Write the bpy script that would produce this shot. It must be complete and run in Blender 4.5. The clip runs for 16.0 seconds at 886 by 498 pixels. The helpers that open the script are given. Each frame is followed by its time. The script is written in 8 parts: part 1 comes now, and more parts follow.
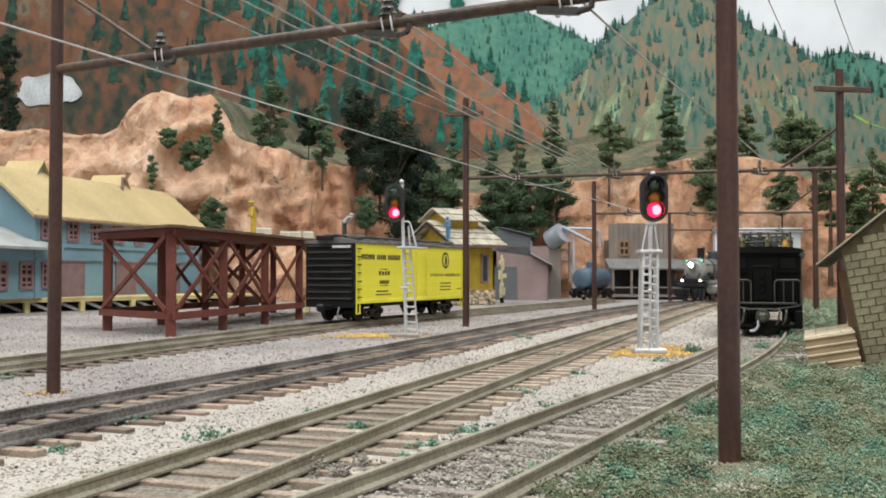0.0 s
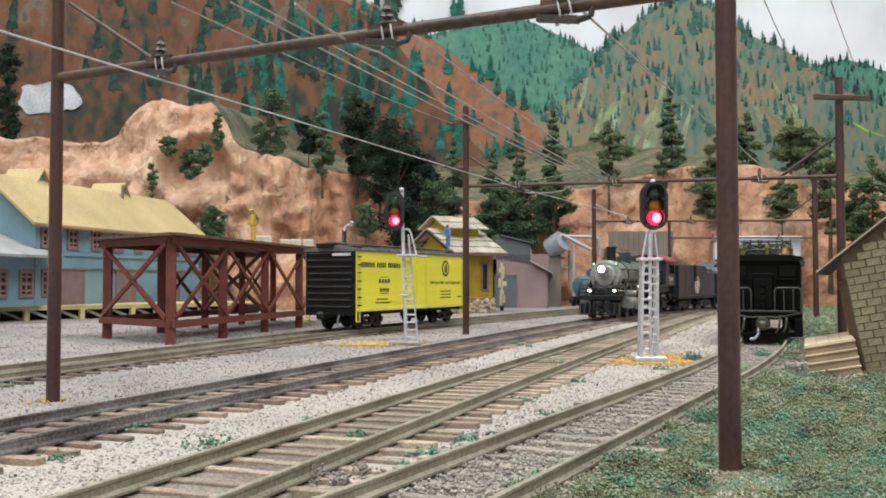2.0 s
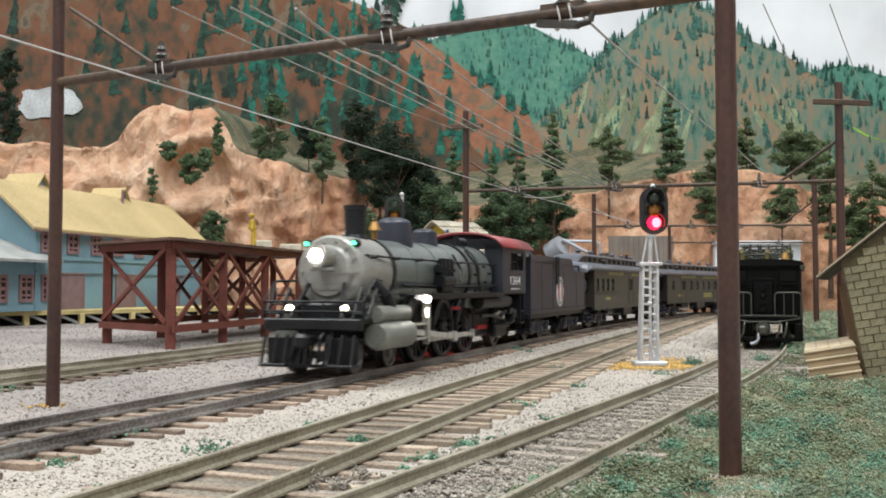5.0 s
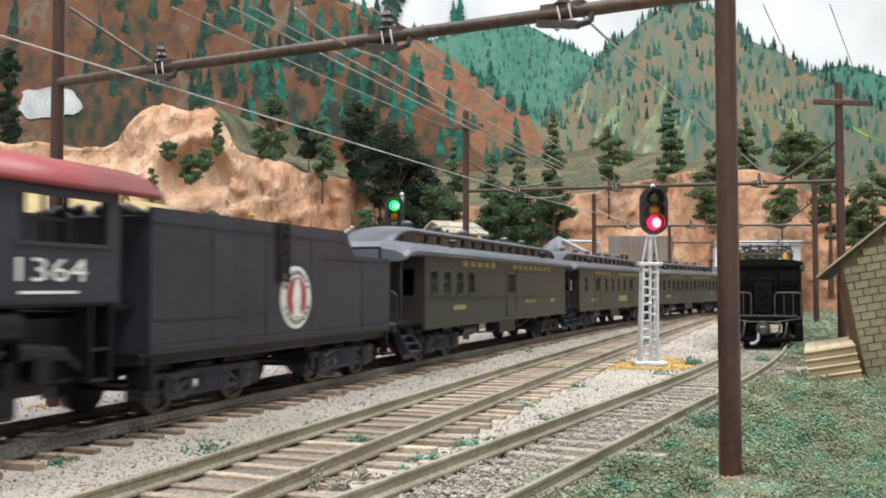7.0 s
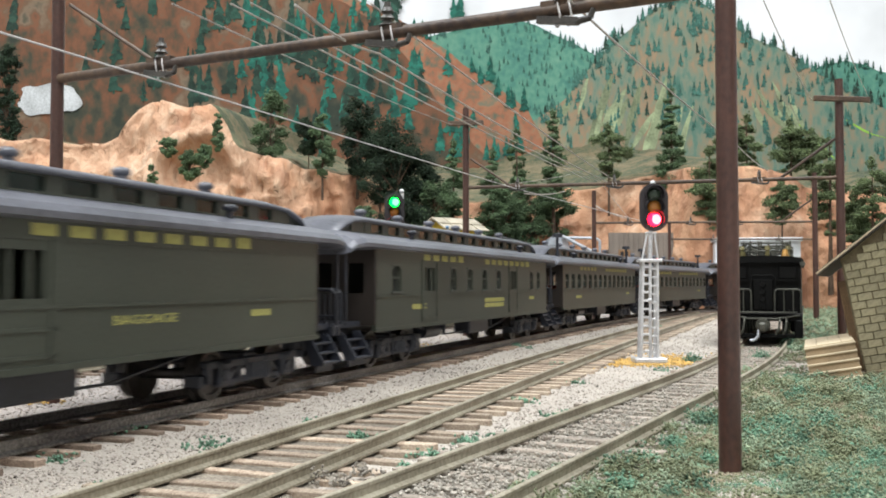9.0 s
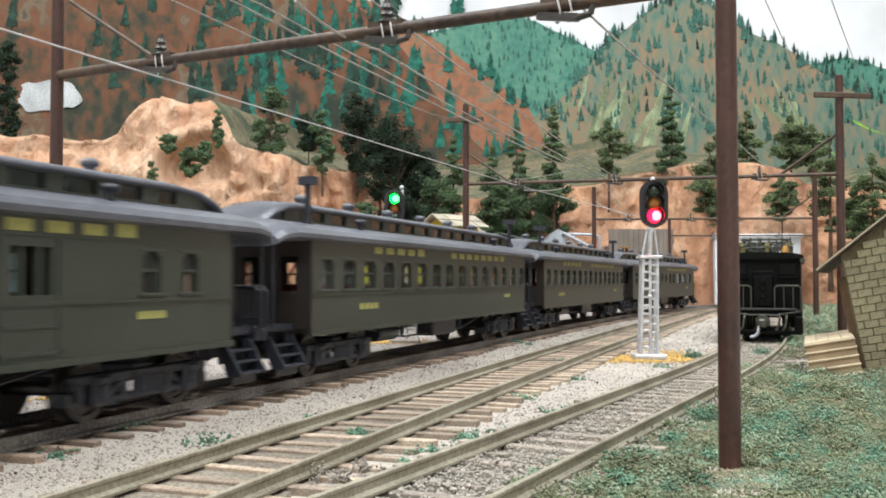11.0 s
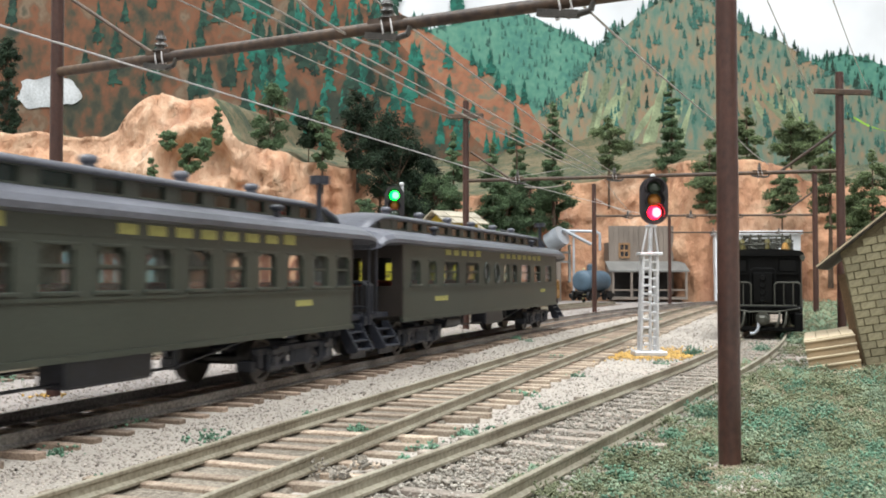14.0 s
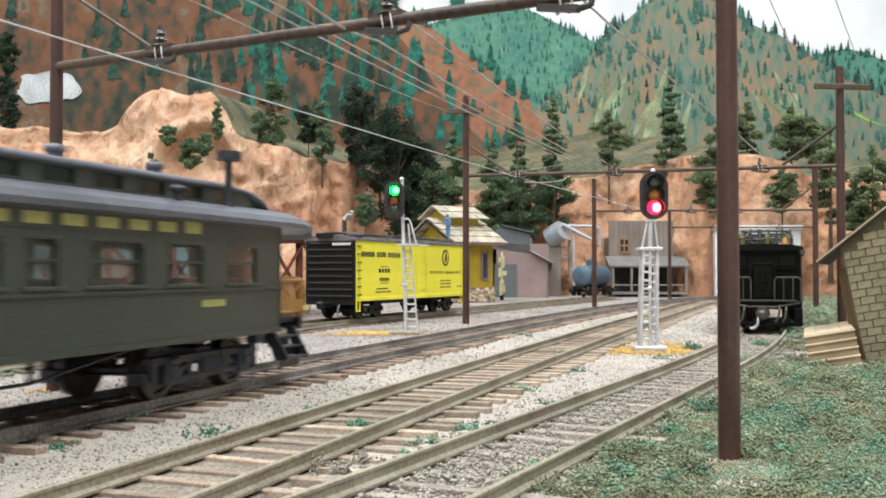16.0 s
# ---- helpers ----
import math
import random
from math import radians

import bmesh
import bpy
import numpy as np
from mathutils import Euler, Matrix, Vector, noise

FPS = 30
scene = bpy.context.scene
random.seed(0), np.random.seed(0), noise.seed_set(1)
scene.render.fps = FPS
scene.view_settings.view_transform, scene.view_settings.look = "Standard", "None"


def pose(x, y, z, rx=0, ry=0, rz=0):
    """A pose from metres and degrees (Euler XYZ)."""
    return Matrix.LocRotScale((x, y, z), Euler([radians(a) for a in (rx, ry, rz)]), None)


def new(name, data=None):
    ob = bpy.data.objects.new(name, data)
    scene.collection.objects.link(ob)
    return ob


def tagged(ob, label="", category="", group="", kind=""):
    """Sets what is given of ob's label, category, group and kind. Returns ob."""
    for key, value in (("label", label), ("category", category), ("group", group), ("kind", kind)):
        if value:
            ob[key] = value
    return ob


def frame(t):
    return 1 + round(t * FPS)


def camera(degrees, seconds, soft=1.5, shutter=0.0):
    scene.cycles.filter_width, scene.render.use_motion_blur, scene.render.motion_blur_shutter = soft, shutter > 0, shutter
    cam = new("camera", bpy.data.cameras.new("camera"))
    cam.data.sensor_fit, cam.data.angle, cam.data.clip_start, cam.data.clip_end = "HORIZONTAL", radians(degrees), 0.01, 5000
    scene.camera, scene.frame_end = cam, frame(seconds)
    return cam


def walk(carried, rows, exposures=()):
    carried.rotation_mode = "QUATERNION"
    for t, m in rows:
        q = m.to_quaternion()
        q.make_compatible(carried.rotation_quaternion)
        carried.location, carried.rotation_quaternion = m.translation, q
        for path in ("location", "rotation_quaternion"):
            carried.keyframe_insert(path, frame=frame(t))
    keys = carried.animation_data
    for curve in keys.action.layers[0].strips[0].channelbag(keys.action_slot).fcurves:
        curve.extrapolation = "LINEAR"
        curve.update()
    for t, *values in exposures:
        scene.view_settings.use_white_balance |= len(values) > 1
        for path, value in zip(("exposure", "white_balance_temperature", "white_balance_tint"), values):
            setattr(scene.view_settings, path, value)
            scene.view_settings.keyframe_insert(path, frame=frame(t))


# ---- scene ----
# A model railway: all sizes below are in millimetres, turned into metres by U when linked.
U = 0.001
LENS = 49.85
cam = camera(LENS, 16.0, soft=1.85, shutter=0.5)
EYE = 26.1
# seconds, tilt of the camera above level in degrees
TILT = ((0, 1.514), (0.5, 1.626), (1, 1.684), (1.5, 1.718), (2, 1.989), (2.5, 2.074), (3, 2.142), (3.5, 2.193), (4, 2.227), (5.2, 2.278),
        (6.5, 2.295), (7, 2.278), (7.5, 2.125), (8, 2.074), (8.5, 2.108), (9, 2.074), (10.2, 1.949), (11.5, 1.820), (12, 1.803), (12.5, 1.786),
        (13, 1.735), (13.5, 1.718), (14, 1.667), (14.5, 1.599), (15, 1.548), (15.5, 1.463), (16, 1.362))
walk(cam, [(t, pose(0, 0, EYE * U, 90 + a, 0, 0)) for t, a in TILT], exposures=((0.0, 0.1), (4.2, 0.1), (6.5, 0.3), (8.0, 0.42), (16.0, 0.45)))

# ---- light: a white room with ceiling panels ----
world = bpy.data.worlds.new("room_air")
scene.world = world
world.use_nodes = True
world.node_tree.nodes["Background"].inputs[0].default_value = (0.86, 0.93, 1.0, 1)
world.node_tree.nodes["Background"].inputs[1].default_value = 0.42
for lx, ly in ((-900, 350), (500, 350), (-900, -900), (500, -900)):
    lamp = bpy.data.lights.new("ceiling_lamp", "AREA")
    lamp.shape, lamp.size, lamp.size_y = "RECTANGLE", 0.55, 1.0
    lamp.energy, lamp.color = 20.5, (0.955, 0.99, 1.0)
    new("ceiling_lamp", lamp).matrix_world = pose(lx * U, ly * U, 1.58)

# ---- mesh building ----


class B:
    """Collects vertices and faces in millimetres."""

    def __init__(self):
        self.v, self.f, self.s = [], [], []

    def add(self, vs, fs, smooth=False, m=None):
        n = len(self.v)
        self.v += [tuple(m @ Vector(p)) for p in vs] if m else [tuple(p) for p in vs]
        self.f += [tuple(n + i for i in q) for q in fs]
        self.s += [smooth] * len(fs)
        return self

    def box(self, cx, cy, cz, sx, sy, sz, c=0.0, m=None):
        """A box by centre and size, with edges cut by c."""
        x, y, z = sx / 2, sy / 2, sz / 2
        c = min(c, x * 0.9, y * 0.9, z * 0.9)
        if c <= 0:
            vs = [(cx + i * x, cy + j * y, cz + k * z) for i in (-1, 1) for j in (-1, 1) for k in (-1, 1)]
            return self.add(vs, BOX_FACES, False, m)
        vs, at = [], {}
        for i in (-1, 1):
            for j in (-1, 1):
                for k in (-1, 1):
                    for a in range(3):
                        d = [c, c, c]
                        d[a] = 0
                        at[i, j, k, a] = len(vs)
                        vs.append((cx + i * (x - d[0]), cy + j * (y - d[1]), cz + k * (z - d[2])))
        return self.add(vs, [tuple(at[q] for q in face) for face in CUT_FACES], False, m)

    def cyl(self, p, q, r, r2=None, n=10, cap=True, m=None, smooth=True):
        """A round bar from p to q."""
        p, q = Vector(p), Vector(q)
        r2 = r if r2 is None else r2
        w = (q - p).normalized()
        a = w.orthogonal().normalized()
        b = w.cross(a)
        ring = [a * math.cos(i * math.tau / n) + b * math.sin(i * math.tau / n) for i in range(n)]
        vs = [p + d * r for d in ring] + [q + d * r2 for d in ring]
        self.add(vs, [(i, (i + 1) % n, n + (i + 1) % n, n + i) for i in range(n)], smooth, m)
        if cap:
            self.add(vs[:n], [tuple(range(n))[::-1]], False, m)
            self.add(vs[n:], [tuple(range(n))], False, m)
        return self

    def bar(self, p, q, w, h, m=None, up=(0, 0, 1)):
        """A square bar from p to q, w wide and h deep."""
        p, q = Vector(p), Vector(q)
        d = q - p
        x = d.normalized()
        u = Vector(up)
        if abs(x.dot(u)) > 0.99:
            u = Vector((0, 1, 0))
        y = u.cross(x).normalized()
        z = x.cross(y)
        vs = [o + y * (j * w / 2) + z * (k * h / 2) for o in (p, q) for j in (-1, 1) for k in (-1, 1)]
        return self.add(vs, BOX_FACES, False, m)

    def wire(self, pts, r, n=6, m=None):
        for p, q in zip(pts, pts[1:]):
            self.cyl(p, q, r, n=n, cap=True, m=m)
        return self

    def ball(self, c, r, m=None, seg=10, rings=6, squash=(1, 1, 1)):
        vs = [(c[0], c[1], c[2] + r * squash[2])]
        for k in range(1, rings):
            a = math.pi * k / rings
            vs += [(c[0] + r * squash[0] * math.sin(a) * math.cos(i * math.tau / seg), c[1] + r * squash[1] * math.sin(a) * math.sin(i * math.tau / seg),
                    c[2] + r * squash[2] * math.cos(a)) for i in range(seg)]
        vs.append((c[0], c[1], c[2] - r * squash[2]))
        fs = [(0, 1 + i, 1 + (i + 1) % seg) for i in range(seg)]
        for k in range(rings - 2):
            o = 1 + k * seg
            fs += [(o + i, o + seg + i, o + seg + (i + 1) % seg, o + (i + 1) % seg) for i in range(seg)]
        o, e = 1 + (rings - 2) * seg, len(vs) - 1
        fs += [(o + (i + 1) % seg, o + i, e) for i in range(seg)]
        return self.add(vs, fs, True, m)

    def lathe(self, profile, n=22, m=None):
        """One solid of turning round the y axis, from (y, radius) pairs."""
        vs, k = [], len(profile)
        for y, r in profile:
            vs += [(r * math.cos(i * math.tau / n), y, r * math.sin(i * math.tau / n)) for i in range(n)]
        fs = [(j * n + i, (j + 1) * n + i, (j + 1) * n + (i + 1) % n, j * n + (i + 1) % n) for j in range(k - 1) for i in range(n)]
        return self.add(vs, fs + [tuple(range(n)), tuple(range((k - 1) * n, k * n))[::-1]], False, m)

    def slab(self, outline, axis, lo, hi, m=None):
        """A plate with a flat outline (two coordinates), reaching from lo to hi along axis."""
        def put(p, d):
            return {"x": (d, p[0], p[1]), "y": (p[0], d, p[1]), "z": (p[0], p[1], d)}[axis]
        n = len(outline)
        vs = [put(p, lo) for p in outline] + [put(p, hi) for p in outline]
        fs = [(i, (i + 1) % n, n + (i + 1) % n, n + i) for i in range(n)]
        return self.add(vs, fs + [tuple(range(n))[::-1], tuple(range(n, 2 * n))], False, m)

    def sweep(self, profile, spine, closed=True, cap=True, smooth=False):
        """A profile (across, up) carried along a spine of (x, y, z, heading)."""
        n, vs, fs = len(profile), [], []
        for x, y, z, h in spine:
            cx, cy = math.sin(h), -math.cos(h)
            vs += [(x + a * cx, y + a * cy, z + b) for a, b in profile]
        for k in range(len(spine) - 1):
            for i in range(n if closed else n - 1):
                j = (i + 1) % n
                fs.append((k * n + i, k * n + j, k * n + n + j, k * n + n + i))
        if cap and closed:
            fs += [tuple(range(n))[::-1], tuple(range((len(spine) - 1) * n, len(spine) * n))]
        return self.add(vs, fs, smooth)

    def mesh(self, name):
        me = bpy.data.meshes.new(name)
        me.from_pydata([(x * U, y * U, z * U) for x, y, z in self.v], [], self.f)
        me.polygons.foreach_set("use_smooth", self.s)
        me.update()
        return me


BOX_FACES = ((0, 1, 3, 2), (4, 6, 7, 5), (0, 4, 5, 1), (2, 3, 7, 6), (0, 2, 6, 4), (1, 5, 7, 3))


def cut_faces():
    faces = []
    for a in range(3):
        b, c = (a + 1) % 3, (a + 2) % 3
        for s in (-1, 1):
            quad = []
            for u, w in ((-1, -1), (1, -1), (1, 1), (-1, 1)):
                k = [0, 0, 0]
                k[a], k[b], k[c] = s, u, w
                quad.append((*k, a))
            faces.append(quad if s > 0 else quad[::-1])
        for u in (-1, 1):
            for w in (-1, 1):
                k0, k1 = [0, 0, 0], [0, 0, 0]
                k0[a], k0[b], k0[c] = -1, u, w
                k1[a], k1[b], k1[c] = 1, u, w
                faces.append([(*k0, b), (*k1, b), (*k1, c), (*k0, c)] if u * w < 0 else [(*k0, c), (*k1, c), (*k1, b), (*k0, b)])
    for i in (-1, 1):
        for j in (-1, 1):
            for k in (-1, 1):
                tri = [(i, j, k, 0), (i, j, k, 1), (i, j, k, 2)]
                faces.append(tri if i * j * k > 0 else tri[::-1])
    return faces


CUT_FACES = cut_faces()


def mm(x, y, z, rx=0, ry=0, rz=0):
    """A pose from millimetres and degrees."""
    return pose(x * U, y * U, z * U, rx, ry, rz)


def shift(x, y, z, rx=0, ry=0, rz=0):
    """The same in millimetre space, to place pieces inside a mesh."""
    return pose(x, y, z, rx, ry, rz)


def thing(name, m, label, category, group="", kind=""):
    ob = new(name)
    ob.empty_display_size = 0.01
    ob.matrix_basis = m
    return tagged(ob, label, category, group, kind)


def part(name, b, material, parent=None, label="", m=None):
    """Links the pieces in b as one mesh object under parent."""
    ob = new(name, b.mesh(name) if isinstance(b, B) else b)
    if not ob.data.materials:
        ob.data.materials.append(material)
    if parent:
        ob.parent = parent
    if m:
        ob.matrix_basis = m
    return tagged(ob, label)


def solo(name, b, material, label, category, group="", kind="", m=None):
    return tagged(part(name, b, material, None, "", m), label, category, group, kind)


def text_mesh(text, size, width=None, depth=0.04):
    """Lettering in the built-in font, as a mesh in the xz plane, centred, facing -y."""
    cu = bpy.data.curves.new("lettering", "FONT")
    cu.body, cu.size, cu.align_x, cu.align_y, cu.extrude = text, size, "CENTER", "CENTER", depth / 2
    cu.resolution_u = 2
    ob = new("lettering", cu)
    me = bpy.data.meshes.new_from_object(ob.evaluated_get(bpy.context.evaluated_depsgraph_get()))
    bpy.data.objects.remove(ob)
    xs = [v.co.x for v in me.vertices]
    k = width / (max(xs) - min(xs)) if width else 1
    me.transform(Matrix.Diagonal((U, U, U, 1)) @ Matrix.Rotation(radians(90), 4, "X") @ Matrix.Diagonal((k, 1, 1, 1)))
    return me


# ---- materials ----


def mat(name, color, rough=0.6, metal=0.0, var=0.25, scale=0.3, bump=0.15, fine=4.0, tint=None, emit=0.0, alpha_streak=0.0, rnd=0.0, spec=0.5, axis=(1, 1, 1)):
    """A painted or natural surface: two scales of colour change, a little relief. scale and fine are in 1/mm."""
    m = bpy.data.materials.new(name)
    m.use_nodes = True
    nt = m.node_tree
    p = nt.nodes["Principled BSDF"]
    p.inputs["Roughness"].default_value, p.inputs["Metallic"].default_value = rough, metal
    p.inputs["Specular IOR Level"].default_value = spec
    p.inputs["Base Color"].default_value = (*color, 1)
    co = nt.nodes.new("ShaderNodeTexCoord")
    mp = nt.nodes.new("ShaderNodeMapping")
    mp.inputs["Scale"].default_value = [a / U for a in axis]
    nt.links.new(co.outputs["Object"], mp.inputs["Vector"])
    big, small = nt.nodes.new("ShaderNodeTexNoise"), nt.nodes.new("ShaderNodeTexNoise")
    for n, s, d in ((big, scale, 4), (small, fine, 3)):
        n.inputs["Scale"].default_value, n.inputs["Detail"].default_value = s, d
        nt.links.new(mp.outputs["Vector"], n.inputs["Vector"])
    if var > 0:
        lo = tint or tuple(c * (1 - var) * 0.8 for c in color)
        hi = tuple(min(1, c * (1 + var * 0.6)) for c in color)
        ramp = nt.nodes.new("ShaderNodeValToRGB")
        ramp.color_ramp.elements[0].position, ramp.color_ramp.elements[1].position = 0.36, 0.64
        ramp.color_ramp.elements[0].color, ramp.color_ramp.elements[1].color = (*lo, 1), (*hi, 1)
        mixf = nt.nodes.new("ShaderNodeMix")
        mixf.data_type = "FLOAT"
        mixf.inputs["Factor"].default_value = 0.45
        nt.links.new(big.outputs["Fac"], mixf.inputs["A"])
        nt.links.new(small.outputs["Fac"], mixf.inputs["B"])
        nt.links.new(mixf.outputs["Result"], ramp.inputs["Fac"])
        out = ramp.outputs["Color"]
        if rnd > 0:
            oi = nt.nodes.new("ShaderNodeObjectInfo")
            ge = nt.nodes.new("ShaderNodeNewGeometry")
            ad = nt.nodes.new("ShaderNodeMath")
            ad.operation = "ADD"
            nt.links.new(oi.outputs["Random"], ad.inputs[0])
            nt.links.new(ge.outputs["Random Per Island"], ad.inputs[1])
            fr = nt.nodes.new("ShaderNodeMath")
            fr.operation = "FRACT"
            nt.links.new(ad.outputs[0], fr.inputs[0])
            mr = nt.nodes.new("ShaderNodeMapRange")
            mr.inputs["To Min"].default_value, mr.inputs["To Max"].default_value = 1 - rnd, 1 + rnd
            nt.links.new(fr.outputs[0], mr.inputs["Value"])
            hsv = nt.nodes.new("ShaderNodeHueSaturation")
            nt.links.new(mr.outputs["Result"], hsv.inputs["Value"])
            nt.links.new(out, hsv.inputs["Color"])
            out = hsv.outputs["Color"]
        nt.links.new(out, p.inputs["Base Color"])
    if bump > 0:
        bp = nt.nodes.new("ShaderNodeBump")
        bp.inputs["Strength"].default_value, bp.inputs["Distance"].default_value = bump, 0.3 * U
        nt.links.new(small.outputs["Fac"], bp.inputs["Height"])
        nt.links.new(bp.outputs["Normal"], p.inputs["Normal"])
    if emit > 0:
        p.inputs["Emission Color"].default_value = (*color, 1)
        p.inputs["Emission Strength"].default_value = emit
    return m


def ramp_mat(name, stops, scale=0.02, detail=6, rough=0.9, bump=0.4, fine=0.6, dist=1.5, axis=(1, 1, 1), distort=0.6, second=0.35):
    """An earthy surface running through several colours."""
    m = mat(name, stops[0][1], rough, 0, 0.2, scale, bump, fine)
    nt = m.node_tree
    ramp = next(n for n in nt.nodes if n.type == "VALTORGB")
    els = ramp.color_ramp.elements
    while len(els) < len(stops):
        els.new(0.5)
    for e, (pos, c) in zip(els, stops):
        e.position, e.color = pos, (*c, 1)
    for n in nt.nodes:
        if n.type == "TEX_NOISE" and abs(n.inputs["Scale"].default_value - scale) < 1e-6:
            n.inputs["Detail"].default_value, n.inputs["Distortion"].default_value = detail, distort
        if n.type == "BUMP":
            n.inputs["Distance"].default_value = dist * U
        if n.type == "MIX":
            n.inputs["Factor"].default_value = second
        if n.type == "MAPPING":
            n.inputs["Scale"].default_value = [a / U for a in axis]
    return m


def glass_mat(name, color=(0.9, 0.95, 0.95), rough=0.05, clear=1.0, ior=1.1):
    m = bpy.data.materials.new(name)
    m.use_nodes = True
    p = m.node_tree.nodes["Principled BSDF"]
    p.inputs["Base Color"].default_value = (*color, 1)
    p.inputs["Roughness"].default_value = rough
    p.inputs["Transmission Weight"].default_value = clear
    p.inputs["IOR"].default_value = ior
    return m



M_RAIL = mat("weathered_rail", (0.30, 0.275, 0.215), 0.5, 0.2, 0.4, 0.06, 0.25, 1.6, tint=(0.15, 0.125, 0.085))
M_RAIL_DARK = mat("worn_rail", (0.31, 0.295, 0.28), 0.35, 0.45, 0.4, 0.06, 0.25, 1.6, tint=(0.085, 0.075, 0.075))
M_TIE = mat("stained_tie", (0.41, 0.345, 0.27), 0.85, 0, 0.35, 0.25, 0.5, 3.0, tint=(0.17, 0.11, 0.075), rnd=0.34, axis=(1, 0.35, 1))
M_TIE_DARK = mat("dark_tie", (0.17, 0.125, 0.095), 0.85, 0, 0.35, 0.25, 0.5, 3.0, rnd=0.3)
M_BALLAST = ramp_mat("ballast", [(0.30, (0.22, 0.195, 0.17)), (0.46, (0.375, 0.335, 0.295)), (0.60, (0.45, 0.405, 0.355)), (0.8, (0.35, 0.30, 0.265))], scale=0.02, fine=1.4, dist=0.6, bump=0.9, second=0.55)
M_BALLAST_GREY = ramp_mat("grey_ballast", [(0.30, (0.13, 0.115, 0.11)), (0.46, (0.26, 0.235, 0.225)), (0.60, (0.36, 0.315, 0.285)), (0.8, (0.24, 0.21, 0.205))], scale=0.02, fine=1.4, dist=0.6, bump=0.9, second=0.55)
M_BED = ramp_mat("stained_shaded_ballast", [(0.34, (0.075, 0.062, 0.048)), (0.48, (0.165, 0.14, 0.11)), (0.58, (0.27, 0.235, 0.19)), (0.75, (0.17, 0.155, 0.11))], scale=0.05, fine=1.6, dist=0.6, bump=0.9, second=0.55)
M_STONE_MID = mat("tan_stone", (0.36, 0.305, 0.275), 0.9, 0, 0.3, 0.02, 0.2, 3.0, rnd=0.4)
M_TIE_RED = mat("red_brown_tie", (0.30, 0.228, 0.175), 0.8, 0, 0.4, 0.25, 0.5, 3.0, tint=(0.12, 0.078, 0.056), rnd=0.4, axis=(1, 0.35, 1))
M_STONE = mat("ballast_stone", (0.445, 0.395, 0.35), 0.9, 0, 0.25, 0.02, 0.2, 3.0, rnd=0.38)
M_STONE_DARK = mat("dark_stone", (0.13, 0.105, 0.09), 0.9, 0, 0.2, 0.5, 0.2, 3.0, rnd=0.4)
M_STONE_GREY = mat("grey_stone", (0.365, 0.335, 0.29), 0.9, 0, 0.2, 0.5, 0.2, 3.0, rnd=0.24)
M_TURF = mat("turf_flock", (0.185, 0.205, 0.12), 0.95, 0, 0.4, 0.03, 0.0, 2.0, tint=(0.115, 0.125, 0.07), rnd=0.22)
M_TURF_BLUE = mat("bluish_flock", (0.135, 0.255, 0.17), 0.95, 0, 0.4, 0.2, 0.0, 2.0, rnd=0.25)
M_TURF_PALE = mat("sage_flock", (0.25, 0.315, 0.21), 0.95, 0, 0.3, 0.1, 0.0, 2.0, rnd=0.25)
M_TURF_DRY = mat("dry_flock", (0.33, 0.275, 0.19), 0.95, 0, 0.4, 0.1, 0.0, 2.0, rnd=0.25)
M_SAND = mat("orange_sand", (0.64, 0.40, 0.12), 0.95, 0, 0.3, 0.3, 0.4, 2.5, rnd=0.3)
M_POLE = mat("pole_brown", (0.066, 0.029, 0.022), 0.36, 0, 0.35, 0.12, 0.3, 1.6, tint=(0.035, 0.017, 0.014), axis=(1, 1, 0.6))
M_BEAM = mat("beam_brown", (0.085, 0.052, 0.030), 0.55, 0, 0.5, 0.05, 0.5, 0.7, tint=(0.03, 0.019, 0.016))
M_WIRE = mat("wire", (0.50, 0.47, 0.44), 0.4, 0.6, 0.2, 0.1, 0.0)
M_WIRE_WHITE = mat("pale_wire", (0.62, 0.60, 0.60), 0.45, 0.2, 0.1, 0.1, 0.0)
M_INSUL = mat("insulator", (0.055, 0.05, 0.045), 0.35, 0, 0.4, 0.5, 0.2)
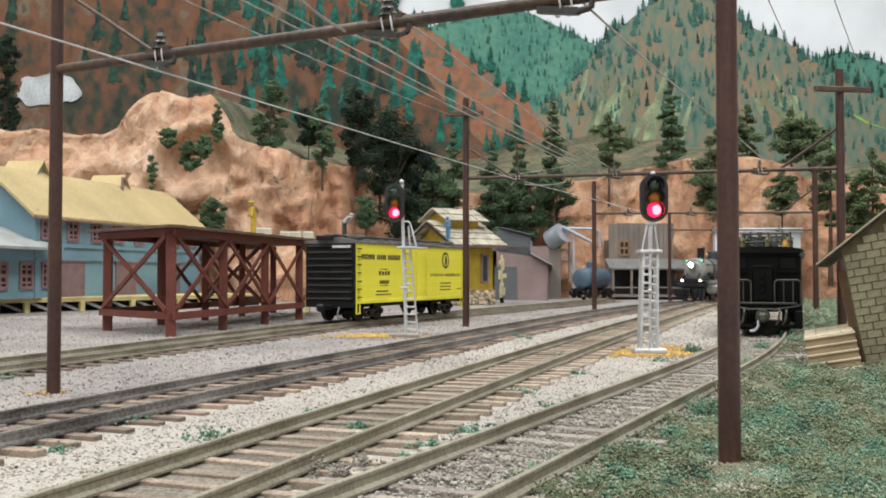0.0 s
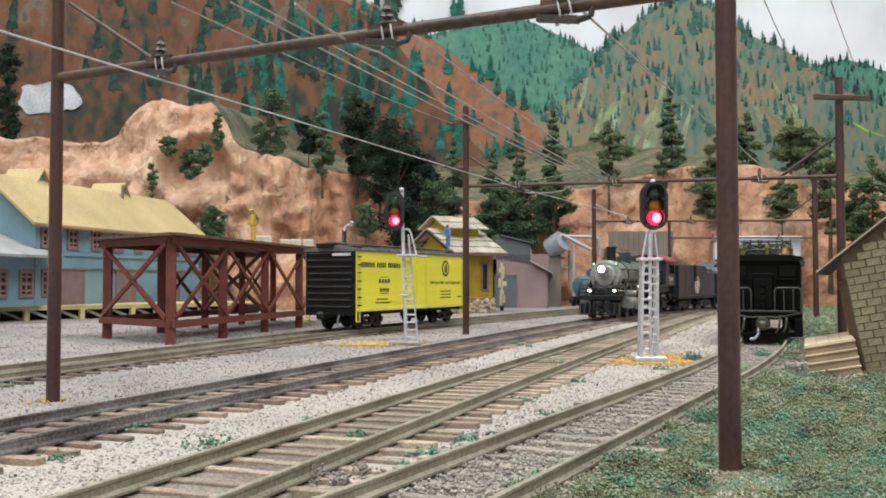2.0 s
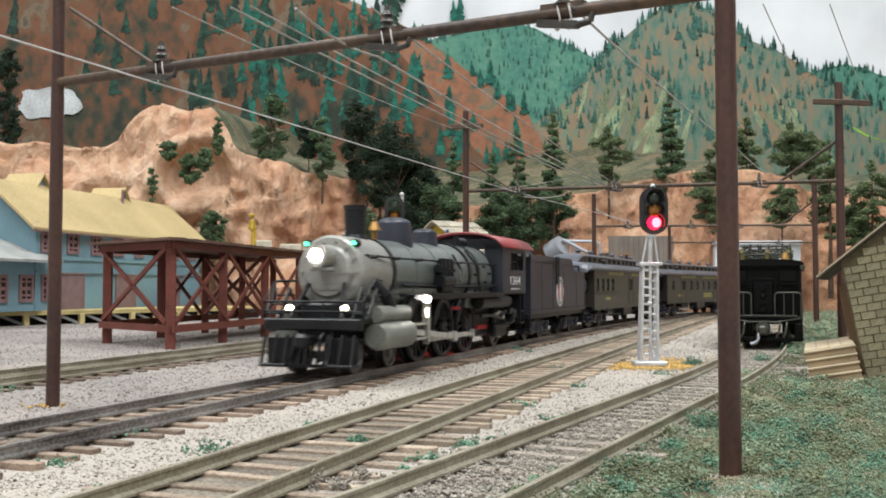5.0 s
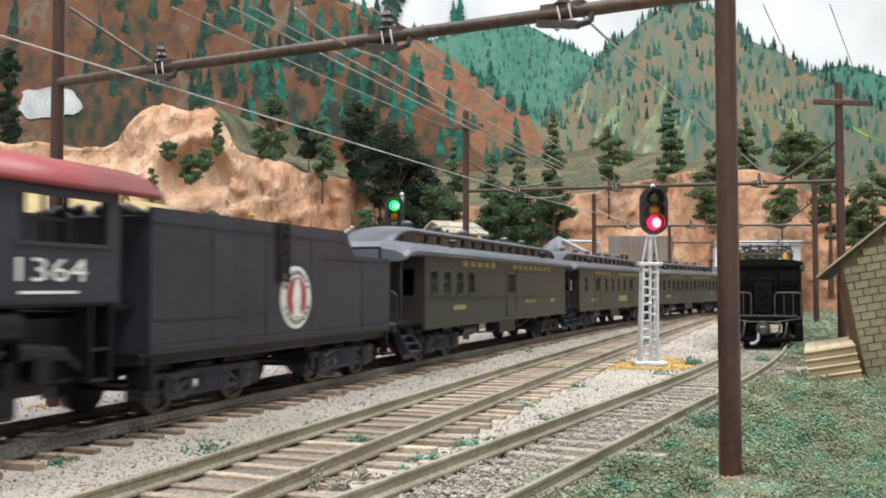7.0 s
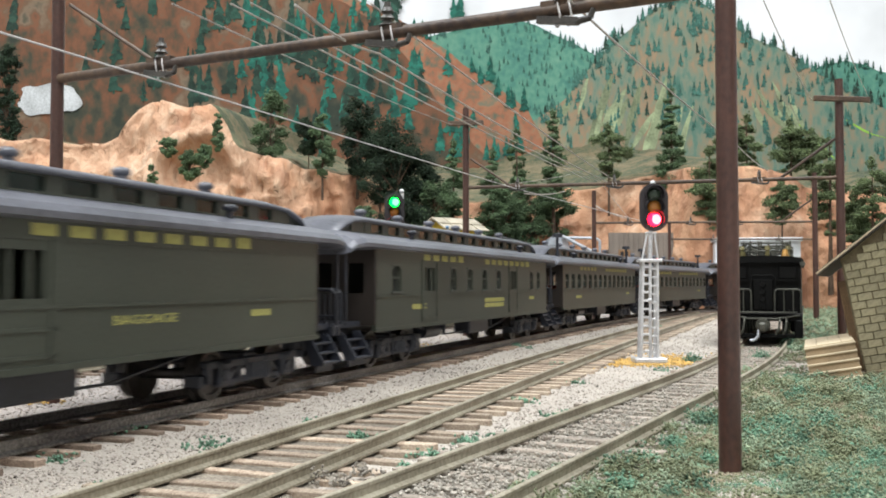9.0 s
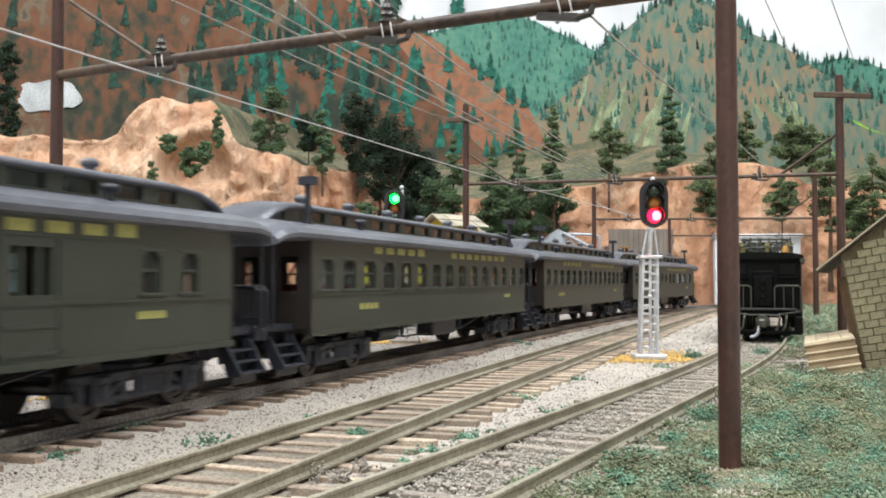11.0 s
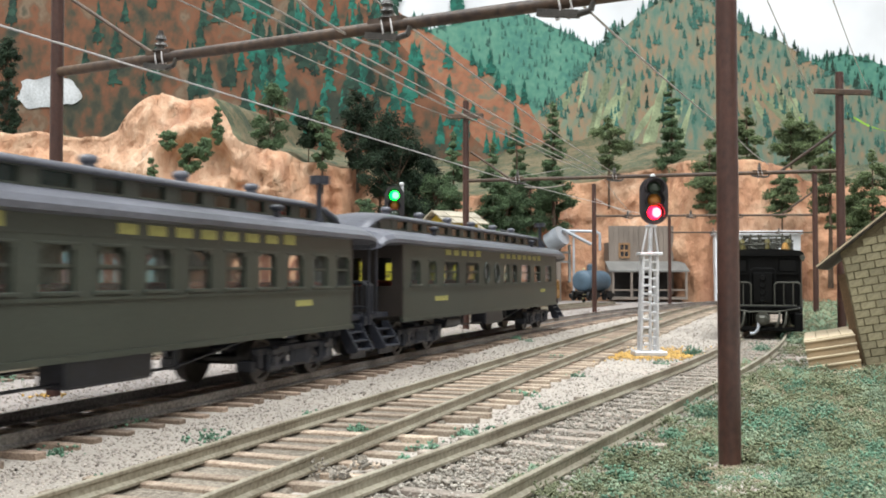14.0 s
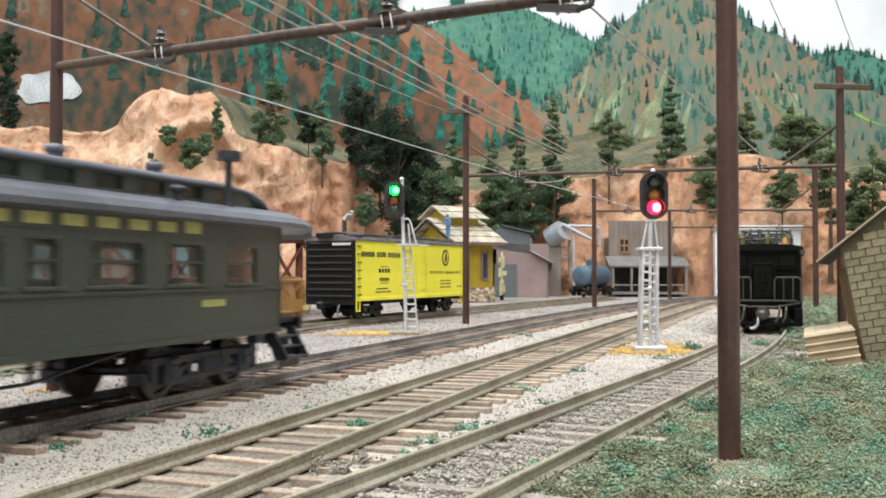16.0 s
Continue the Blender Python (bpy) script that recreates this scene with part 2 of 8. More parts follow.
def rock_mat():
    """Plaster rock in peach and tan, stained rusty red in upright streaks."""
    m = ramp_mat("plaster_rock", [(0.30, (0.20, 0.11, 0.07)), (0.40, (0.41, 0.24, 0.15)), (0.47, (0.48, 0.295, 0.19)), (0.54, (0.53, 0.35, 0.235)), (0.62, (0.56, 0.40, 0.285)), (0.70, (0.60, 0.475, 0.37)), (0.78, (0.40, 0.27, 0.19))],
                 scale=0.012, fine=0.11, dist=7, bump=1.0, second=0.5, detail=12, axis=(1, 1, 0.55))
    nt = m.node_tree
    p = nt.nodes["Principled BSDF"]
    peach = p.inputs["Base Color"].links[0].from_socket
    co = nt.nodes.new("ShaderNodeTexCoord")
    xyz = nt.nodes.new("ShaderNodeSeparateXYZ")
    nt.links.new(co.outputs["Object"], xyz.inputs[0])
    side = nt.nodes.new("ShaderNodeMapRange")
    side.inputs["From Min"].default_value, side.inputs["From Max"].default_value = -0.24, -0.12
    side.inputs["To Min"].default_value, side.inputs["To Max"].default_value = -0.10, 0.07
    nt.links.new(xyz.outputs["X"], side.inputs["Value"])
    stain, streak = nt.nodes.new("ShaderNodeTexNoise"), nt.nodes.new("ShaderNodeTexNoise")
    stain.inputs["Scale"].default_value, stain.inputs["Detail"].default_value = 13.0, 6
    stain.inputs["Distortion"].default_value = 0.8
    nt.links.new(co.outputs["Object"], stain.inputs["Vector"])
    mp = nt.nodes.new("ShaderNodeMapping")
    mp.inputs["Scale"].default_value = (1, 1, 0.3)
    nt.links.new(co.outputs["Object"], mp.inputs["Vector"])
    streak.inputs["Scale"].default_value, streak.inputs["Detail"].default_value = 34.0, 7
    nt.links.new(mp.outputs["Vector"], streak.inputs["Vector"])
    add = nt.nodes.new("ShaderNodeMath")
    nt.links.new(stain.outputs["Fac"], add.inputs[0])
    nt.links.new(side.outputs["Result"], add.inputs[1])
    mask = nt.nodes.new("ShaderNodeMapRange")
    mask.interpolation_type = "SMOOTHSTEP"
    mask.inputs["From Min"].default_value, mask.inputs["From Max"].default_value = 0.40, 0.56
    mask.inputs["To Max"].default_value = 0.72
    nt.links.new(add.outputs[0], mask.inputs["Value"])
    red = nt.nodes.new("ShaderNodeValToRGB")
    els = red.color_ramp.elements
    els[0].position, els[0].color = 0.33, (0.20, 0.075, 0.04, 1)
    els[1].position, els[1].color = 0.68, (0.56, 0.335, 0.20, 1)
    mid = els.new(0.5)
    mid.color = (0.43, 0.205, 0.11, 1)
    nt.links.new(streak.outputs["Fac"], red.inputs["Fac"])
    mix = nt.nodes.new("ShaderNodeMix")
    mix.data_type = "RGBA"
    nt.links.new(mask.outputs["Result"], mix.inputs[0])
    nt.links.new(peach, mix.inputs[6])
    nt.links.new(red.outputs["Color"], mix.inputs[7])
    nt.links.new(mix.outputs[2], p.inputs["Base Color"])
    return m


M_ROCK = rock_mat()
M_SLOPE = ramp_mat("hill_scatter", [(0.36, (0.028, 0.045, 0.028)), (0.45, (0.075, 0.09, 0.05)), (0.53, (0.145, 0.125, 0.07)), (0.60, (0.22, 0.165, 0.10)), (0.70, (0.10, 0.115, 0.065))], scale=0.024, fine=0.2, dist=2, bump=0.8, second=0.4)
M_CONCRETE = mat("white_portal", (0.72, 0.74, 0.78), 0.8, 0, 0.15, 0.05, 0.1)
M_WALL = mat("room_wall", (0.80, 0.80, 0.78), 0.9, 0, 0.06, 0.002, 0.05, 0.05)
M_SKY = mat("backdrop_sky", (0.80, 0.82, 0.86), 0.9, 0, 0.04, 0.002, 0.0, 0.01)
M_PAINT_TREE_TEAL = mat("painted_teal_tree", (0.016, 0.125, 0.092), 0.9, 0, 0.4, 0.03, 0.0, rnd=0.5)
M_PAINT_TREE_HILL = mat("painted_hill_tree", (0.020, 0.062, 0.044), 0.9, 0, 0.4, 0.03, 0.0, rnd=0.5)
M_PAINT_PALE = mat("painted_pale_grey", (0.56, 0.58, 0.60), 0.9, 0, 0.25, 0.03, 0.0, 0.3)
M_PAINT_TEAL = ramp_mat("painted_far_ridge", [(0.3, (0.05, 0.17, 0.15)), (0.5, (0.085, 0.24, 0.18)), (0.7, (0.14, 0.30, 0.22))], scale=0.02, fine=0.12, bump=0.0, second=0.5)
M_PAINT_GREEN = ramp_mat("painted_mountain", [(0.33, (0.055, 0.15, 0.12)), (0.41, (0.10, 0.19, 0.15)), (0.47, (0.17, 0.215, 0.16)), (0.53, (0.225, 0.205, 0.14)), (0.58, (0.30, 0.205, 0.13)), (0.63, (0.235, 0.225, 0.15)), (0.72, (0.15, 0.25, 0.19))], scale=0.012, fine=0.11, bump=0.0, second=0.42, axis=(1, 1, 0.42), detail=8)
M_PAINT_BROWN = ramp_mat("painted_brown_hill", [(0.36, (0.026, 0.036, 0.026)), (0.42, (0.06, 0.055, 0.036)), (0.47, (0.125, 0.062, 0.035)), (0.52, (0.18, 0.076, 0.040)), (0.56, (0.14, 0.086, 0.053)), (0.61, (0.185, 0.132, 0.09)), (0.68, (0.05, 0.058, 0.04))], scale=0.009, fine=0.05, bump=0.0, second=0.42, axis=(1, 1, 0.75), detail=9)
M_PAINT_RED = ramp_mat("painted_red_slope", [(0.36, (0.08, 0.12, 0.09)), (0.43, (0.19, 0.125, 0.08)), (0.49, (0.31, 0.125, 0.07)), (0.55, (0.32, 0.155, 0.09)), (0.61, (0.18, 0.16, 0.11)), (0.69, (0.09, 0.16, 0.12))], scale=0.02, fine=0.09, bump=0.0, second=0.42, detail=7)
M_PAINT_TREE = mat("painted_tree", (0.026, 0.105, 0.075), 0.9, 0, 0.4, 0.03, 0.0, rnd=0.6)
M_PAINT_TREE_DARK = mat("painted_dark_tree", (0.02, 0.048, 0.034), 0.9, 0, 0.4, 0.03, 0.0, rnd=0.5)
M_PAINT_TREE_FAR = mat("painted_hazy_tree", (0.055, 0.155, 0.125), 0.9, 0, 0.4, 0.03, 0.0, rnd=0.4)
M_PAINT_LIGHT = mat("painted_pale_streak", (0.27, 0.32, 0.19), 0.9, 0, 0.3, 0.03, 0.0, 0.3, rnd=0.3)
M_PAINT_LIME = mat("painted_lime_streak", (0.30, 0.55, 0.08), 0.9, 0, 0.3, 0.05, 0.0, 0.3)
M_LEAF = mat("foam_foliage", (0.095, 0.152, 0.072), 0.95, 0, 0.4, 0.06, 0.2, 0.8, rnd=0.3)
M_LEAF_DARK = mat("dark_foliage", (0.022, 0.044, 0.022), 0.95, 0, 0.5, 0.06, 0.2, 0.8, rnd=0.3)
M_LEAF_YELLOW = mat("olive_foliage", (0.125, 0.168, 0.075), 0.95, 0, 0.4, 0.06, 0.2, 0.8, rnd=0.3)
M_BARK = mat("tree_bark", (0.09, 0.055, 0.035), 0.9, 0, 0.4, 0.1, 0.4, 1.0)

# ---- room and layout table ----
room = ((-2600, -2400), (2600, 1900))


def wall_slab(name, x0, x1, y0, y1, z0, z1, material, label, kind="structure"):
    return solo(name, B().box((x0 + x1) / 2, (y0 + y1) / 2, (z0 + z1) / 2, x1 - x0, y1 - y0, z1 - z0), material, label, name.split("_")[0], kind=kind)


wall_slab("wall_north", -2600, 2600, 1900, 2000, -1200, 1600, M_WALL, "plain off-white painted room wall behind the backdrop")
wall_slab("wall_south", -2600, 2600, -2500, -2400, -1200, 1600, M_WALL, "plain off-white painted room wall")
wall_slab("wall_west", -2700, -2600, -2500, 2000, -1200, 1600, M_WALL, "plain off-white painted room wall")
wall_slab("wall_east", 2600, 2700, -2500, 2000, -1200, 1600, M_WALL, "plain off-white painted room wall")
wall_slab("ceiling", -2700, 2700, -2500, 2000, 1600, 1660, M_WALL, "plain white room ceiling")
wall_slab("floor", -2700, 2700, -2500, 2000, -1260, -1200, M_WALL, "plain pale room floor under the layout")


def turf_edge(y):
    """Where the grass begins beside the siding."""
    return spur_x(y) + 13


def hills(x, y, k, amp, seed=0.0):
    return amp * noise.fractal(Vector((x * k + seed, y * k, seed)), 0.8, 2.1, 5)


def ground_height(x, y):
    return hills(x, y, 0.02, 0.35) + hills(x, y, 0.12, 0.18, 7.0) + (min(1.5, max(0, (x - turf_edge(y)) * 0.05)) * 0.8 * 0.25 if y < 420 else 0)


def build_ground():
    b = B()
    xs = [-2000 + 100 * i for i in range(16)] + [-400 + 5 * i for i in range(181)] + [520 + 80 * i for i in range(16)]
    ys = [-2000 + 150 * i for i in range(13)] + [-80 + 40 * i for i in range(4)] + [80 + 5 * i for i in range(120)] + [690 + 30 * i for i in range(34)]
    nx = len(xs)
    b.v = [(x, y, ground_height(x, y)) for y in ys for x in xs]
    b.f = [(j * nx + i, j * nx + i + 1, (j + 1) * nx + i + 1, (j + 1) * nx + i) for j in range(len(ys) - 1) for i in range(nx - 1)]
    b.s = [True] * len(b.f)
    b = b.mesh("ground")
    b.materials.append(M_BALLAST)
    b.materials.append(M_BALLAST_GREY)
    b.polygons.foreach_set("material_index", [1 if q.center.x / U < main_x(q.center.y / U) - 8 else 0 for q in b.polygons])
    solo("ground", b, M_BALLAST, "pale grey-beige ballast and gravel spread over the layout", "ground", kind="structure")
    solo("layout_table", B().box(-220, -150, -32, 3700, 3600, 50, 3), M_BARK, "wooden layout table under the scenery", "table", kind="structure")


# ---- tracks ----
MAIN = (3.57, 3.79, 4.38, 111.13, 20.19)


def main_x(y):
    """The main line's middle, across, at a distance y."""
    if y < 120:
        return main_x(120) + (y - 120) * 0.3376
    if y > 900:
        return main_x(900) + (y - 900) * 0.7438
    k, x = (y - 400) / 300, 0.0
    for c in MAIN:
        x = x * k + c
    return x


def siding_x(y):
    return 4.187e-05 * y * y + 0.33222 * y - 68.34


def spur_x(y):
    if y < 230:
        return 0.5093 * y - 56.8
    k = min(y, 385) - 230
    return 60.34 + 0.5093 * k - 0.000417 * k * k + max(0, y - 385) * 0.38


def yard_x(y):
    if y < 430:
        return 0.3037 * y - 195.3
    return -64.7 + (y - 430) * 0.3037 + min(y - 430, 60) ** 2 * 0.00145 + max(0, y - 490) * 0.174


def spine_of(fx, y0, y1, step, z):
    out, y = [], y0
    while y <= y1:
        h = math.atan2(2.0, fx(y + 1) - fx(y - 1))
        out.append((fx(y), y, z, h))
        y += step
    return out


build_ground()


def build_track(name, fx, y0, y1, label, rail, tie, sleepers=True, step=7.1, lift=0.0, bed=0.0):
    t = thing(name, mm(0, 0, 0), label, "track", "railway tracks", "structure")
    foot = ((-1.0, -2.1), (1.0, -2.1), (1.0, -1.75), (0.28, -1.45), (0.28, -0.6), (0.42, -0.45), (0.42, -0.08), (0.3, 0), (-0.3, 0), (-0.42, -0.08), (-0.42, -0.45), (-0.28, -0.6), (-0.28, -1.45), (-1.0, -1.75))
    sp = spine_of(fx, y0, y1, 18, 3.0)
    for side in (-8.4, 8.4):
        part("rail", B().sweep([(a + side, c) for a, c in foot], sp), rail, t)
    if bed:
        # Stained ballast, its brown darkened further for the shade between the ties.
        part("stained_shaded_bed", B().sweep([(-bed, -3.2), (bed, -3.2), (bed - 0.6, -2.56), (-bed + 0.6, -2.56)], sp), M_BED, t, "stained brown ballast between the rails, darkened for shade between ties")
    rnd = random.Random(len(name) + int(y1))
    meshes = []
    for k in range(6):
        d = 31 + rnd.uniform(-1.2, 1.2)
        meshes.append(B().box(0, 0, 0, d, 2.05 + rnd.uniform(-0.25, 0.3), 1.25, 0.12).mesh("tie"))
    rest, n, dist, last = B(), 0, 0.0, None
    for x, y, z, h in spine_of(fx, y0, y1, 1.0, 0.0):
        if last is not None:
            dist += math.hypot(x - last[0], y - last[1])
        last = (x, y)
        if dist >= n * step:
            n += 1
            m = (x + rnd.uniform(-0.8, 0.8) * math.sin(h), y - rnd.uniform(-0.8, 0.8) * math.cos(h), 0.3 + lift + rnd.uniform(-0.12, 0.1), 0, rnd.uniform(-0.8, 0.8), math.degrees(h) - 90 + rnd.uniform(-2.2, 2.2))
            if y > 60 and sleepers:
                part("tie", meshes[rnd.randrange(6)], tie, t, m=mm(*m))
            else:
                rest.box(0, 0, 0, 31, 3, 1.6, 0, shift(*m))
    if rest.v:
        tagged(part("far_ties", rest, tie, t), kind="stuff")
    return t


# ---- rock cliff with the tunnel ----
PORTAL = (315, 962)


def lerp(table, x):
    if x <= table[0][0]:
        return table[0][1]
    for (a, va), (c, vc) in zip(table, table[1:]):
        if x <= c:
            k = (x - a) / (c - a)
            k = k * k * (3 - 2 * k)
            return va + (vc - va) * k
    return table[-1][1]


CLIFF_BASE = ((-1500, 840), (-420, 860), (-200, 900), (0, 985), (150, 1050), (230, 1010), (270, 972), (355, 972), (420, 985), (560, 960), (900, 900), (1600, 860))
CLIFF_TOP = ((-1500, 190), (-520, 166), (-335, 166), (-285, 212), (-232, 206), (-195, 163), (-130, 146), (-60, 136), (40, 118), (150, 138), (240, 152), (330, 150), (420, 128), (560, 150), (900, 160), (1600, 170))


def build_cliff():
    b = B()
    xs = [-1500 + 40 * i for i in range(22)] + [-640 + 5 * i for i in range(252)] + [620 + 50 * i for i in range(18)]
    rows = [(k / 44, 0.0) for k in range(45)] + [(1.0, k / 10) for k in range(1, 11)]
    grid = []
    for v, back in rows:
        for x in xs:
            y, h = lerp(CLIFF_BASE, x), lerp(CLIFF_TOP, x)
            zz = v * h
            rough = hills(x, zz, 0.009, 26, 3.0) + hills(x, zz * 0.6, 0.035, 10, 5.0) + hills(x * 1.5, zz * 0.7, 0.09, 5.5, 9.0)
            # a round hollow with a raised rim, and folds that run down from it
            r = math.hypot((x + 238) * 0.95, zz - 138)
            rough += 24 * math.exp(-(r / 27) ** 4) - 15 * math.exp(-((r - 38) / 9) ** 2)
            for fx, fz, dx, dz, wide, deep in ((-222, 100, 0.8, 0.6, 7, 20), (-176, 118, -0.25, 1.0, 9, 14), (-150, 90, 0.15, 1.0, 8, 12), (-118, 80, -0.1, 1.0, 9, 14), (-330, 118, 1.0, 0.12, 8, 9), (-266, 112, 0.3, 1.0, 7, 9)):
                n = math.hypot(dx, dz)
                along, across = ((x - fx) * dx + (zz - fz) * dz) / n, ((x - fx) * dz - (zz - fz) * dx) / n
                fade = math.exp(-(along / 42) ** 4)
                rough += deep * fade * (math.exp(-(across / wide) ** 2) - 0.7 * math.exp(-((across - wide * 2) / wide) ** 2))
            ridge = 6 * noise.ridged_multi_fractal(Vector((x * 0.014, v * h * 0.007, 2.0)), 0.8, 2.1, 5, 1.0, 2.0) + 4.4 * noise.ridged_multi_fractal(Vector((x * 0.05, v * h * 0.03, 6.0)), 0.6, 2.1, 5, 1.0, 2.0)
            near = math.exp(-((x - PORTAL[0]) / 70) ** 4)
            rough = (rough - ridge) * (1 - 0.85 * near) * (0.35 + 0.65 * min(1, v * 5))
            lean = (62 * v ** 1.3) * (1 - 0.6 * near)
            z = v * h - 4 + hills(x, v * 100, 0.03, 5, 1.0) * v
            yy = y + lean + rough
            if back > 0:
                yy = yy + (1506 - yy) * back
                z += back * (60 + 40 * math.sin(x * 0.004 + 1)) + hills(x, back * 300, 0.012, 12, 4.0) * back
            grid.append((x, yy, z))
    nx, kinds = len(xs), []
    for j in range(len(rows) - 1):
        for i in range(nx - 1):
            cx, cz = (xs[i] + xs[i + 1]) / 2, grid[j * nx + i][2]
            if abs(cx - PORTAL[0]) < 24 and cz < 64 and rows[j][1] == 0:
                continue
            b.f.append((j * nx + i, j * nx + i + 1, (j + 1) * nx + i + 1, (j + 1) * nx + i))
            kinds.append(1 if rows[j][1] > 0 or rows[j + 1][1] > 0 else 0)
    b.v = grid
    b.s = [True] * len(b.f)
    me = b.mesh("cliff")
    me.materials.append(M_ROCK)
    me.materials.append(M_SLOPE)
    me.polygons.foreach_set("material_index", kinds)
    solo("cliff", me, M_ROCK, "peach and rust coloured plaster rock cliff behind the yard", "cliff", kind="structure")
    t = thing("tunnel_portal", mm(PORTAL[0], PORTAL[1] - 6, 0, 0, 0, -10), "white concrete tunnel portal in the rock face", "tunnel portal", kind="structure")
    arch = [(-24, 0), (-24, 44)] + [(-24 * math.cos(a * math.pi / 10), 44 + 18 * math.sin(a * math.pi / 10)) for a in range(1, 10)] + [(24, 44), (24, 0)]
    part("portal_wall", B().slab([(-41, -2), (-41, 68), (41, 68), (41, -2)] + arch[::-1], "y", -4, 26), M_CONCRETE, t)
    part("coping", B().box(0, 10, 70, 86, 34, 4, 0.6), M_CONCRETE, t)


build_cliff()

# ---- painted backdrop ----
BACK = 1500.0


def paint(px, py):
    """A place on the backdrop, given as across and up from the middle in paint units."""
    return ((px - 784) * BACK / 1687, 26.1 + (485.6 - py) * BACK / 1687)


def ragged(points, seed, amp, step=8):
    out = []
    for (x0, z0), (x1, z1) in zip(points, points[1:]):
        n = max(1, int(abs(x1 - x0) / step))
        for i in range(n):
            x = x0 + (x1 - x0) * i / n
            out.append((x, z0 + (z1 - z0) * i / n + amp * noise.noise(Vector((x * 0.05, seed, 0)))))
    return out + [points[-1]]


def ridge(name, pts, layer, material, seed, amp=4):
    top = ragged([paint(*p) for p in pts], seed, amp)
    y = BACK - 1 - 0.8 * layer
    b = B()
    n = len(top)
    b.v = [(x, y, z) for x, z in top] + [(x, y, -10) for x, z in top]
    b.f = [(i, n + i, n + i + 1, i + 1) for i in range(n - 1)]
    b.s = [False] * len(b.f)
    return part(name, b, material, backdrop)


def painted_trees(name, spots, layer, material, rnd):
    b = B()
    y = BACK - 1 - 0.8 * layer
    for px, py, h in spots:
        x, z = paint(px, py)
        lean, wide, tiers = rnd.uniform(-0.07, 0.07), h * rnd.uniform(0.16, 0.24), rnd.randint(6, 8)
        for k in range(tiers):
            # drooping brush dabs, tier over tier
            q = k / tiers
            for sgn in (-1, 1, 0):
                w = wide * ((1 - q) ** 0.85 + 0.08) * rnd.uniform(0.55, 1.2) * (0.55 if sgn else 0.7)
                cx, cz = x + lean * h * q + sgn * w * rnd.uniform(0.5, 0.95), z + h * (0.16 + 0.80 * q) + h * rnd.uniform(-0.03, 0.03)
                o, yy, drop = len(b.v), y - rnd.uniform(0, 0.7), sgn * h * rnd.uniform(0.02, 0.07)
                b.v += [(cx + w * rnd.uniform(0.75, 1.2) * math.cos(a), yy, cz + h * 0.085 * rnd.uniform(0.6, 1.25) * math.sin(a) - drop * math.cos(a)) for a in [i * math.tau / 7 + 0.3 for i in range(7)]]
                b.f.append(tuple(range(o, o + 7))[::-1])
                b.s.append(False)
        o, yy = len(b.v), y - 0.3
        b.v += [(x - h * 0.025, yy, z), (x + h * 0.025, yy, z), (x + lean * h + h * 0.012, yy, z + h), (x + lean * h - h * 0.012, yy, z + h)]
        b.f.append((o, o + 1, o + 2, o + 3))
        b.s.append(False)
    return tagged(part(name, b, material, backdrop), kind="stuff")


def line_y(pts, px):
    for (a, va), (c, vc) in zip(pts, pts[1:]):
        if a <= px <= c:
            return va + (vc - va) * (px - a) / (c - a)
    return 900


def streaks(name, spots, layer, material, rnd):
    b = B()
    y = BACK - 1 - 0.8 * layer
    for j, (px, py, dx, dy, w) in enumerate(spots):
        y = BACK - 1 - 0.8 * layer - 0.02 * j
        n, lo, hi = 7, [], []
        for k in range(n + 1):
            q = k / n
            x, z = paint(px + dx * q + rnd.uniform(-0.8, 0.8), py + dy * q)
            g = 0.75 * w * math.sin(math.pi * (0.08 + 0.88 * q)) * rnd.uniform(0.75, 1.1)
            lo.append((x - g, y, z))
            hi.append((x + g, y, z + rnd.uniform(-2, 2)))
        o = len(b.v)
        b.v += lo + hi
        b.f += [(o + i, o + i + 1, o + n + 2 + i, o + n + 1 + i) for i in range(n)]
        b.s += [False] * n
    return tagged(part(name, b, material, backdrop), kind="stuff")


backdrop = thing("backdrop", mm(0, 0, 0), "painted mountain backdrop board with forested slopes and pale sky", "backdrop", kind="structure")
part("board", B().box(0, BACK + 10, 400, 3900, 18, 1000), M_SKY, backdrop)
R_FAR = ((1380, 160), (1430, 115), (1460, 97), (1500, 88), (1530, 95), (1568, 108), (1700, 160), (2300, 260))
R_MID = ((700, 60), (760, 46), (800, 36), (860, 18), (910, 12), (950, 26), (1000, 50), (1040, 70), (1065, 84), (1130, 120), (1200, 200))
R_MAIN = ((940, 200), (1000, 160), (1050, 95), (1085, 58), (1130, 22), (1165, -6), (1210, -25), (1250, -12), (1290, 14), (1330, 46), (1380, 64), (1420, 90), (1450, 112), (1520, 150), (1600, 190), (1750, 260), (2300, 380))
R_RED = ((-1200, -250), (300, -160), (520, -70), (620, -25), (690, 5), (740, 40), (790, 70), (820, 95), (850, 118), (880, 135), (935, 178), (900, 205))
R_BROWN = ((-1200, -230), (250, -150), (480, -80), (590, -25), (650, 12), (700, 60), (740, 110), (780, 170), (830, 230), (900, 300), (960, 380))
ridge("far_ridge", R_FAR, 0, M_PAINT_TEAL, 1)
ridge("middle_ridge", R_MID, 1, M_PAINT_TEAL, 2)
ridge("main_mountain", R_MAIN, 2, M_PAINT_GREEN, 3)
ridge("red_slope", R_RED[:-1] + ((952, 215), (980, 270), (1030, 345)), 3, M_PAINT_RED, 4)
ridge("brown_hill", R_BROWN, 4, M_PAINT_BROWN, 5)


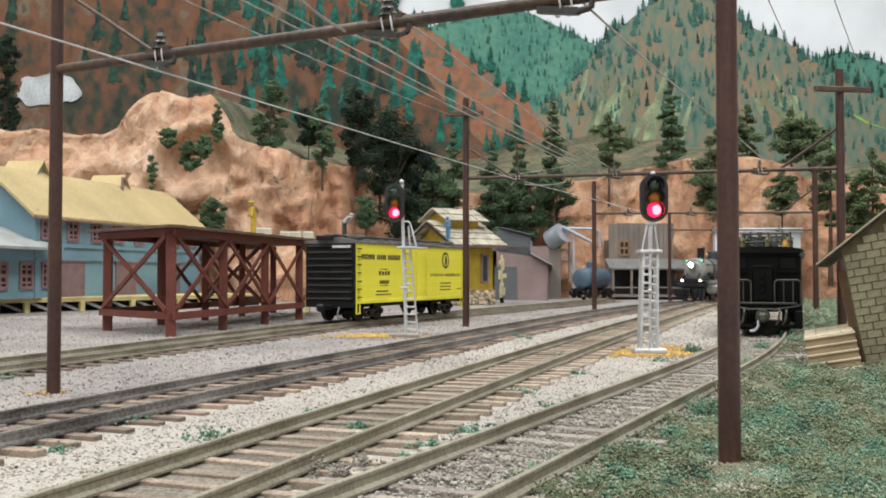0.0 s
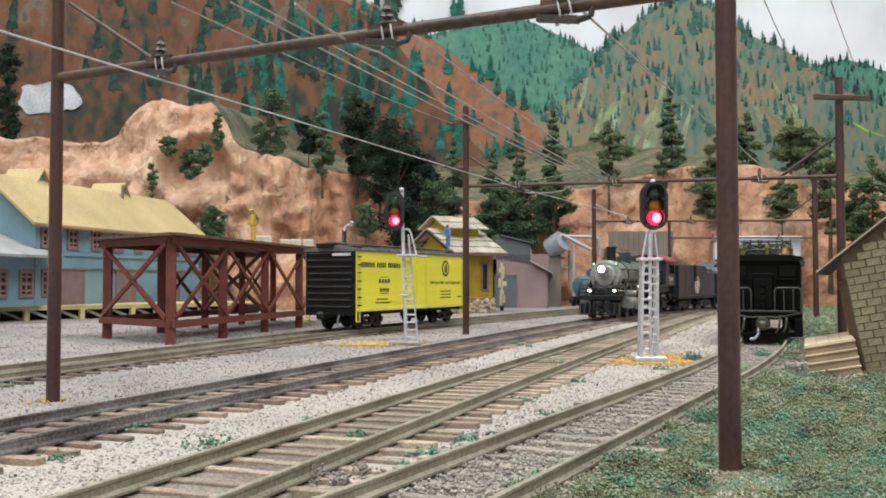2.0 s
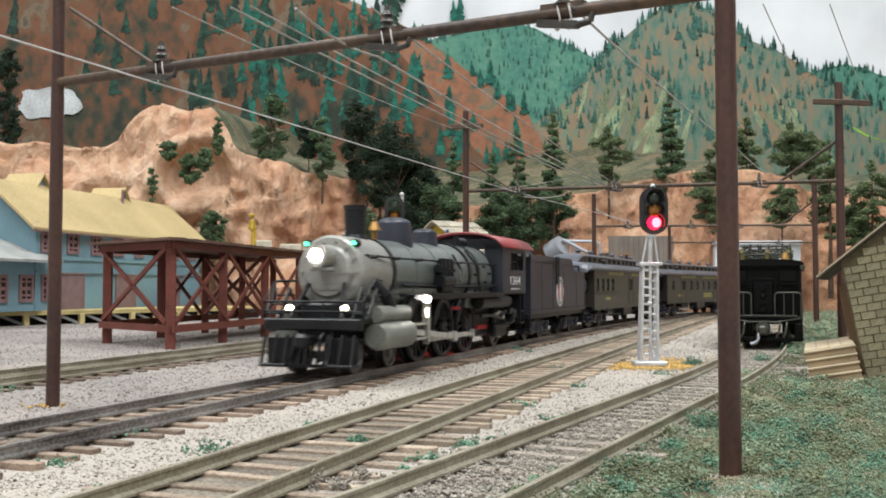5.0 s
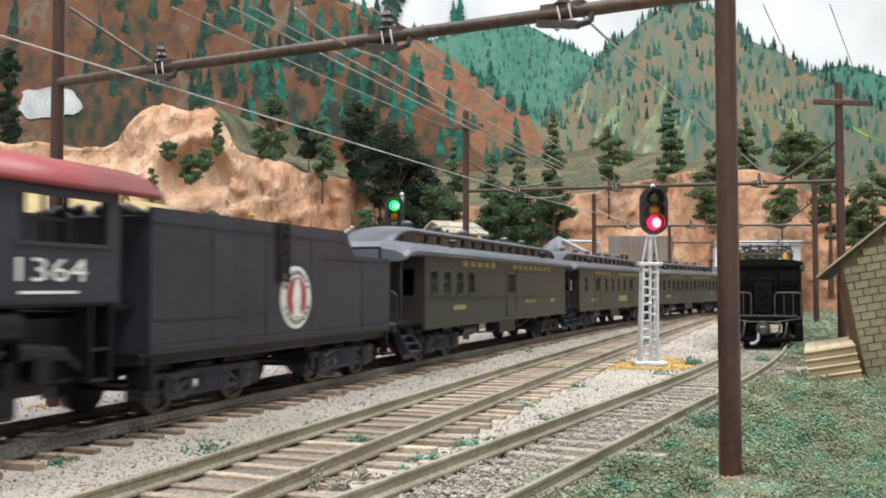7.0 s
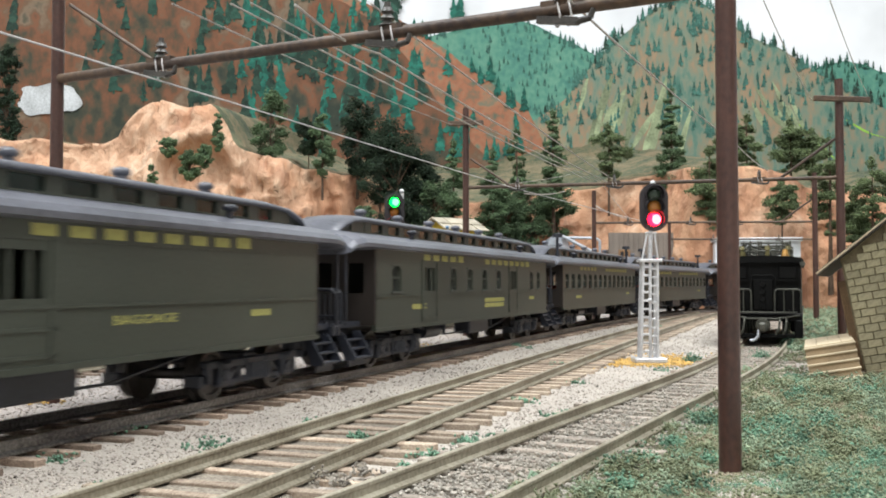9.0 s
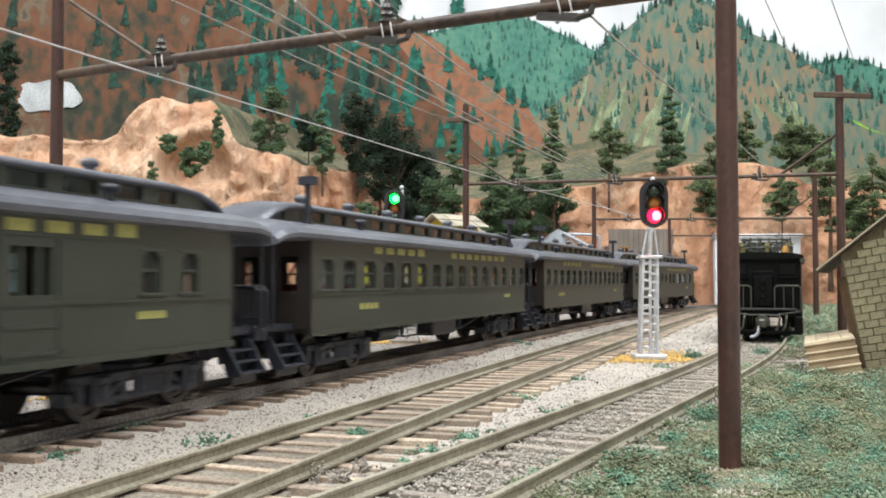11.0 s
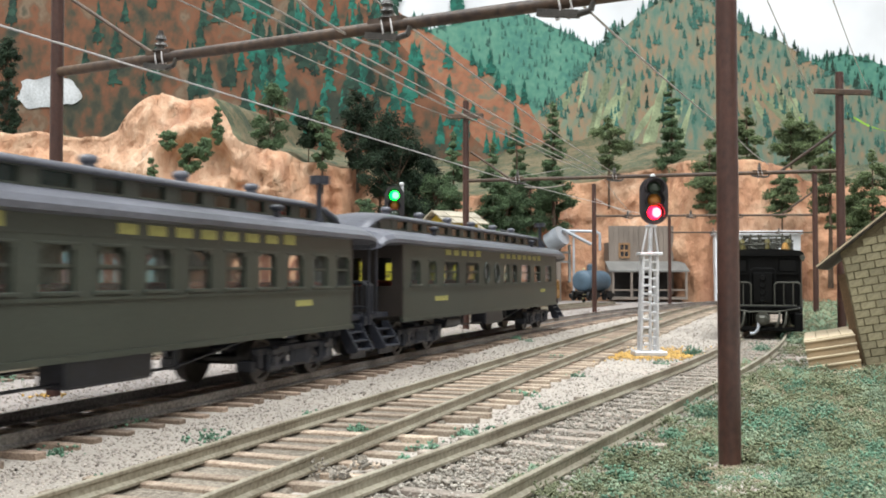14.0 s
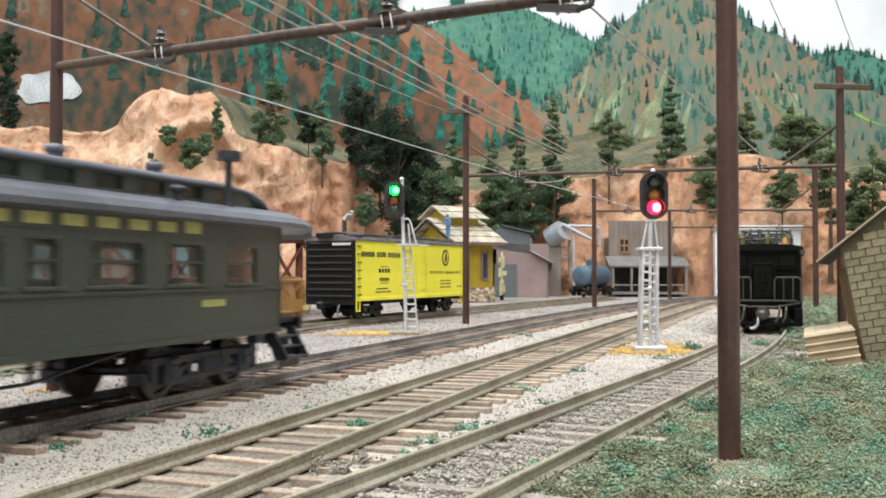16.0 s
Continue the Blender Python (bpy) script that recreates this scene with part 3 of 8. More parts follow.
def spots_under(line, n, x0, x1, depth, size, rnd, crest=0):
    out = []
    for _ in range(n):
        px = rnd.uniform(x0, x1)
        top = line_y(line, px)
        if top > 800:
            continue
        out.append((px, top + (rnd.uniform(0, 8) if rnd.random() < crest else 8 + depth * rnd.random() ** 1.2), size * rnd.uniform(0.6, 1.35)))
    return sorted(out, key=lambda s: s[1])


rp = random.Random(5)
painted_trees("painted_far_trees", spots_under(R_FAR, 70, 1400, 1568, 40, 12, rp, 0.5), 1.2, M_PAINT_TREE, rp)
painted_trees("painted_middle_trees", spots_under(R_MID, 330, 700, 1100, 160, 11, rp, 0.25), 1.6, M_PAINT_TREE_FAR, rp)
streaks("pale_slopes", [(rp.uniform(1000, 1240), rp.uniform(110, 190), rp.uniform(-50, -15), rp.uniform(60, 130), rp.uniform(5, 11)) for _ in range(16)]
        + [(rp.uniform(1310, 1400), rp.uniform(120, 180), rp.uniform(25, 60), rp.uniform(50, 90), rp.uniform(4, 8)) for _ in range(10)], 2.3, M_PAINT_LIGHT, rp)
streaks("lime_slopes", [(1400, 190, 60, 50, 4), (1440, 230, 40, 35, 4), (1500, 195, 50, 30, 5), (1530, 215, 60, 18, 6)], 2.4, M_PAINT_LIME, rp)
painted_trees("painted_mountain_trees", spots_under(R_MAIN, 420, 960, 1568, 240, 19, rp, 0.22), 2.6, M_PAINT_TREE_FAR, rp)
painted_trees("painted_mountain_dark_trees", spots_under(R_MAIN, 40, 960, 1568, 240, 20, rp, 0.5), 2.8, M_PAINT_TREE_DARK, rp)
painted_trees("painted_red_trees", spots_under(R_RED[:-1], 46, 560, 930, 140, 34, rp, 0.2), 4.6, M_PAINT_TREE_TEAL, rp)
painted_trees("painted_teal_trees", [(rp.uniform(420, 860), rp.uniform(20, 270), 56 * rp.uniform(0.7, 1.25)) for _ in range(44)], 4.8, M_PAINT_TREE_TEAL, rp)
painted_trees("painted_hill_trees", [(rp.uniform(120, 760), rp.uniform(-20, 170), 52 * rp.uniform(0.7, 1.3)) for _ in range(46)], 4.9, M_PAINT_TREE_HILL, rp)
pale = B()
outline = [paint(84 + (54 + 5 * math.sin(a * 3 + 1) + 3 * math.sin(a * 7)) * math.copysign(abs(math.cos(a)) ** 0.7, math.cos(a)), 159 + (27 + 3 * math.sin(a * 4) + 2 * math.sin(a * 9 + 2)) * math.copysign(abs(math.sin(a)) ** 0.7, math.sin(a))) for a in [i * math.tau / 48 for i in range(48)]]
pale.add([(x, BACK - 6.6, z) for x, z in outline], [tuple(range(len(outline)))])
part("pale_patch", pale, M_PAINT_PALE, backdrop, "pale grey-blue painted patch")
painted_trees("painted_hill_dark_trees", [(rp.uniform(330, 720), rp.uniform(60, 250), 54 * rp.uniform(0.7, 1.3)) for _ in range(26)]
              + [(rp.uniform(-120, 30), rp.uniform(40, 240), 60 * rp.uniform(0.7, 1.3)) for _ in range(14)], 5.0, M_PAINT_TREE_DARK, rp)

# ---- catenary poles, beams and wires ----


def pole(name, x, y, r, h, label, cross=None, base=None):
    t = thing(name, mm(x, y, 0), label, "pole", "catenary poles")
    part("mast", B().cyl((0, 0, -3), (0, 0, h), r * 1.04, r * 0.93, 16), M_POLE, t)
    if cross:
        zc, half, turn = cross
        m = shift(0, 0, zc, 0, 0, turn)
        part("crossarm", B().box(0, -r * 1.2, 0, half * 2, 1.8, 2.5, 0.3, m), M_BEAM, t)
    return t


def portal_beam(x0, y0, z0, x1, y1, z1, r, label, hangers, over=0.0):
    """A round beam across the tracks, with its insulators and hooks at the given shares of its length."""
    p, q = Vector((x0, y0, z0)), Vector((x1, y1, z1))
    q = q + (q - p) * over
    t = thing("catenary_beam", mm(0, 0, 0), label, "catenary beam", "catenary beams")
    part("beam", B().cyl(p, q, r, r, 12), M_BEAM, t)
    along = (q - p).normalized()
    for k in hangers:
        c = p + (q - p) * k
        ins = B()
        ins.cyl(c + Vector((0, 0, r * 0.6)), c + Vector((0, 0, r * 5.2)), r * 0.8, r * 0.5, 8)
        for j in range(3):
            ins.cyl(c + Vector((0, 0, r * (1.2 + j * 1.15))), c + Vector((0, 0, r * (1.9 + j * 1.15))), r * (1.5 - 0.2 * j), r * 0.8, 10)
        part("insulator", ins, M_INSUL, t)
        part("saddle", B().bar(c - along * 3.4 * r + Vector((0, 0, r * 0.9)), c + along * 3.4 * r + Vector((0, 0, r * 0.9)), r * 1.7, r * 0.9), M_BEAM, t)
        hook = B()
        hook.bar(c - along * 4.2 * r + Vector((0, -r * 0.4, -r * 1.2)), c + along * 2.2 * r + Vector((0, -r * 0.9, -r * 2.3)), r * 1.0, r * 1.1)
        hook.cyl(c + along * 2.0 * r + Vector((0, -r * 0.9, -r * 2.3)), c + along * 4.0 * r + Vector((0, -r, -r * 2.0)), r * 0.55, r * 0.5, 8)
        hook.cyl(c + along * 4.0 * r + Vector((0, -r, -r * 2.0)), c + along * 4.5 * r + Vector((0, -r, -r * 0.7)), r * 0.5, r * 0.35, 8)
        part("wire_hook", hook, M_INSUL, t)
        for side in (-0.9, 0.9):
            pts = [c + along * (side * r + 0.25 * r * math.sin(a * 2)) + Vector((0, math.sin(a) * r * 1.35, math.cos(a) * r * 2.0 - r * 0.5)) for a in [i * math.tau / 14 for i in range(15)]]
            part("lashing", B().wire(pts, r * 0.16, 5), M_WIRE_WHITE, t)
    return t


pole("catenary_pole", -85.1, 209, 1.42, 104, "red-brown round catenary pole standing in the ballast")
pole("catenary_pole", 39.4, 131.7, 1.48, 104, "red-brown round catenary pole standing in the grass")
pole("catenary_pole", 11.5, 477.5, 1.65, 114.5, "brown round catenary pole with a short crossarm", (106.5, 9.2, -10))
pole("catenary_pole", 181, 433, 1.95, 119.5, "brown round catenary pole with a long wooden crossarm", (110, 13.6, 8))
pole("catenary_pole", 110.4, 695.7, 1.7, 94, "slim brown catenary pole beside the crossing")
pole("catenary_pole", 258, 660, 1.9, 103, "slim brown catenary pole by the cliff foot")
pole("catenary_pole", 214, 900, 1.6, 84, "thin brown catenary pole near the tunnel")
pole("catenary_pole", 352, 900, 1.8, 86, "thin brown catenary pole near the tunnel")
portal_beam(-85.1, 209, 71.2, 39.4, 131.7, 67.5, 1.05, "brown round catenary beam spanning the tracks", (0.225, 0.607, 0.832))
portal_beam(11.5, 477.5, 74.2, 181, 433, 74.4, 0.9, "brown catenary beam spanning the yard throat", (0.15, 0.42, 0.80))
portal_beam(110.4, 695.7, 70.4, 258, 660, 69, 0.8, "thin brown catenary beam by the cliff", (0.16, 0.66, 0.45))
portal_beam(214, 900, 68, 352, 900, 68, 0.8, "thin brown catenary beam in front of the tunnel", (0.3, 0.75))


def wire(name, pts, r, label, material=None):
    b = B().wire(pts, r, 6)
    return solo(name, b, material or M_WIRE, label, "wire", "overhead wires")


def sag(p, q, drop, n=10):
    p, q = Vector(p), Vector(q)
    return [p + (q - p) * (i / n) - Vector((0, 0, drop * 4 * (i / n) * (1 - i / n))) for i in range(n + 1)]



# ---- the passenger train ----
M_OLIVE = mat("dark_olive_enamel", (0.044, 0.051, 0.040), 0.40, 0, 0.16, 0.03, 0.12, 1.5, spec=0.5)
M_ROOF = mat("grey_black_roof", (0.115, 0.12, 0.145), 0.34, 0, 0.3, 0.03, 0.15, 1.2)
M_UNDER = mat("underframe_black", (0.026, 0.029, 0.041), 0.4, 0, 0.35, 0.1, 0.2, 1.0)
M_INSIDE = mat("car_interior", (0.10, 0.085, 0.06), 0.7, 0, 0.2, 0.1, 0.0)
M_GOLD = mat("gold_lettering", (0.40, 0.38, 0.12), 0.5, 0, 0.15, 0.4, 0.0)
M_PANE = glass_mat("window_glass", (0.80, 0.82, 0.80), 0.03, 0.965, 1.4)
M_PANE_FROST = glass_mat("frosted_glass", (0.34, 0.33, 0.37), 0.4, 0.35, 1.45)
M_CLERE = mat("dark_green_clerestory_glass", (0.010, 0.026, 0.022), 0.12, 0, 0.3, 0.1, 0)
M_DOOR = mat("door_brown_black", (0.03, 0.022, 0.018), 0.6, 0, 0.2, 0.1, 0.1)
M_STEEL = mat("wheel_steel", (0.085, 0.078, 0.075), 0.4, 0.6, 0.3, 0.3, 0.1)
M_BRASS_RAIL = mat("brass_railing", (0.40, 0.21, 0.05), 0.4, 0.3, 0.3, 0.3, 0.1)
M_SEAT_RED = mat("red_seat", (0.33, 0.07, 0.05), 0.8, 0, 0.2, 0.2, 0.0)

turning = []  # wheelsets of the running train
HALF = 92.75  # half a car body
SIDE = 15.3   # half its width


def side_strips(wins, z0, z1, lo=11.0, hi=32.7, half=HALF):
    """Boxes (x0, x1, z0, z1) that fill a wall between its window openings."""
    out = [(-half, half, lo, z0), (-half, half, z1, hi)]
    x = half
    for off, w in sorted(wins):
        a, c = half - off + w / 2, half - off - w / 2
        if x > a:
            out.append((a, x, z0, z1))
        x = c
    out.append((-half, x, z0, z1))
    return out


def axle_profile(r):
    """Two flanged wheels with dished webs on their axle."""
    half = [(9.7, 0.9), (9.6, 1.9), (9.2, 2.1), (8.9, r * 0.74), (9.4, r * 0.8), (9.4, r), (7.3, r), (7.2, r + 0.55), (6.6, r + 0.5), (6.5, 1.1)]
    return [(-y, q) for y, q in half] + half[::-1]


def car_truck(name, x, parent):
    t = new(name)
    t.parent = parent
    t.matrix_basis = mm(x, 0, 0)
    t.empty_display_size = 0.005
    for sy in (-1, 1):
        b = B()
        b.box(0, sy * 11.2, 7.2, 36, 2.2, 1.6, 0.3)
        b.box(0, sy * 11.4, 3.6, 20, 1.6, 1.2, 0.3)
        for sx in (-1, 1):
            b.box(sx * 12.5, sy * 11.6, 5.4, 4.4, 2.6, 5.2, 0.5)
            b.box(sx * 17, sy * 11.3, 5.6, 1.6, 1.8, 4.0, 0.3)
            b.box(sx * 6.2, sy * 11.4, 5.4, 1.5, 1.8, 4.0, 0.2)
            b.cyl((sx * 12.5, sy * 11, 5), (sx * 12.5, sy * 13.3, 5), 1.5, 1.2, 10)
        b.box(0, sy * 11.7, 5.2, 5.5, 1.6, 2.2, 0.3)
        for k in range(3):
            b.cyl((-2 + 2 * k, sy * 12.4, 3.8), (-2 + 2 * k, sy * 12.4, 6.8), 0.7, n=8)
        for sx in (-1, 1):
            b.bar((sx * 5.6, sy * 11.4, 7.0), (sx * 10.2, sy * 11.4, 4.0), 1.2, 0.9)
            b.box(sx * 12.5, sy * 12.9, 6.9, 3.2, 1.0, 1.4, 0.3)
            b.box(sx * 9.2, sy * 11.4, 3.3, 1.4, 1.8, 1.6, 0.2)
            b.cyl((sx * 3.9, sy * 12.3, 3.2), (sx * 3.9, sy * 12.3, 7.6), 0.45, n=6)
            b.box(sx * 18.6, sy * 9.4, 4.2, 1.4, 4.2, 2.6, 0.3)
        part("side_frame", b, M_UNDER, t)
    for sx in (-1, 1):
        turning.append((part("wheelset", B().lathe(axle_profile(5.0)), M_STEEL, t, m=mm(sx * 12.5, 0, 5)), sx * 12.5, 5.0))
    part("bolster", B().box(0, 0, 7.4, 5, 22, 3, 0.4), M_UNDER, t)
    return t


def platform_end(parent, sx, half=HALF, brass=False):
    """One open end: deck, steps, railings, door wall and coupler."""
    d = B().box(sx * (half + 8), 0, 12.4, 16.6, 22, 1.6, 0.3)
    d.box(sx * (half + 15.6), 0, 11.4, 1.6, 25, 2.6, 0.3)
    part("platform_deck", d, M_UNDER, parent)
    for sy in (-1, 1):
        st = B()
        for k in range(3):
            st.box(sx * (half + 8.0), sy * (11.8 + k * 1.3), 8.7 - k * 2.2, 9.4, 2.2, 0.5, 0.12)
            st.box(sx * (half + 8.0), sy * (10.8 + k * 1.3), 7.6 - k * 2.2, 9.2, 0.3, 2.0)
        for e in (-1, 1):
            st.slab([(sy * 10.0, 10.8), (sy * 12.0, 10.8), (sy * 13.2, 8.8), (sy * 15.8, 4.4), (sy * 15.4, 3.8), (sy * 12.6, 3.8)], "x", sx * (half + 8.0) + e * 4.8 - 0.3, sx * (half + 8.0) + e * 4.8 + 0.3)
        part("steps", st, M_UNDER, parent)
        r = B()
        x0, x1 = sx * (half + 15.4), sx * (half + 15.4)
        pts = [(x0, sy * 4, 13), (x0, sy * 4, 20.5), (x0, sy * 5, 21.6), (x0, sy * 11.5, 21.6), (x0, sy * 12.6, 20.5), (x0, sy * 12.6, 13)]
        r.wire(pts, 0.45, 6)
        if brass:
            for k in range(9):
                r.cyl((x0, sy * (4.2 + k), 13), (x0, sy * (4.2 + k), 21.4), 0.22, n=5)
            r.wire([(x0, sy * 12.6, 21.2), (sx * (half + 2), sy * 13.6, 21.2)], 0.5)
            r.wire([(x0, sy * 12.6, 14.2), (sx * (half + 2), sy * 13.6, 14.2)], 0.4)
            for k in range(8):
                r.cyl((x0 - sx * 1.7 * k, sy * 13, 13), (x0 - sx * 1.7 * k, sy * 13, 21.2), 0.22, n=5)
            r.box(x0 - sx * 6.6, sy * 13.2, 15.6, 12, 0.25, 2.6)
            r.bar((x0, sy * 13.1, 14.4), (x0 - sx * 12.4, sy * 13.1, 21), 0.3, 0.5).bar((x0, sy * 13.1, 21), (x0 - sx * 12.4, sy * 13.1, 14.4), 0.3, 0.5)
        else:
            for k in range(1, 6):
                r.cyl((x0, sy * (4 + 1.43 * k), 13), (x0, sy * (4 + 1.43 * k), 21.4), 0.2, n=5)
            r.wire([(x0, sy * 4, 15.0), (x0, sy * 12.6, 15.0)], 0.25, 5)
            r.wire([(x0 - sx * 0.8, sy * 13.6, 12.6), (x0 - sx * 0.8, sy * 13.6, 31.5)], 0.3, 5)
        part("end_railing", r, M_BRASS_RAIL if brass else M_UNDER, parent)
    z0, z1 = 20.5, 28.5
    for a, c in ((-SIDE, -12), (-7.2, -4.2), (4.2, 7.2), (12, SIDE)):
        part("end_panel", B().box(sx * half, (a + c) / 2, 22.8, 1.2, c - a, 21.4), M_DOOR, parent)
    for a, c in ((-12, -7.2), (7.2, 12)):
        part("end_panel", B().box(sx * half, (a + c) / 2, (12 + z0) / 2, 1.2, c - a, z0 - 12), M_DOOR, parent)
        part("end_panel", B().box(sx * half, (a + c) / 2, (33.5 + z1) / 2, 1.2, c - a, 33.5 - z1), M_DOOR, parent)
    dw = B().box(sx * half, 0, 16.2, 0.9, 8.4, 8.4)
    dw.box(sx * half, 0, 31, 0.9, 8.4, 5)
    for sy in (-1, 1):
        dw.box(sx * half, sy * 3.4, 24.5, 0.9, 1.6, 8.2)
    part("end_door", dw, M_DOOR, parent)
    cp = B().box(sx * (half + 17.5), 0, 7.6, 7, 2.6, 2.6, 0.5)
    cp.box(sx * (half + 20.4), 0.7, 7.6, 3, 3.6, 3.2, 0.8)
    part("coupler", cp, M_UNDER, parent)


def roof_profile(half, n=8):
    """The lower roof's cross-section over one side, from eave to clerestory."""
    return [(SIDE + 1.6, 32.6), (SIDE + 1.7, 33.6), (SIDE + 0.6, 34.8), (SIDE - 2.2, 36.0), (7.6, 37.0)]


def car_roof(parent, half=HALF):
    ov = 15.5
    prof = roof_profile(half)
    ring = prof + [(-a, z) for a, z in reversed(prof)] + [(-SIDE + 1, 32.0), (SIDE - 1, 32.0)]
    b = B()
    stations = [(half + ov, 0.80, -1.6), (half + ov - 2, 0.93, -0.5), (half + ov - 7, 1.0, 0), (-half - ov + 7, 1.0, 0), (-half - ov + 2, 0.93, -0.5), (-half - ov, 0.80, -1.6)]
    n, vs, fs = len(ring), [], []
    for x, k, dz in stations:
        vs += [(x, a * (0.55 + 0.45 * k), 32 + (z - 32) * k + dz) for a, z in ring]
    for j in range(len(stations) - 1):
        fs += [(j * n + i, j * n + (i + 1) % n, (j + 1) * n + (i + 1) % n, (j + 1) * n + i) for i in range(n)]
    fs += [tuple(range(n)), tuple(range((len(stations) - 1) * n, len(stations) * n))[::-1]]
    b.add(vs, fs, False)
    part("lower_roof", b, M_ROOF, parent)
    # clerestory: a window band under a curved cap that turns down at the ends
    band = B()
    for sy in (-1, 1):
        band.box(0, sy * 7.6, 36.9, 2 * half - 4, 0.7, 0.9)
        band.box(0, sy * 7.6, 40.2, 2 * half - 4, 0.7, 0.8)
        k = -half + 4
        while k < half - 3:
            band.box(k, sy * 7.6, 38.5, 4.4, 0.9, 3.2)
            k += 12.2
        band.box(half - 4, sy * 7.6, 38.4, 8, 0.8, 3.6)
        band.box(-half + 4, sy * 7.6, 38.4, 8, 0.8, 3.6)
    part("clerestory_wall", band, M_OLIVE, parent)
    gl = B()
    for sy in (-1, 1):
        gl.box(0, sy * 7.3, 38.5, 2 * half - 6, 0.15, 3.4)
    part("clerestory_glass", gl, M_CLERE, parent)
    cap_ring = [(-8.9, 40.2), (-8.7, 40.9), (-5.5, 41.8), (0, 42.2), (5.5, 41.8), (8.7, 40.9), (8.9, 40.2), (7.4, 40.0), (-7.4, 40.0)]
    st = [(half + ov - 0.6, -7.6, 0.80), (half + ov - 5, -5.4, 0.92), (half + 5, -2.2, 1.0), (half - 1, -0.5, 1.0), (half - 8, 0, 1.0)]
    st = st + [(-x, dz, k) for x, dz, k in reversed(st)]
    n, vs, fs = len(cap_ring), [], []
    for x, dz, k in st:
        vs += [(x, a * k, z + dz) for a, z in cap_ring]
    for j in range(len(st) - 1):
        fs += [(j * n + i, j * n + (i + 1) % n, (j + 1) * n + (i + 1) % n, (j + 1) * n + i) for i in range(n)]
    fs += [tuple(range(n)), tuple(range((len(st) - 1) * n, len(st) * n))[::-1]]
    cap = B().add(vs, fs, True)
    part("clerestory_roof", cap, M_ROOF, parent)
    for sx in (-1, 1):
        c = B()
        for sy in (-1, 1):
            c.add([(sx * (half - 3), sy * 7.6, 36), (sx * (half - 3), sy * 7.6, 40.2), (sx * (half + 5), sy * 7.9, 37.6), (sx * (half + 12), sy * 7, 33.6), (sx * (half + 4), sy * 7.8, 34.5)],
                  [(0, 1, 2, 3, 4)], False)
        part("roof_bullnose_side", c, M_OLIVE, parent)


def word(parent, x0, x1, z, letters, h, material=None, face=SIDE):
    """Plain letter-sized bars in place of a company name."""
    w = (x1 - x0) / letters
    for k in range(letters):
        tall = h * (0.98 if k == 0 else 0.8)
        bar = B().box(0, 0, 0, w * 0.64, 0.1, tall, 0.02).mesh("letter_bar")
        for sy in (1, -1):
            part("letter_bar", bar, material or M_GOLD, parent, m=mm(x0 + (k + 0.5) * w, sy * (face + 0.06), z + (tall - h * 0.8) / 2))


def number_bar(parent, off, z, w, h, face=SIDE):
    bar = B().box(0, 0, 0, w / 4 * 0.78, 0.1, h).mesh("number_bar")
    for sy in (1, -1):
        for k in range(4):
            part("number_bar", bar, M_GOLD, parent, m=mm(HALF - off + (k - 1.5) * w / 4, sy * (face + 0.06), z))


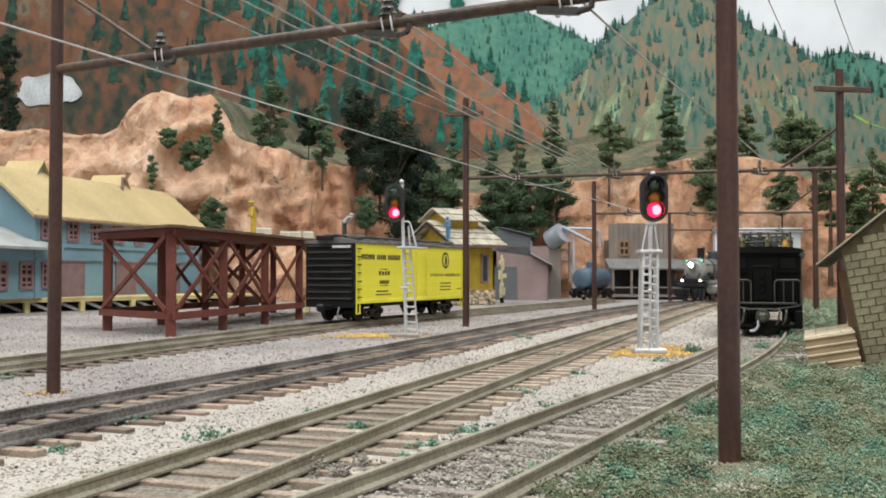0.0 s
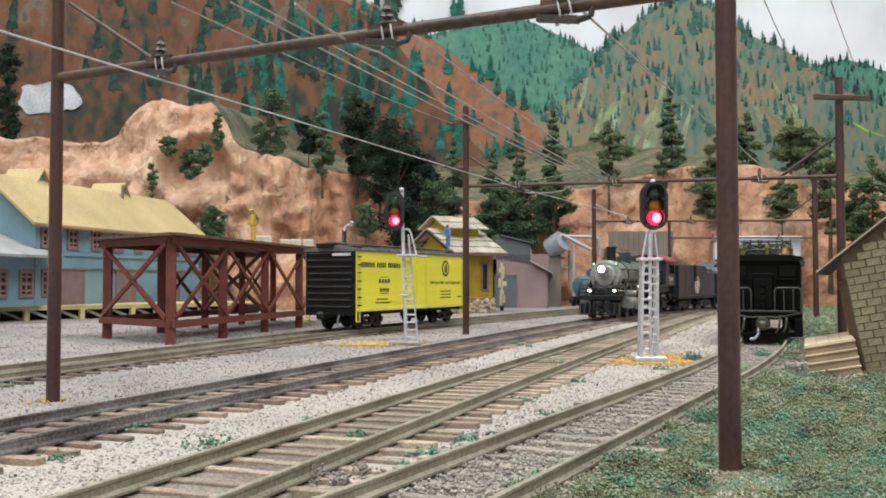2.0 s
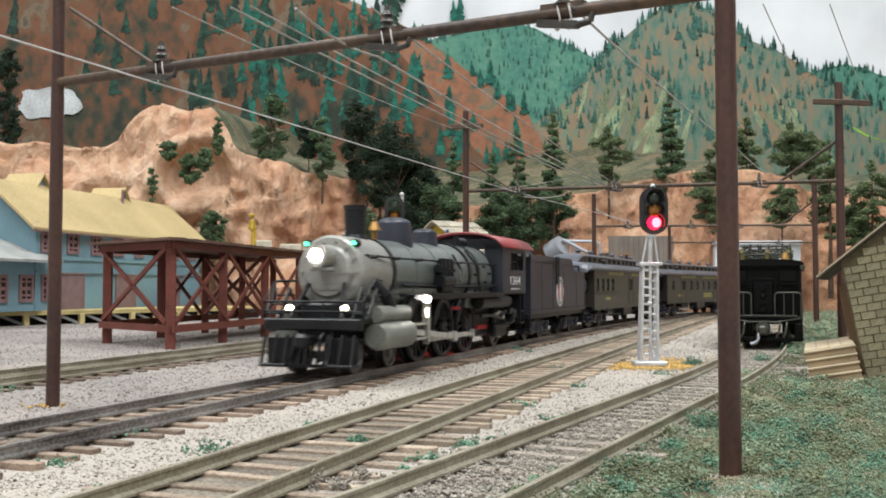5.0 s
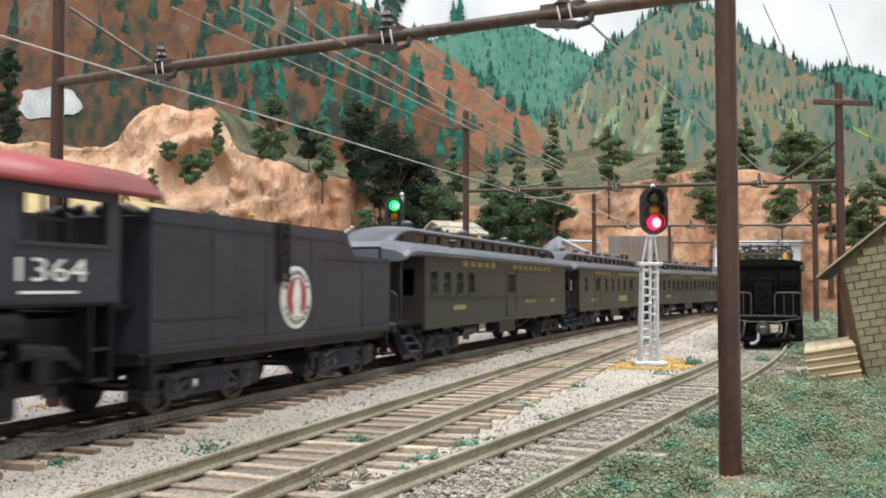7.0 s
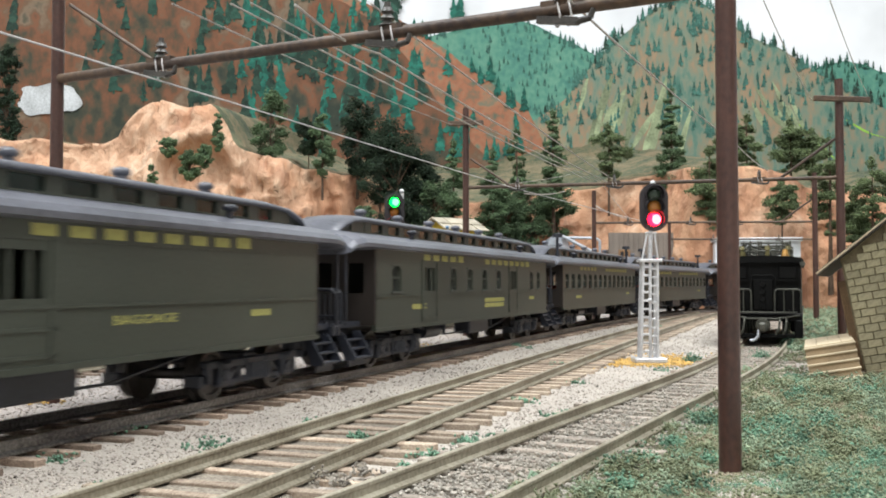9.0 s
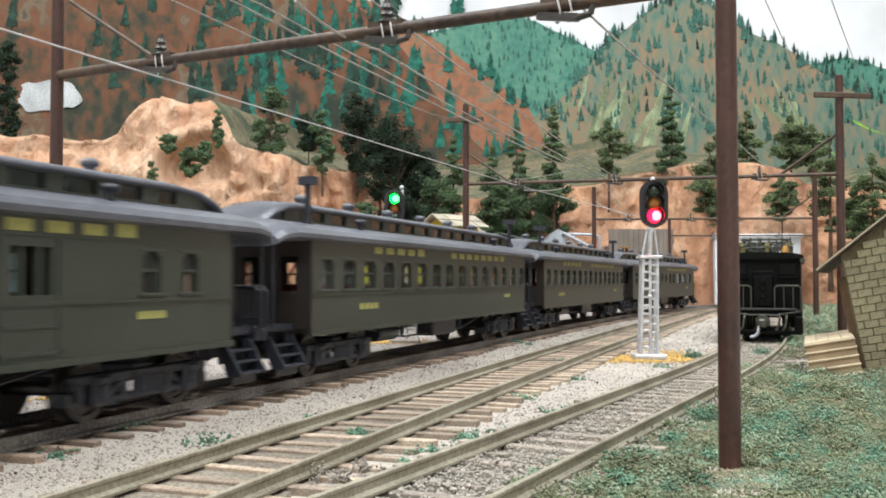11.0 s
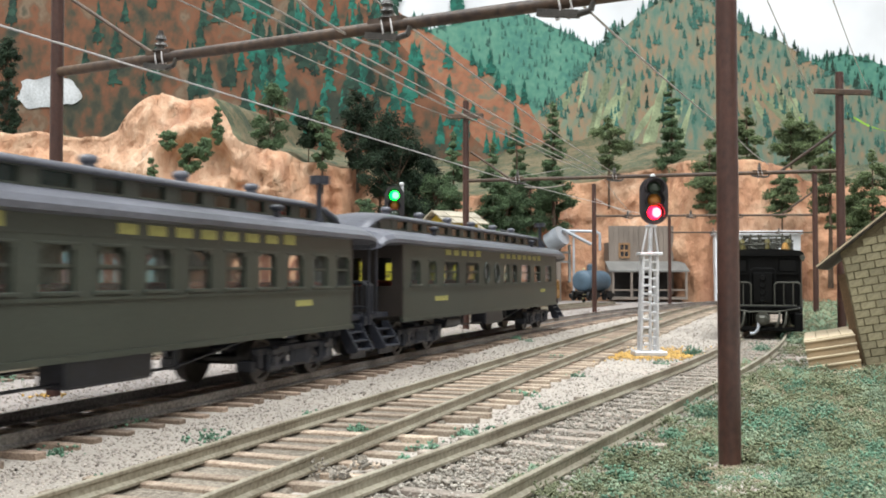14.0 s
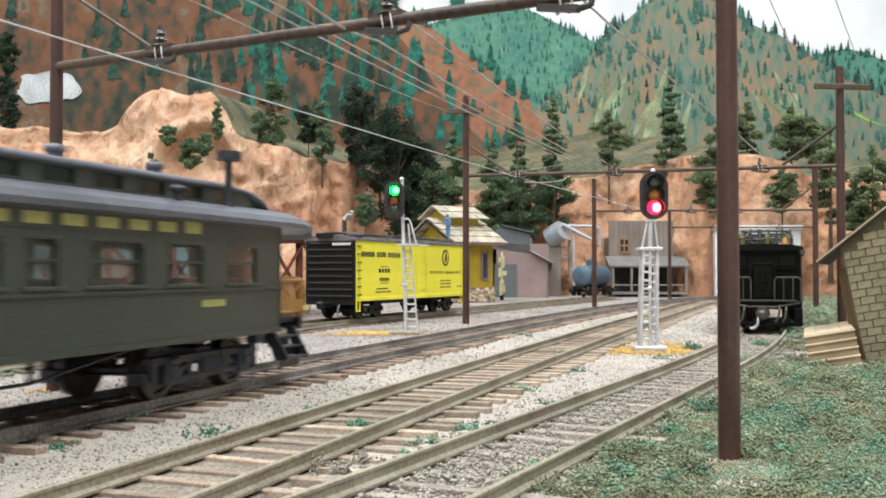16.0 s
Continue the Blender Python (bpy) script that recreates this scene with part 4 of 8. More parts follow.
def passenger_car(label, wins, z0=20.9, z1=27.9, doors=(), pipes=(), brass=False, baggage=False, ovals=()):
    car = thing("passenger_car", mm(0, 0, 3), label, "railway car", "passenger cars of the train")
    for sy in (1, -1):
        b = B()
        allw = [(o, w) for o, w in wins] + [(o, w * 0.62) for o, w in doors]
        for a, c, lo, hi in side_strips(allw, z0, z1):
            b.box((a + c) / 2, sy * (SIDE - 0.6), (lo + hi) / 2, c - a, 1.2, hi - lo)
        b.box(0, sy * (SIDE + 0.05), 19.7, 2 * HALF, 0.5, 0.55)
        b.box(0, sy * (SIDE + 0.02), 29.6, 2 * HALF, 0.3, 0.4)
        b.box(0, sy * (SIDE - 0.1), 10.8, 2 * HALF + 1, 0.9, 1.0)
        part("side_wall", b, M_OLIVE, car)
        for o, w in wins:
            x = HALF - o
            fr = B()
            if o in ovals:
                for ex in (-1, 1):
                    for ez in (-1, 1):
                        zc, hz = (z0 + z1) / 2, (z1 - z0) / 2
                        arc = [(x + ex * w * 0.44 * math.cos(a), zc + ez * hz * 0.98 * math.sin(a)) for a in [math.pi / 2 * i / 8 for i in range(9)]]
                        fr.slab([(x + ex * w / 2, zc)] + arc + [(x, zc + ez * hz), (x + ex * w / 2, zc + ez * hz)], "y", sy * (SIDE - 1.0), sy * (SIDE - 0.05))
                rim = [(x + w * 0.47 * math.cos(a), sy * (SIDE + 0.05), (z0 + z1) / 2 + (z1 - z0) * 0.53 * math.sin(a)) for a in [math.tau * i / 24 for i in range(25)]]
                fr.wire(rim, 0.4, 6)
                f = part("window_frame", fr, M_OLIVE, car, "raised oval window rim")
                part("pane", B().box(x, sy * (SIDE - 0.95), (z0 + z1) / 2, w, 0.12, z1 - z0), M_PANE_FROST, f)
                continue
            fr.box(x, sy * (SIDE + 0.1), z0 - 0.3, w + 1.8, 0.8, 0.6, 0.1)
            fr.box(x, sy * (SIDE + 0.03), z1 + 0.2, w + 1.2, 0.4, 0.5, 0.1)
            for e in (-1, 1):
                fr.box(x + e * (w / 2 - 0.25), sy * (SIDE - 0.7), (z0 + z1) / 2, 0.5, 0.6, z1 - z0)
                fr.box(x + e * (w / 2 - 0.55), sy * (SIDE - 0.3), z1 - 0.35, 1.1, 0.6, 0.7)
            fr.box(x, sy * (SIDE - 0.7), z0 + (z1 - z0) * 0.55, w, 0.5, 0.5)
            f = part("window_frame", fr, M_OLIVE, car)
            part("pane", B().box(x, sy * (SIDE - 0.95), (z0 + z1) / 2, w, 0.12, z1 - z0), M_PANE, f)
        for o, w in doors:
            x = HALF - o
            d = B()
            d.box(x, sy * (SIDE - 0.15), (12 + z0) / 2, w, 0.5, z0 - 12)
            for e in (-1, 1):
                d.box(x + e * w * 0.45, sy * (SIDE + 0.1), 21, w * 0.1, 0.35, 18)
                d.box(x + e * w * 0.14, sy * (SIDE - 0.6), (z0 + z1) / 2, 0.8, 0.7, z1 - z0)
            d.box(x, sy * (SIDE + 0.1), 16.5, w, 0.35, 0.6)
            d.box(x, sy * (SIDE + 0.1), 12.6, w, 0.35, 0.6)
            part("baggage_door", d, M_OLIVE, car)
    inside = B().box(0, 0, 12.3, 2 * HALF, 28, 0.8)
    inside.box(0, 0, 31.4, 2 * HALF, 28, 0.5)
    part("floor_board", inside, M_INSIDE, car)
    if not baggage:
        seats = B()
        k = HALF - 12
        while k > -HALF + 8:
            for sy in (-1, 1):
                seats.box(k, sy * 9, 15.2, 5, 8, 3.2, 0.5)
                seats.box(k - 2.5, sy * 9, 18.4, 1.2, 8, 7, 0.5)
            k -= 12.2
        part("seats", seats, M_SEAT_RED, car, "dark red seats inside")
    u = B().box(0, 0, 10.4, 2 * HALF, 8, 2.4)
    u.box(-6, 9, 8.2, 22, 6, 5.4, 0.5)
    u.box(24, -8, 8.0, 18, 7, 5, 0.5)
    u.cyl((30, 8.5, 8.2), (44, 8.5, 8.2), 2.4, n=12)
    for sy in (-1, 1):
        for e in (-1, 1):
            u.cyl((e * 26, sy * 10, 11), (e * 26, sy * 10, 6.2), 0.55, n=6)
            u.wire([(e * 58, sy * 10, 10.8), (e * 26, sy * 10, 6.4), (0, sy * 10, 6.4)], 0.3, 5)
    part("underframe", u, M_UNDER, car)
    car_roof(car)
    for k in range(6):
        v = B().cyl((70 - k * 28, 0, 41.6), (70 - k * 28, 0, 43.6), 1.5, 1.2, 10)
        v.ball((70 - k * 28, 0, 43.9), 1.9, None, 10, 5, (1, 1, 0.55))
        part("roof_vent", v, M_ROOF, car)
    for k in (-1, 1):
        v = B().cyl((k * 60, 12.3, 35.5), (k * 60, 12.3, 38.0), 0.8, n=8)
        v.ball((k * 60, 12.3, 38.2), 1.7, None, 10, 5, (1, 1, 0.5))
        part("side_vent", v, M_UNDER, car)
    for off in pipes:
        p = B().cyl((HALF - off, 11, 34.5), (HALF - off, 11, 46.2), 0.75, n=8)
        p.cyl((HALF - off, 11, 35), (HALF - off, 11, 37.2), 1.5, 1.2, 10)
        p.cyl((HALF - off, 11, 45.6), (HALF - off, 11, 47.4), 2.5, 2.5, 12)
        part("stove_pipe", p, M_UNDER, car)
    for sx in (1, -1):
        car_truck("truck", sx * (HALF - 22), car)
        platform_end(car, sx, HALF, brass and sx < 0)
    word(car, HALF - 72.5, HALF - 33.7, 30.9, 5, 2.2)
    word(car, HALF - 157, HALF - 94, 30.9, 8, 2.2)
    number_bar(car, 31.5, 16.4, 12, 1.5)
    number_bar(car, 160, 17.2, 8, 1.3)
    if baggage == "word":
        for sy in (1, -1):
            tx = part("writing", text_mesh("BAGGAGE", 2.2, 17, 0.1), M_GOLD, car, "gold BAGGAGE lettering", mm(HALF - 122, sy * (SIDE + 0.06), 17.1, 0, 0, 180 if sy > 0 else 0))
            tx.data.materials[0] = M_GOLD
    if baggage == "mail":
        for dz in (0, -1.9):
            b = B()
            for sy in (1, -1):
                for k in range(8):
                    b.box(HALF - 107 + (k - 3.5) * 3, sy * (SIDE + 0.06), 17.2 + dz, 2.4, 0.1, 1.4)
            part("writing_bars", b, M_GOLD, car, "gold small lettering bars")
    return car


COACH = [(7.8 + 12.35 * i, 7.2) for i in range(15)]
cars = [
    passenger_car("dark olive wooden baggage car with open platforms and gold lettering", [(8 + 12 * i, 6.6) for i in range(4)], doors=((93.5, 14.5),), baggage="word"),
    passenger_car("dark olive wooden mail car with doors and small windows", [(14.3, 6.4), (61.5, 5.6), (78.5, 5.6), (95, 5.6), (112, 5.6), (160, 5.2), (171.5, 5.2)], doors=((40, 14), (132, 13)), baggage="mail", pipes=()),
    passenger_car("dark olive wooden coach with a long row of windows", COACH, pipes=(6, 178)),
    passenger_car("dark olive wooden coach with a stove pipe at each end", COACH, pipes=(8, 176)),
    passenger_car("dark olive observation car with oval windows and a brass rear railing",
                  [(9.8, 7.4), (23.8, 6.8), (41, 14.6), (62.3, 14.4), (78.6, 6.2), (90.8, 6.2), (104, 6.8), (115, 6.8), (132, 13.5), (151, 11), (170.5, 11)], brass=True, pipes=(172,), ovals=(78.6, 90.8)),
]


# ---- the train's way ----
TRACK = []
turn = math.atan2(1.0, 0.7438)
px0, py0 = main_x(1040), 1040.0
far = []
R_IN = 190.0
cx0, cy0 = px0 - R_IN * math.sin(turn), py0 + R_IN * math.cos(turn)
for i in range(0, 61):
    a = turn + (math.pi - turn) * i / 60
    far.append((cx0 + R_IN * math.sin(a), cy0 - R_IN * math.cos(a)))
ex, ey = far[-1]
TRACK = [(ex - 1600, ey)] + far[::-1] + [(main_x(y), float(y)) for y in range(1038, -2200, -2)]
TRACK_S = [0.0]
for p, q in zip(TRACK, TRACK[1:]):
    TRACK_S.append(TRACK_S[-1] + math.hypot(q[0] - p[0], q[1] - p[1]))
TX, TY, TS = np.array([p[0] for p in TRACK]), np.array([p[1] for p in TRACK]), np.array(TRACK_S)
S_900 = float(np.interp(-900, -TY[62:], TS[62:]))
SPEED = 127.8


def on_track(s):
    return Vector((float(np.interp(s, TS, TX)), float(np.interp(s, TS, TY)), 0))


def ride(s, base):
    """The pose of a vehicle whose trucks stand base apart, with its middle at s."""
    a, c = on_track(s + base / 2), on_track(s - base / 2)
    d = a - c
    return mm((a.x + c.x) / 2, (a.y + c.y) / 2, 3, 0, 0, math.degrees(math.atan2(d.y, d.x)))


def train_rows(start, base):
    """start: the place of the vehicle's middle at the first moment, counted from the 900 mm mark."""
    return [(0.25 * k, ride(S_900 + start - 363.27 + SPEED * 0.25 * k, base)) for k in range(65)]



# ---- the steam locomotive and its tender ----
M_BLACK = mat("satin_black", (0.010, 0.0105, 0.013), 0.42, 0, 0.35, 0.1, 0.15, 1.5, spec=0.35)
M_TENDER = mat("dusty_black", (0.033, 0.037, 0.053), 0.40, 0, 0.3, 0.06, 0.15, 1.5)
M_JACKET = mat("boiler_grey_green", (0.165, 0.186, 0.178), 0.3, 0.12, 0.2, 0.08, 0.1, 1.5)
M_GRAPHITE = mat("graphite_silver", (0.36, 0.355, 0.33), 0.42, 0.3, 0.2, 0.1, 0.12, 2.0)
M_CYL = mat("dusty_grey_casting", (0.20, 0.21, 0.185), 0.5, 0.1, 0.3, 0.1, 0.15, 1.5)
M_CAB_RED = mat("cab_roof_red", (0.30, 0.055, 0.06), 0.45, 0, 0.2, 0.06, 0.1, 1.5)
M_ROD = mat("bright_rod", (0.62, 0.60, 0.56), 0.3, 0.3, 0.2, 0.3, 0.1)
M_RED_TRIM_GLOW = mat("red_trim_and_glow", (0.55, 0.02, 0.03), 0.5, 0, 0.2, 0.3, 0.1)
M_EMBLEM = mat("faded_emblem_red", (0.36, 0.05, 0.05), 0.5, 0, 0.2, 0.3, 0.1)
M_FIRE = mat("firebox_glow", (1.0, 0.03, 0.05), 0.4, 0, 0, emit=3.0, bump=0)
M_WHITE = mat("white_paint", (0.78, 0.78, 0.76), 0.5, 0, 0.08, 0.3, 0.0)
M_COAL = mat("coal", (0.035, 0.035, 0.038), 0.4, 0, 0.5, 0.8, 0.6, 2.0)
M_LAMP = mat("lamp_glow", (1.0, 0.95, 0.85), 0.3, 0, 0, emit=60.0, bump=0)
M_SOFT_GLOW = mat("small_soft_glow", (1.0, 0.88, 0.7), 0.3, 0, 0, emit=8.0, bump=0)
M_MARKER = mat("green_marker_glow", (0.1, 0.9, 0.45), 0.3, 0, 0, emit=3.0, bump=0)

AX = 27.2  # boiler axis over the rail
DRIVERS = (24.0, 1.0, -22.0)
DRIVER_R = 9.8


def arch_slab(b, half, z_edge, z_top, x0, x1, thick=0.9, n=12):
    """A curved roof along x."""
    vs, m = [], n + 1
    for x in (x0, x1):
        for dz in (0, -thick):
            for i in range(m):
                a = -1 + 2 * i / n
                vs.append((x, a * half, z_edge + (z_top - z_edge) * math.sqrt(max(0, 1 - a * a * 0.985)) + dz))
    fs = []
    for i in range(n):
        fs += [(i, i + 1, 2 * m + i + 1, 2 * m + i), (m + i, 3 * m + i, 3 * m + i + 1, m + i + 1), (i, m + i, m + i + 1, i + 1), (2 * m + i, 2 * m + i + 1, 3 * m + i + 1, 3 * m + i)]
    fs += [(0, 2 * m, 3 * m, m), (n, m + n, 3 * m + n, 2 * m + n)]
    return b.add(vs, fs, True)


def spoked_wheel(r, spokes=14, weight=True):
    """Both wheels of a driving axle, round the origin."""
    b = B().cyl((0, -9, 0), (0, 9, 0), 1.4, n=10)
    for sy in (-1, 1):
        n = 28
        for ro, ri, y0, y1 in ((r, r - 1.3, 7.4, 9.6), (r + 0.7, r - 0.6, 6.6, 7.4), (2.4, 0.4, 7.6, 9.8)):
            vs = []
            for y, q in ((sy * y0, ro), (sy * y1, ro), (sy * y1, ri), (sy * y0, ri)):
                vs += [(q * math.cos(i * math.tau / n), y, q * math.sin(i * math.tau / n)) for i in range(n)]
            fs = []
            for k in range(4):
                o, e = k * n, ((k + 1) % 4) * n
                fs += [(o + i, o + (i + 1) % n, e + (i + 1) % n, e + i) for i in range(n)]
            b.add(vs, fs, True)
        for i in range(spokes):
            a = i * math.tau / spokes
            b.bar((2 * math.cos(a), sy * 8.6, 2 * math.sin(a)), ((r - 1) * math.cos(a), sy * 8.6, (r - 1) * math.sin(a)), 0.8, 0.7)
        if weight:
            b.slab([(q * math.cos(a), q * math.sin(a)) for q, a in ((r - 1, 2.3), (r - 0.9, 2.7), (r - 0.9, 3.14), (r - 0.9, 3.6), (r - 1, 4.0), (r - 4.5, 3.14))], "y", sy * 8.2, sy * 9.2)
        b.cyl((4.6, sy * 8.4, 0), (4.6, sy * 11.6, 0), 1.0, n=8)
    return b


def build_loco():
    e = thing("steam_locomotive", mm(0, 0, 3), "grey and black steam locomotive with red cab roof, headlight lit", "locomotive")
    boiler = B().cyl((44, 0, AX), (8, 0, AX), 10.0, 10.4, 28)
    boiler.cyl((8, 0, AX), (-22, 0, AX), 10.4, 11.2, 28)
    boiler.cyl((-22, 0, AX), (-51, 0, AX), 11.4, 11.4, 28)
    boiler.box(-36, 0, 21, 28, 20, 11, 0.6)
    for x, r in ((44, 10.2), (26, 10.35), (8, 10.6), (-8, 10.9), (-22, 11.6), (-31, 11.6), (-42, 11.6)):
        part("boiler_ring", B().cyl((x + 0.5, 0, AX), (x - 0.5, 0, AX), r, n=28), M_JACKET, e)
    part("boiler", boiler, M_JACKET, e, "grey-green boiler jacket with bands")
    sm = B().cyl((65, 0, AX), (44, 0, AX), 10.1, 10.1, 28)
    sm.cyl((66, 0, AX), (65, 0, AX), 9.4, 10.1, 28)
    sm.cyl((67.2, 0, AX), (66, 0, AX), 6.6, 7.4, 24)
    for k in range(14):
        a = k * math.tau / 14
        sm.cyl((66.8, 8.4 * math.cos(a), AX + 8.4 * math.sin(a)), (65.6, 8.4 * math.cos(a), AX + 8.4 * math.sin(a)), 0.5, n=6)
    sm.box(67.3, 4, AX, 0.6, 8, 0.9)
    sm.box(67.3, 0, AX - 4.4, 0.6, 9, 0.8)
    part("smokebox", sm, M_GRAPHITE, e, "pale graphite smokebox front")
    hl = B().cyl((66.5, 0, 31.4), (74, 0, 31.4), 2.9, 3.2, 16)
    hl.box(69.5, 0, 27.8, 6, 5, 1.0, 0.2)
    lamp = part("headlight", hl, M_GRAPHITE, e)
    part("lens", B().cyl((73.7, 0, 31.4), (74.3, 0, 31.4), 1.75, n=16), M_LAMP, lamp, "glowing headlight lens")
    for sy in (-1, 1):
        mk = B().cyl((63, sy * 7.2, 35), (65.4, sy * 7.2, 35), 1.1, n=10)
        m = part("marker_lamp", mk, M_BLACK, e)
        part("lens", B().cyl((65.3, sy * 7.2, 35), (65.9, sy * 7.2, 35), 0.6, n=10), M_MARKER, m, "glowing green marker lens")
        pl = B().cyl((70, sy * 8.2, 17.4), (73, sy * 8.2, 17.4), 1.8, n=10)
        m = part("pilot_lamp", pl, M_BLACK, e)
        part("lens", B().cyl((72.8, sy * 8.2, 17.4), (73.4, sy * 8.2, 17.4), 1.0, n=12), M_SOFT_GLOW, m, "small glowing lens")
    part("running_lamp", B().ball((34, 16.4, 19.4), 1.1), M_LAMP, e, "glowing lamp under the running board")
    st = B().cyl((49.5, 0, 36), (49.5, 0, 46.4), 3.0, 3.2, 16)
    st.cyl((49.5, 0, 35.4), (49.5, 0, 38.2), 4.3, 3.0, 16)
    st.cyl((49.5, 0, 45.6), (49.5, 0, 46.6), 3.5, 3.5, 16)
    part("smokestack", st, M_BLACK, e)
    for x, r, h in ((21, 5.6, 44.6), (-6, 4.2, 43.2)):
        d = B().cyl((x, 0, 35), (x, 0, h - 1.6), r + 0.6, r, 18)
        d.ball((x, 0, h - 1.8), r, None, 18, 8, (1, 1, 0.42))
        part("dome", d, M_TENDER, e)
    bell = B().cyl((36, 0, 37), (36, 0, 41), 0.8, n=8).cyl((36, 0, 40.2), (36, 0, 42.8), 1.9, 0.8, 10)
    part("bell", bell, M_BRASS_RAIL, e, "brass bell")
    gen = B().cyl((-30, 3, 39.5), (-38, 3, 39.5), 1.8, n=10).cyl((-24, -3, 38), (-24, -3, 42.5), 1.0, n=8).cyl((-27, 4, 38), (-27, 4, 41.5), 0.9, n=8)
    part("turret", gen, M_BLACK, e)
    for sy in (-1, 1):
        rb = B().box(-4, sy * 13.2, 20.6, 92, 5.0, 0.9, 0.2)
        rb.box(-4, sy * 15.6, 20.2, 92, 0.5, 1.8)
        part("running_board", rb, M_BLACK, e)
        hr = B().wire([(62, sy * 9, 31.8), (44, sy * 11, 31.4), (8, sy * 11.3, 31.4), (-20, sy * 12.2, 31.4), (-50, sy * 12.4, 31.4)], 0.35, 6)
        for x in (60, 44, 26, 8, -10, -28, -46):
            hr.cyl((x, sy * 9.6, 31.2), (x, sy * 11.8, 31.4), 0.5, n=6)
        part("handrail", hr, M_BLACK, e)
        cy = B().cyl((64, sy * 13.4, 9.8), (44, sy * 13.4, 9.8), 3.9, 3.9, 20)
        cy.cyl((65.2, sy * 13.4, 9.8), (64, sy * 13.4, 9.8), 3.2, 3.9, 20)
        cy.cyl((65, sy * 13.2, 15.6), (44, sy * 13.2, 15.6), 2.3, 2.3, 16)
        cy.box(54, sy * 11.5, 12.8, 17, 6, 7, 0.8)
        part("cylinder", cy, M_CYL, e, "pale grey cylinder and valve chest")
        pm = B().cyl((13, sy * 12.6, 25), (2, sy * 12.6, 25), 2.0, 2.0, 14)
        pm.box(7.5, sy * 12.4, 22.6, 9, 3, 3, 0.4)
        pm.cyl((7.5, sy * 12.4, 25), (7.5, sy * 12.4, 31), 1.4, 1.4, 10)
        part("air_pump", pm, M_BLACK, e)
        gd = B().bar((44, sy * 13.4, 12), (27, sy * 13.4, 12), 1.2, 0.8).bar((44, sy * 13.4, 7.6), (27, sy * 13.4, 7.6), 1.2, 0.8)
        gd.box(27, sy * 13.4, 13, 1.6, 2.4, 14, 0.3)
        part("crosshead_guide", gd, M_GRAPHITE, e)
        ap = B().cyl((-26, sy * 12.6, 17.6), (-62, sy * 12.6, 17.6), 2.5, 2.5, 14)
        part("air_tank", ap, M_BLACK, e)
        # Red paint carries the firebox glow falling on the brake gear.
        part("brake_hanger", B().box(-11, sy * 9.4, 15.8, 9, 1.2, 1.1, 0.2), M_RED_TRIM_GLOW, e, "brake gear painted bright red for the firebox glow")
        part("ashpan_trim", B().box(-40, sy * 9.4, 8.2, 13, 1.2, 1.6, 0.2), M_RED_TRIM_GLOW, e, "dark red ashpan edge")
    fr = B().box(-2, 0, 11.5, 150, 9, 6, 0.5)
    fr.box(58, 0, 15, 24, 16, 8, 0.8)
    fr.box(-45, 0, 12, 24, 18, 10, 0.8)
    part("frame", fr, M_BLACK, e)
    # short deck, beam, footboard pilot and railings
    pd = B().box(69.0, 0, 14.0, 14, 25, 1.1, 0.2)
    pd.box(75.2, 0, 13.2, 2.2, 28.6, 3.2, 0.4)
    part("pilot_beam", pd, M_BLACK, e)
    ps = B()
    for k in range(6):
        y = -4.6 + 1.85 * k
        ps.bar((76.0, y, 10.4), (78.4, y, 2.6), 0.7, 0.6)
    ps.bar((78.4, -5.6, 2.6), (78.4, 5.6, 2.6), 1.0, 0.9)
    part("pilot", ps, M_BLACK, e, "narrow slatted pilot under the beam")
    for sy in (-1, 1):
        fb = B().box(78.0, sy * 9.6, 2.6, 4.2, 7.6, 0.8, 0.15)
        fb.box(75.6, sy * 9.6, 6.2, 0.5, 7.4, 7.0, 0.1)
        for y in (6.4, 9.6, 13.0):
            fb.bar((77.2, sy * y, 10.6), (79.6, sy * y, 2.8), 0.6, 0.7)
        part("footboard", fb, M_BLACK, e)
        ss = B()
        for k in range(3):
            ss.box(72.5 - k * 3.0, sy * 13.0, 16.0 + 2.4 * k, 3.0, 4.4, 0.5, 0.1)
        ss.bar((74.0, sy * 15.2, 14.6), (68, sy * 15.2, 22.8), 0.5, 1.0).bar((74.0, sy * 10.9, 14.6), (68, sy * 10.9, 22.8), 0.5, 1.0)
        part("deck_steps", ss, M_BLACK, e)
        hose = B().wire([(76.4, sy * 3.6, 11), (78.6, sy * 3.7, 9.4), (79.4, sy * 3.8, 6.0), (79.0, sy * 4.4, 3.8)], 0.45, 6)
        part("air_hose", hose, M_BLACK, e)
        stay = B().wire([(74.0, sy * 7.4, 14.6), (67.5, sy * 5.4, 24)], 0.6, 8)
        part("smokebox_stay", stay, M_BLACK, e)
    dr = B()
    for sy in (-1, 1):
        dr.wire([(75.4, sy * 14.6, 14.6), (75.4, sy * 14.6, 19.4), (69, sy * 14.8, 24.6), (60, sy * 13, 24.8)], 0.35, 6)
    for z in (16.6, 19.2):
        dr.wire([(75.4, -14.6, z), (75.4, 14.6, z)], 0.32, 6)
    for y in (-9, -3, 3, 9):
        dr.cyl((75.4, y, 14.6), (75.4, y, 19.2), 0.28, n=6)
    part("deck_railing", dr, M_BLACK, e)
    # pipework and fittings along the boiler
    for x, r in ((-21.5, 11.75), (-31.5, 11.75), (-49.0, 11.75), (44.2, 10.5)):
        part("boiler_band", B().cyl((x + 0.9, 0, AX), (x - 0.9, 0, AX), r, n=32), M_BLACK, e, "black boiler band")
